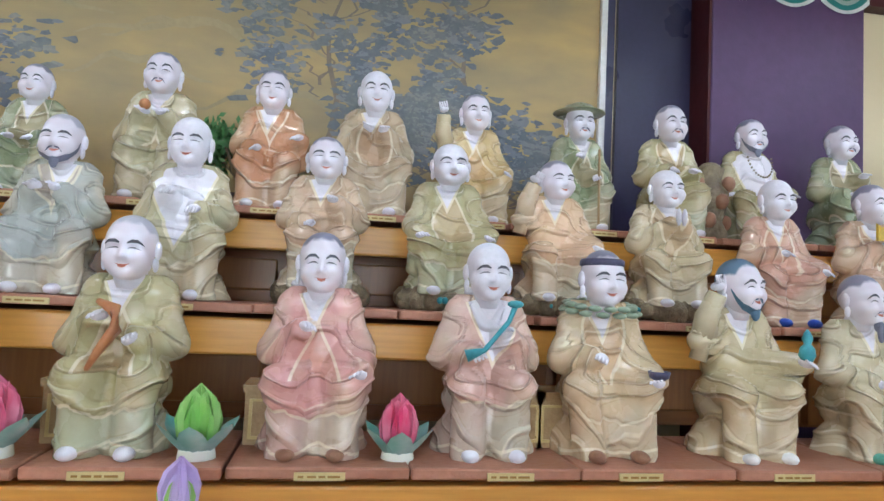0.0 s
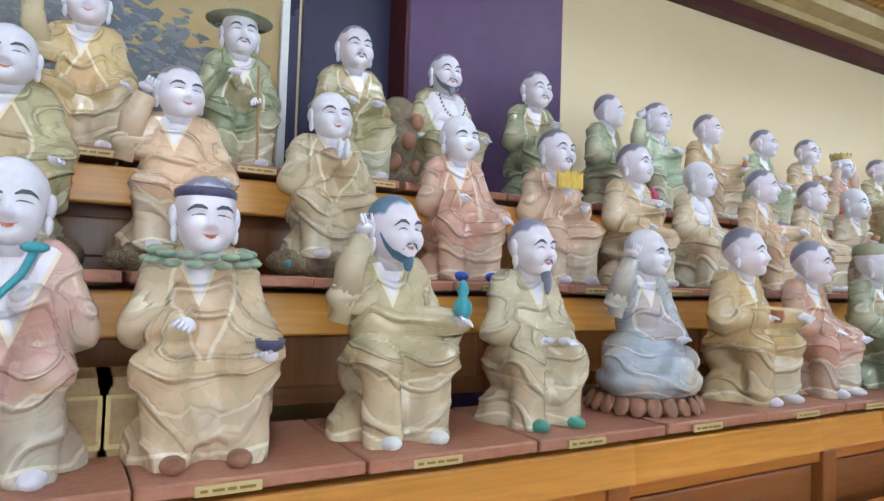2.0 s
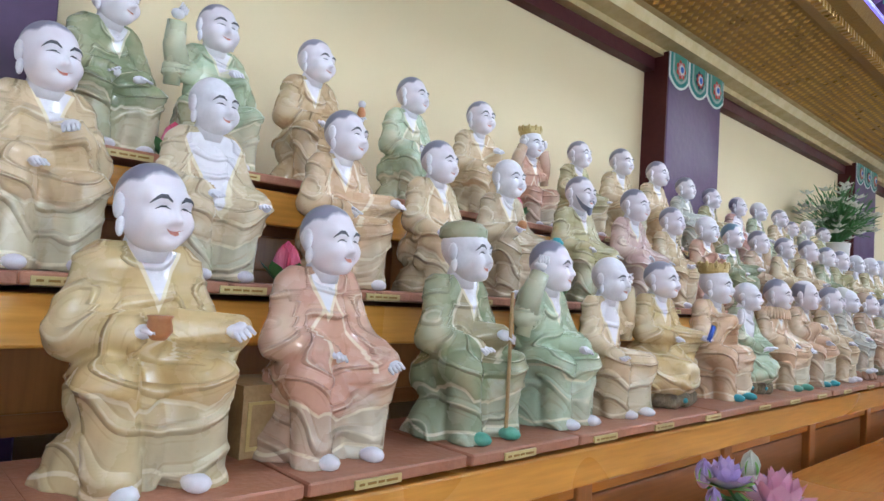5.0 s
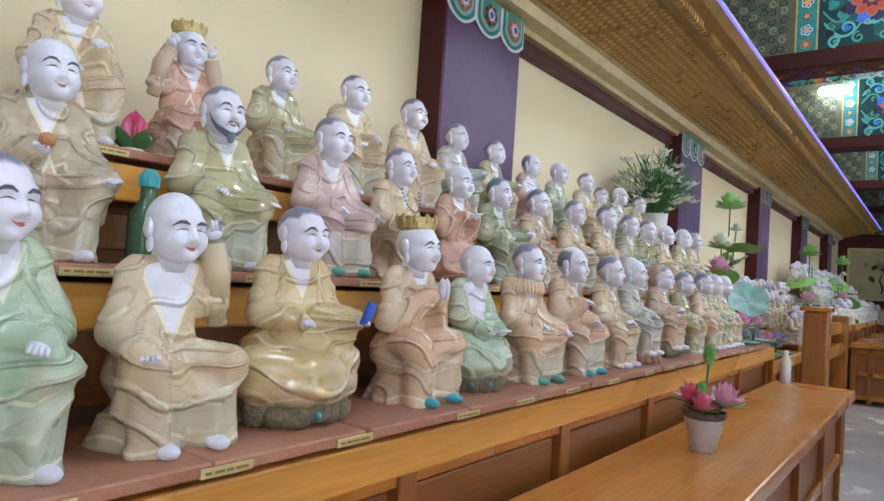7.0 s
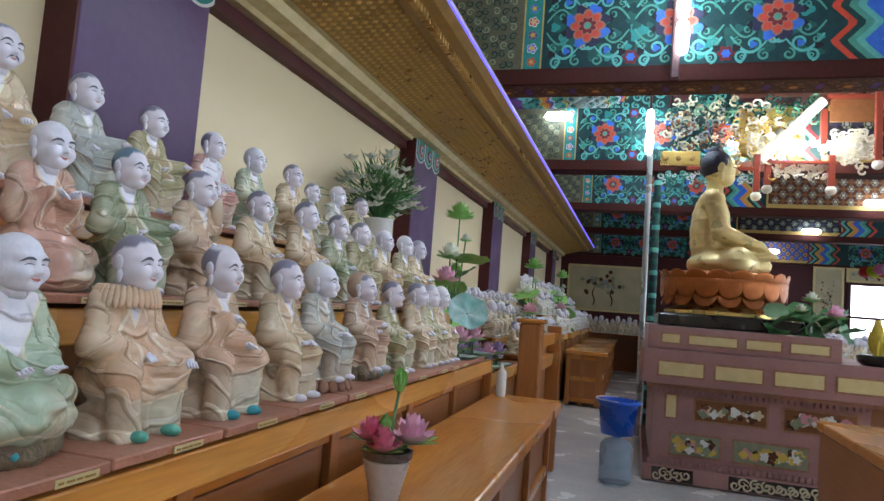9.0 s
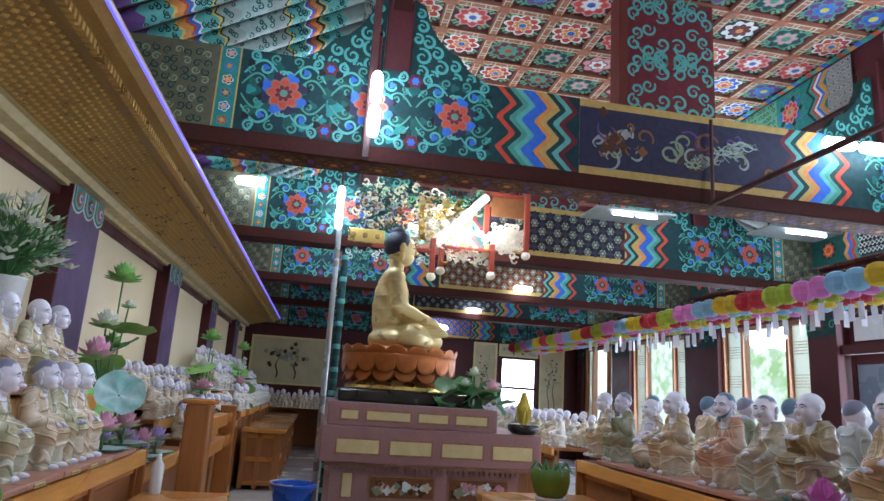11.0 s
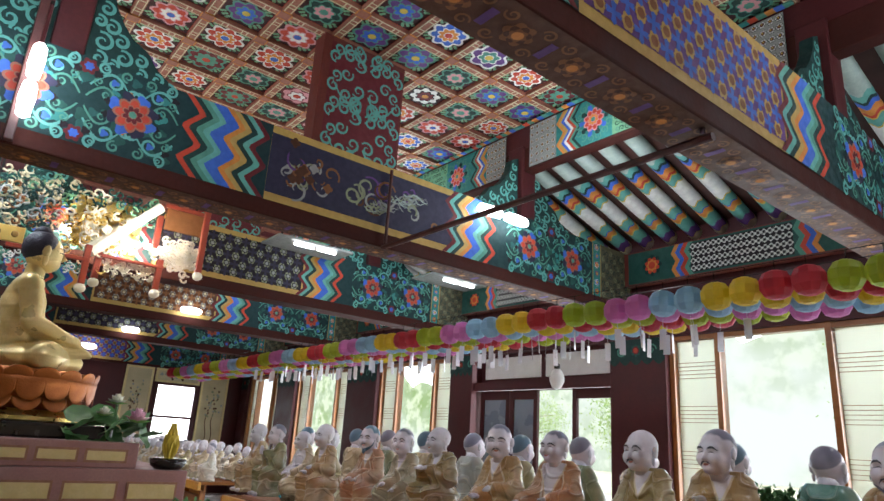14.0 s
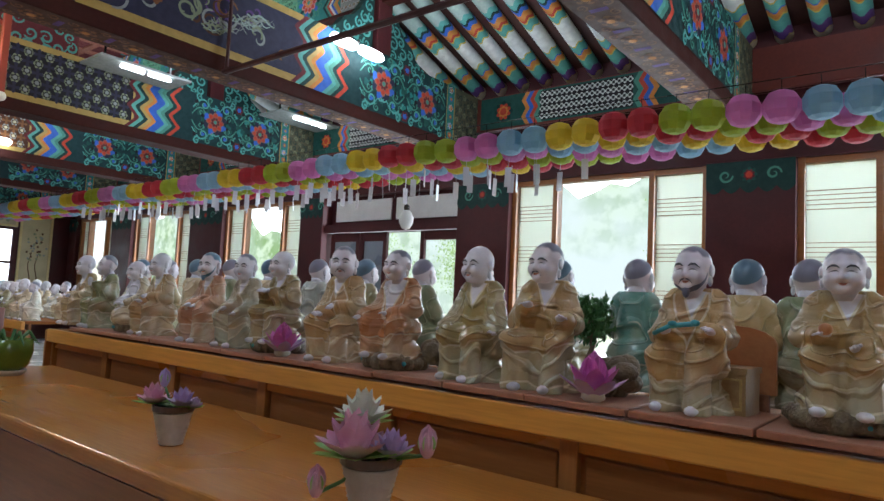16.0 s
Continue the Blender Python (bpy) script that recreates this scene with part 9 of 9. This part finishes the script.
petal_ring(bm, (0, 0, 0.08), 8, 0.07, 0.27, 0.2, 0.05, 6, 0.3)
part("petals", bm, PM, g, smooth=True)
gp = thing("green_pot", "Glazed green pot with a dark plant on a white saucer", "plant pot", pose(7.55, -1.22, 0.83))
bm = bmesh.new()
lathe(bm, [(0.085, 0.03), (0.11, 0.06), (0.125, 0.13), (0.122, 0.2), (0.11, 0.2), (0.09, 0.08)], 24)
part("pot", bm, surface("olive_green_glaze", (0.13, 0.2, 0.02), (0.1, 0.16, 0.02), 6, 0.18), gp, smooth=True)
bm = bmesh.new()
lathe(bm, [(0.08, 0.0), (0.1, 0.02), (0.1, 0.029)], 24)
part("saucer", bm, M_WHITE, gp)
bm = bmesh.new()
for k in range(8):
    a = k * 2.4
    tube(bm, [(0.03 * math.cos(a), 0.03 * math.sin(a), 0.17), (0.1 * math.cos(a), 0.1 * math.sin(a), 0.24), (0.15 * math.cos(a), 0.15 * math.sin(a), 0.17)], [0.006, 0.01, 0.002], 5)
part("plant", bm, P_GREEN, gp)

# ---- teal inner column with lamp pole, end wall ----
col = thing("inner_column", "Teal painted timber column with a grey pole beside it", "column", kind="structure")
bm = bmesh.new()
lathe(bm, [(0.045, 0), (0.045, 3.2)], 24, 0, (11.55, 0.13))
part("shaft", bm, DM[DN.index("deep")], col, smooth=True)
bm = bmesh.new()
tube(bm, [(11.36, 0.23, 0), (11.36, 0.24, 3.5)], 0.036, 10)
part("pole", bm, surface("grey_pole", (0.4, 0.42, 0.42), (0.34, 0.36, 0.36), 5, 0.3, 0.5), col)
for k in range(22):
    bm = bmesh.new()
    lathe(bm, [(0.046, 0.1 + k * 0.14), (0.05, 0.13 + k * 0.14), (0.046, 0.16 + k * 0.14)], 20, 0, (11.55, 0.13))
    part("band", bm, DM[DN.index("scroll" if k % 2 else "bg")], col)


def wall_picture(x, y0, y1, z0, z1, label, dark=False):
    root = thing("wall_painting", label, "painting", group="wall paintings")
    part("picture", boxed(x - 0.02, x - 0.004, y0, y1, z0, z1), surface("painted_cream_silk", (0.52, 0.44, 0.26), (0.42, 0.36, 0.22), 2.5, 0.6), root)
    for a, b, c, d in ((y0 - 0.05, y1 + 0.05, z1 + 0.001, z1 + 0.05), (y0 - 0.05, y1 + 0.05, z0 - 0.05, z0 - 0.001), (y0 - 0.05, y0 - 0.001, z0, z1), (y1 + 0.001, y1 + 0.05, z0, z1)):
        part("frame", boxed(x - 0.04, x - 0.004, a, b, c, d), M_PALEGOLD, root)
    p = Paint((x - 0.021, y1, z0), (0, -1, 0), (0, 0, 1))
    rnd = random.Random(int(y0 * 10))
    w, h = y1 - y0, z1 - z0
    for k in range(40):
        cx = rnd.choice((0.35, 0.6)) * w + rnd.gauss(0, 0.12 * w)
        cy = min(h * 0.9, max(h * 0.08, h * 0.62 + rnd.gauss(0, 0.1 * h)))
        p.ring(min(w * 0.93, max(w * 0.07, cx)), cy, 0.05 * min(w, 1.2), 5, 0.5, rnd.choice(("olive", "grey", "brown")), 1 + k * 0.05)
    for cx in (0.35, 0.6):
        p.ribbon([(w * cx + 0.03 * math.sin(k), h * (0.1 + 0.06 * k)) for k in range(9)], 0.02 * min(1, w), "brown", 1)
    p.done("brushwork", root)


wall_picture(FAR_X - 0.01, 0.2, 2.0, 1.5, 2.6, "Framed painting of pine trees on cream silk")
wall_picture(FAR_X - 0.01, -1.75, -1.2, 1.2, 2.4, "Narrow framed painting on cream silk")
wall_picture(FAR_X - 0.01, -4.3, -3.75, 1.0, 2.85, "Tall gold panel painted with bamboo")
wall_picture(FAR_X - 0.01, -6.2, -5.6, 1.0, 2.85, "Tall gold panel painted with a branch")
wall_picture(FAR_X - 0.01, -5.45, -4.45, 2.62, 2.85, "Small gold lettering panel over the end window")
wf = thing("window_7", "Bright end window with white frame", "window", kind="structure")
# the pane itself glows to imitate daylight; the wall behind it is solid
part("daylight_pane", boxed(FAR_X - 0.03, FAR_X - 0.01, -5.4, -4.5, 1.0, 2.5), glow("frosted_pane_glow", (0.93, 0.97, 1.0), 2.0), wf, "frosted pane glowing in place of daylight")
for a, b, c, d in ((-5.46, -4.44, 2.501, 2.56), (-5.46, -4.44, 1.72, 1.78), (-5.46, -5.401, 0.9, 2.5), (-4.499, -4.44, 0.9, 2.5)):
    part("frame", boxed(FAR_X - 0.06, FAR_X - 0.011, a, b, c, d), M_MAROON, wf)
fr = thing("end_frieze", "Green painted frieze boards high on the end wall", "beam", kind="structure")
part("board", boxed(FAR_X - 0.15, FAR_X - 0.01, WIN_Y + 0.2, WALL_Y, 2.9, 3.6), M_BEAM, fr)
p = Paint((FAR_X - 0.154, WALL_Y, 2.95), (0, -1, 0), (0, 0, 1))
dancheong(p, 0.1, 8.9, 0.6, 44, "cross")
p.done("painted_face", fr, "green painted frieze")
structure("wall_end_upper", boxed(FAR_X - 0.14, FAR_X - 0.01, WIN_Y + 0.2, WALL_Y, 3.601, 5.59), DM[DN.index("bg")], "green painted upper end wall", "wall")


# ---- trees outside the windows ----
M_LEAVES, _nt, _b = shader("sunlit_leaves")
_f = noise_fac(_nt, 3.0)
_c = mixed(_nt, _f, (0.12, 0.2, 0.07), (0.2, 0.28, 0.12))
_nt.links.new(_c, _b.inputs["Base Color"])
_t = _nt.nodes.new("ShaderNodeBsdfTranslucent")
_nt.links.new(mixed(_nt, _f, (0.3, 0.42, 0.14), (0.42, 0.5, 0.22)), _t.inputs[0])
_m = _nt.nodes.new("ShaderNodeMixShader")
_m.inputs[0].default_value = 0.5
_nt.links.new(_b.outputs[0], _m.inputs[1])
_nt.links.new(_t.outputs[0], _m.inputs[2])
_nt.links.new(_m.outputs[0], _nt.nodes["Material Output"].inputs[0])

def tree(x, y, h, seed):
    root = thing("tree", "Leafy green tree in daylight outside the windows", "tree", pose(x, y, -0.3), group="trees outside")
    rnd = random.Random(seed)
    bm = bmesh.new()
    tube(bm, [(0, 0, 0), (0.1, 0, h * 0.3), (0.0, 0.1, h * 0.65)], [0.2, 0.15, 0.06], 8)
    tips = []
    for k in range(14):
        a, z = rnd.uniform(0, 6.28), h * rnd.uniform(0.25, 0.65)
        e = Vector((math.cos(a) * h * 0.3, math.sin(a) * h * 0.3, z + h * rnd.uniform(0.05, 0.25)))
        tube(bm, [(0.05, 0, z), e * 0.5 + Vector((0, 0, z * 0.55)), e], [0.06, 0.04, 0.015], 5)
        tips.append(e)
    part("trunk", bm, M_ROCK, root)
    bm = bmesh.new()
    for k in range(4200):
        e = tips[rnd.randrange(len(tips))]
        c = Vector((e.x * rnd.uniform(0.4, 1.2), e.y * rnd.uniform(0.4, 1.2), e.z)) + Vector((rnd.gauss(0, h * 0.09), rnd.gauss(0, h * 0.09), rnd.gauss(0, h * 0.08)))
        t = Euler((rnd.uniform(0, 3), rnd.uniform(0, 3), rnd.uniform(0, 3))).to_matrix()
        s = rnd.uniform(0.06, 0.13)
        bm.faces.new([bm.verts.new(c + t @ Vector(v) * s) for v in ((-1, 0, 0), (0, -0.45, 0.1), (1, 0, 0), (0, 0.45, 0.1))])
    part("crown", bm, M_LEAVES, root)


for k, (x, y, h) in enumerate(((14, -34, 7), (30, -38, 8), (46, -44, 9))):
    tree(x, y, h, k)

# ---- terracotta tiles and name plates (last) ----
def tiles(parent, y0, y1, z, x0, x1, w=0.33):
    bm = bmesh.new()
    box(bm, 0.003, w - 0.003, y0, y1, z - 0.021, z)
    me = bpy.data.meshes.new("tile")
    bmesh.ops.bevel(bm, geom=bm.edges[:], offset=0.003, segments=1, affect="EDGES")
    bm.to_mesh(me)
    bm.free()
    me.materials.append(M_TILE)
    rnd = random.Random(int(z * 100))
    n = int((x1 - x0) / w)
    for k in range(n):
        o = new("tile", me)
        o.parent = parent
        o.matrix_world = pose(x0 + k * w, rnd.uniform(-0.004, 0.003), rnd.uniform(0, 0.002), 0, 0, rnd.uniform(-0.25, 0.25))


def name_plate(x, y, z):
    bm = bmesh.new()
    box(bm, -0.045, 0.045, -0.002, 0.002, 0.0, 0.014)
    for a, b in ((-0.038, -0.028), (-0.022, -0.006), (-0.002, 0.01), (0.014, 0.036)):
        box(bm, a, b, -0.0032, -0.0021, 0.005, 0.009, 1)
    return bm


tiles(main_shelf, 1.195, 1.51, LEDGE_Z + 0.012, -1.49, 7.35)
tiles(main_shelf, 1.5, 1.795, SHELF2_Z + 0.01, -1.49, 7.35)
tiles(main_shelf, 1.785, 2.08, SHELF3_Z + 0.01, -1.49, 7.35)
tiles(isle, -1.95, -1.61, LEDGE_Z + 0.012, -0.5, 8.05)
proto = None
for row, y, z in ((ROW1, 1.192, LEDGE_Z - 0.007), (ROW2, 1.497, SHELF2_Z - 0.009), (ROW3, 1.782, SHELF3_Z - 0.009)):
    for r in row:
        if proto is None:
            ob = finish("name_plate", name_plate(0, 0, 0), [M_PALEGOLD, M_GOLD_D])
            proto = tagged(ob, "Small brass name plate on the tile edge", "name plate", "brass name plates")
            proto.matrix_world = pose(r[0] + 0.02, y, z)
        else:
            copy_thing(proto, pose(r[0] + 0.02, y, z))
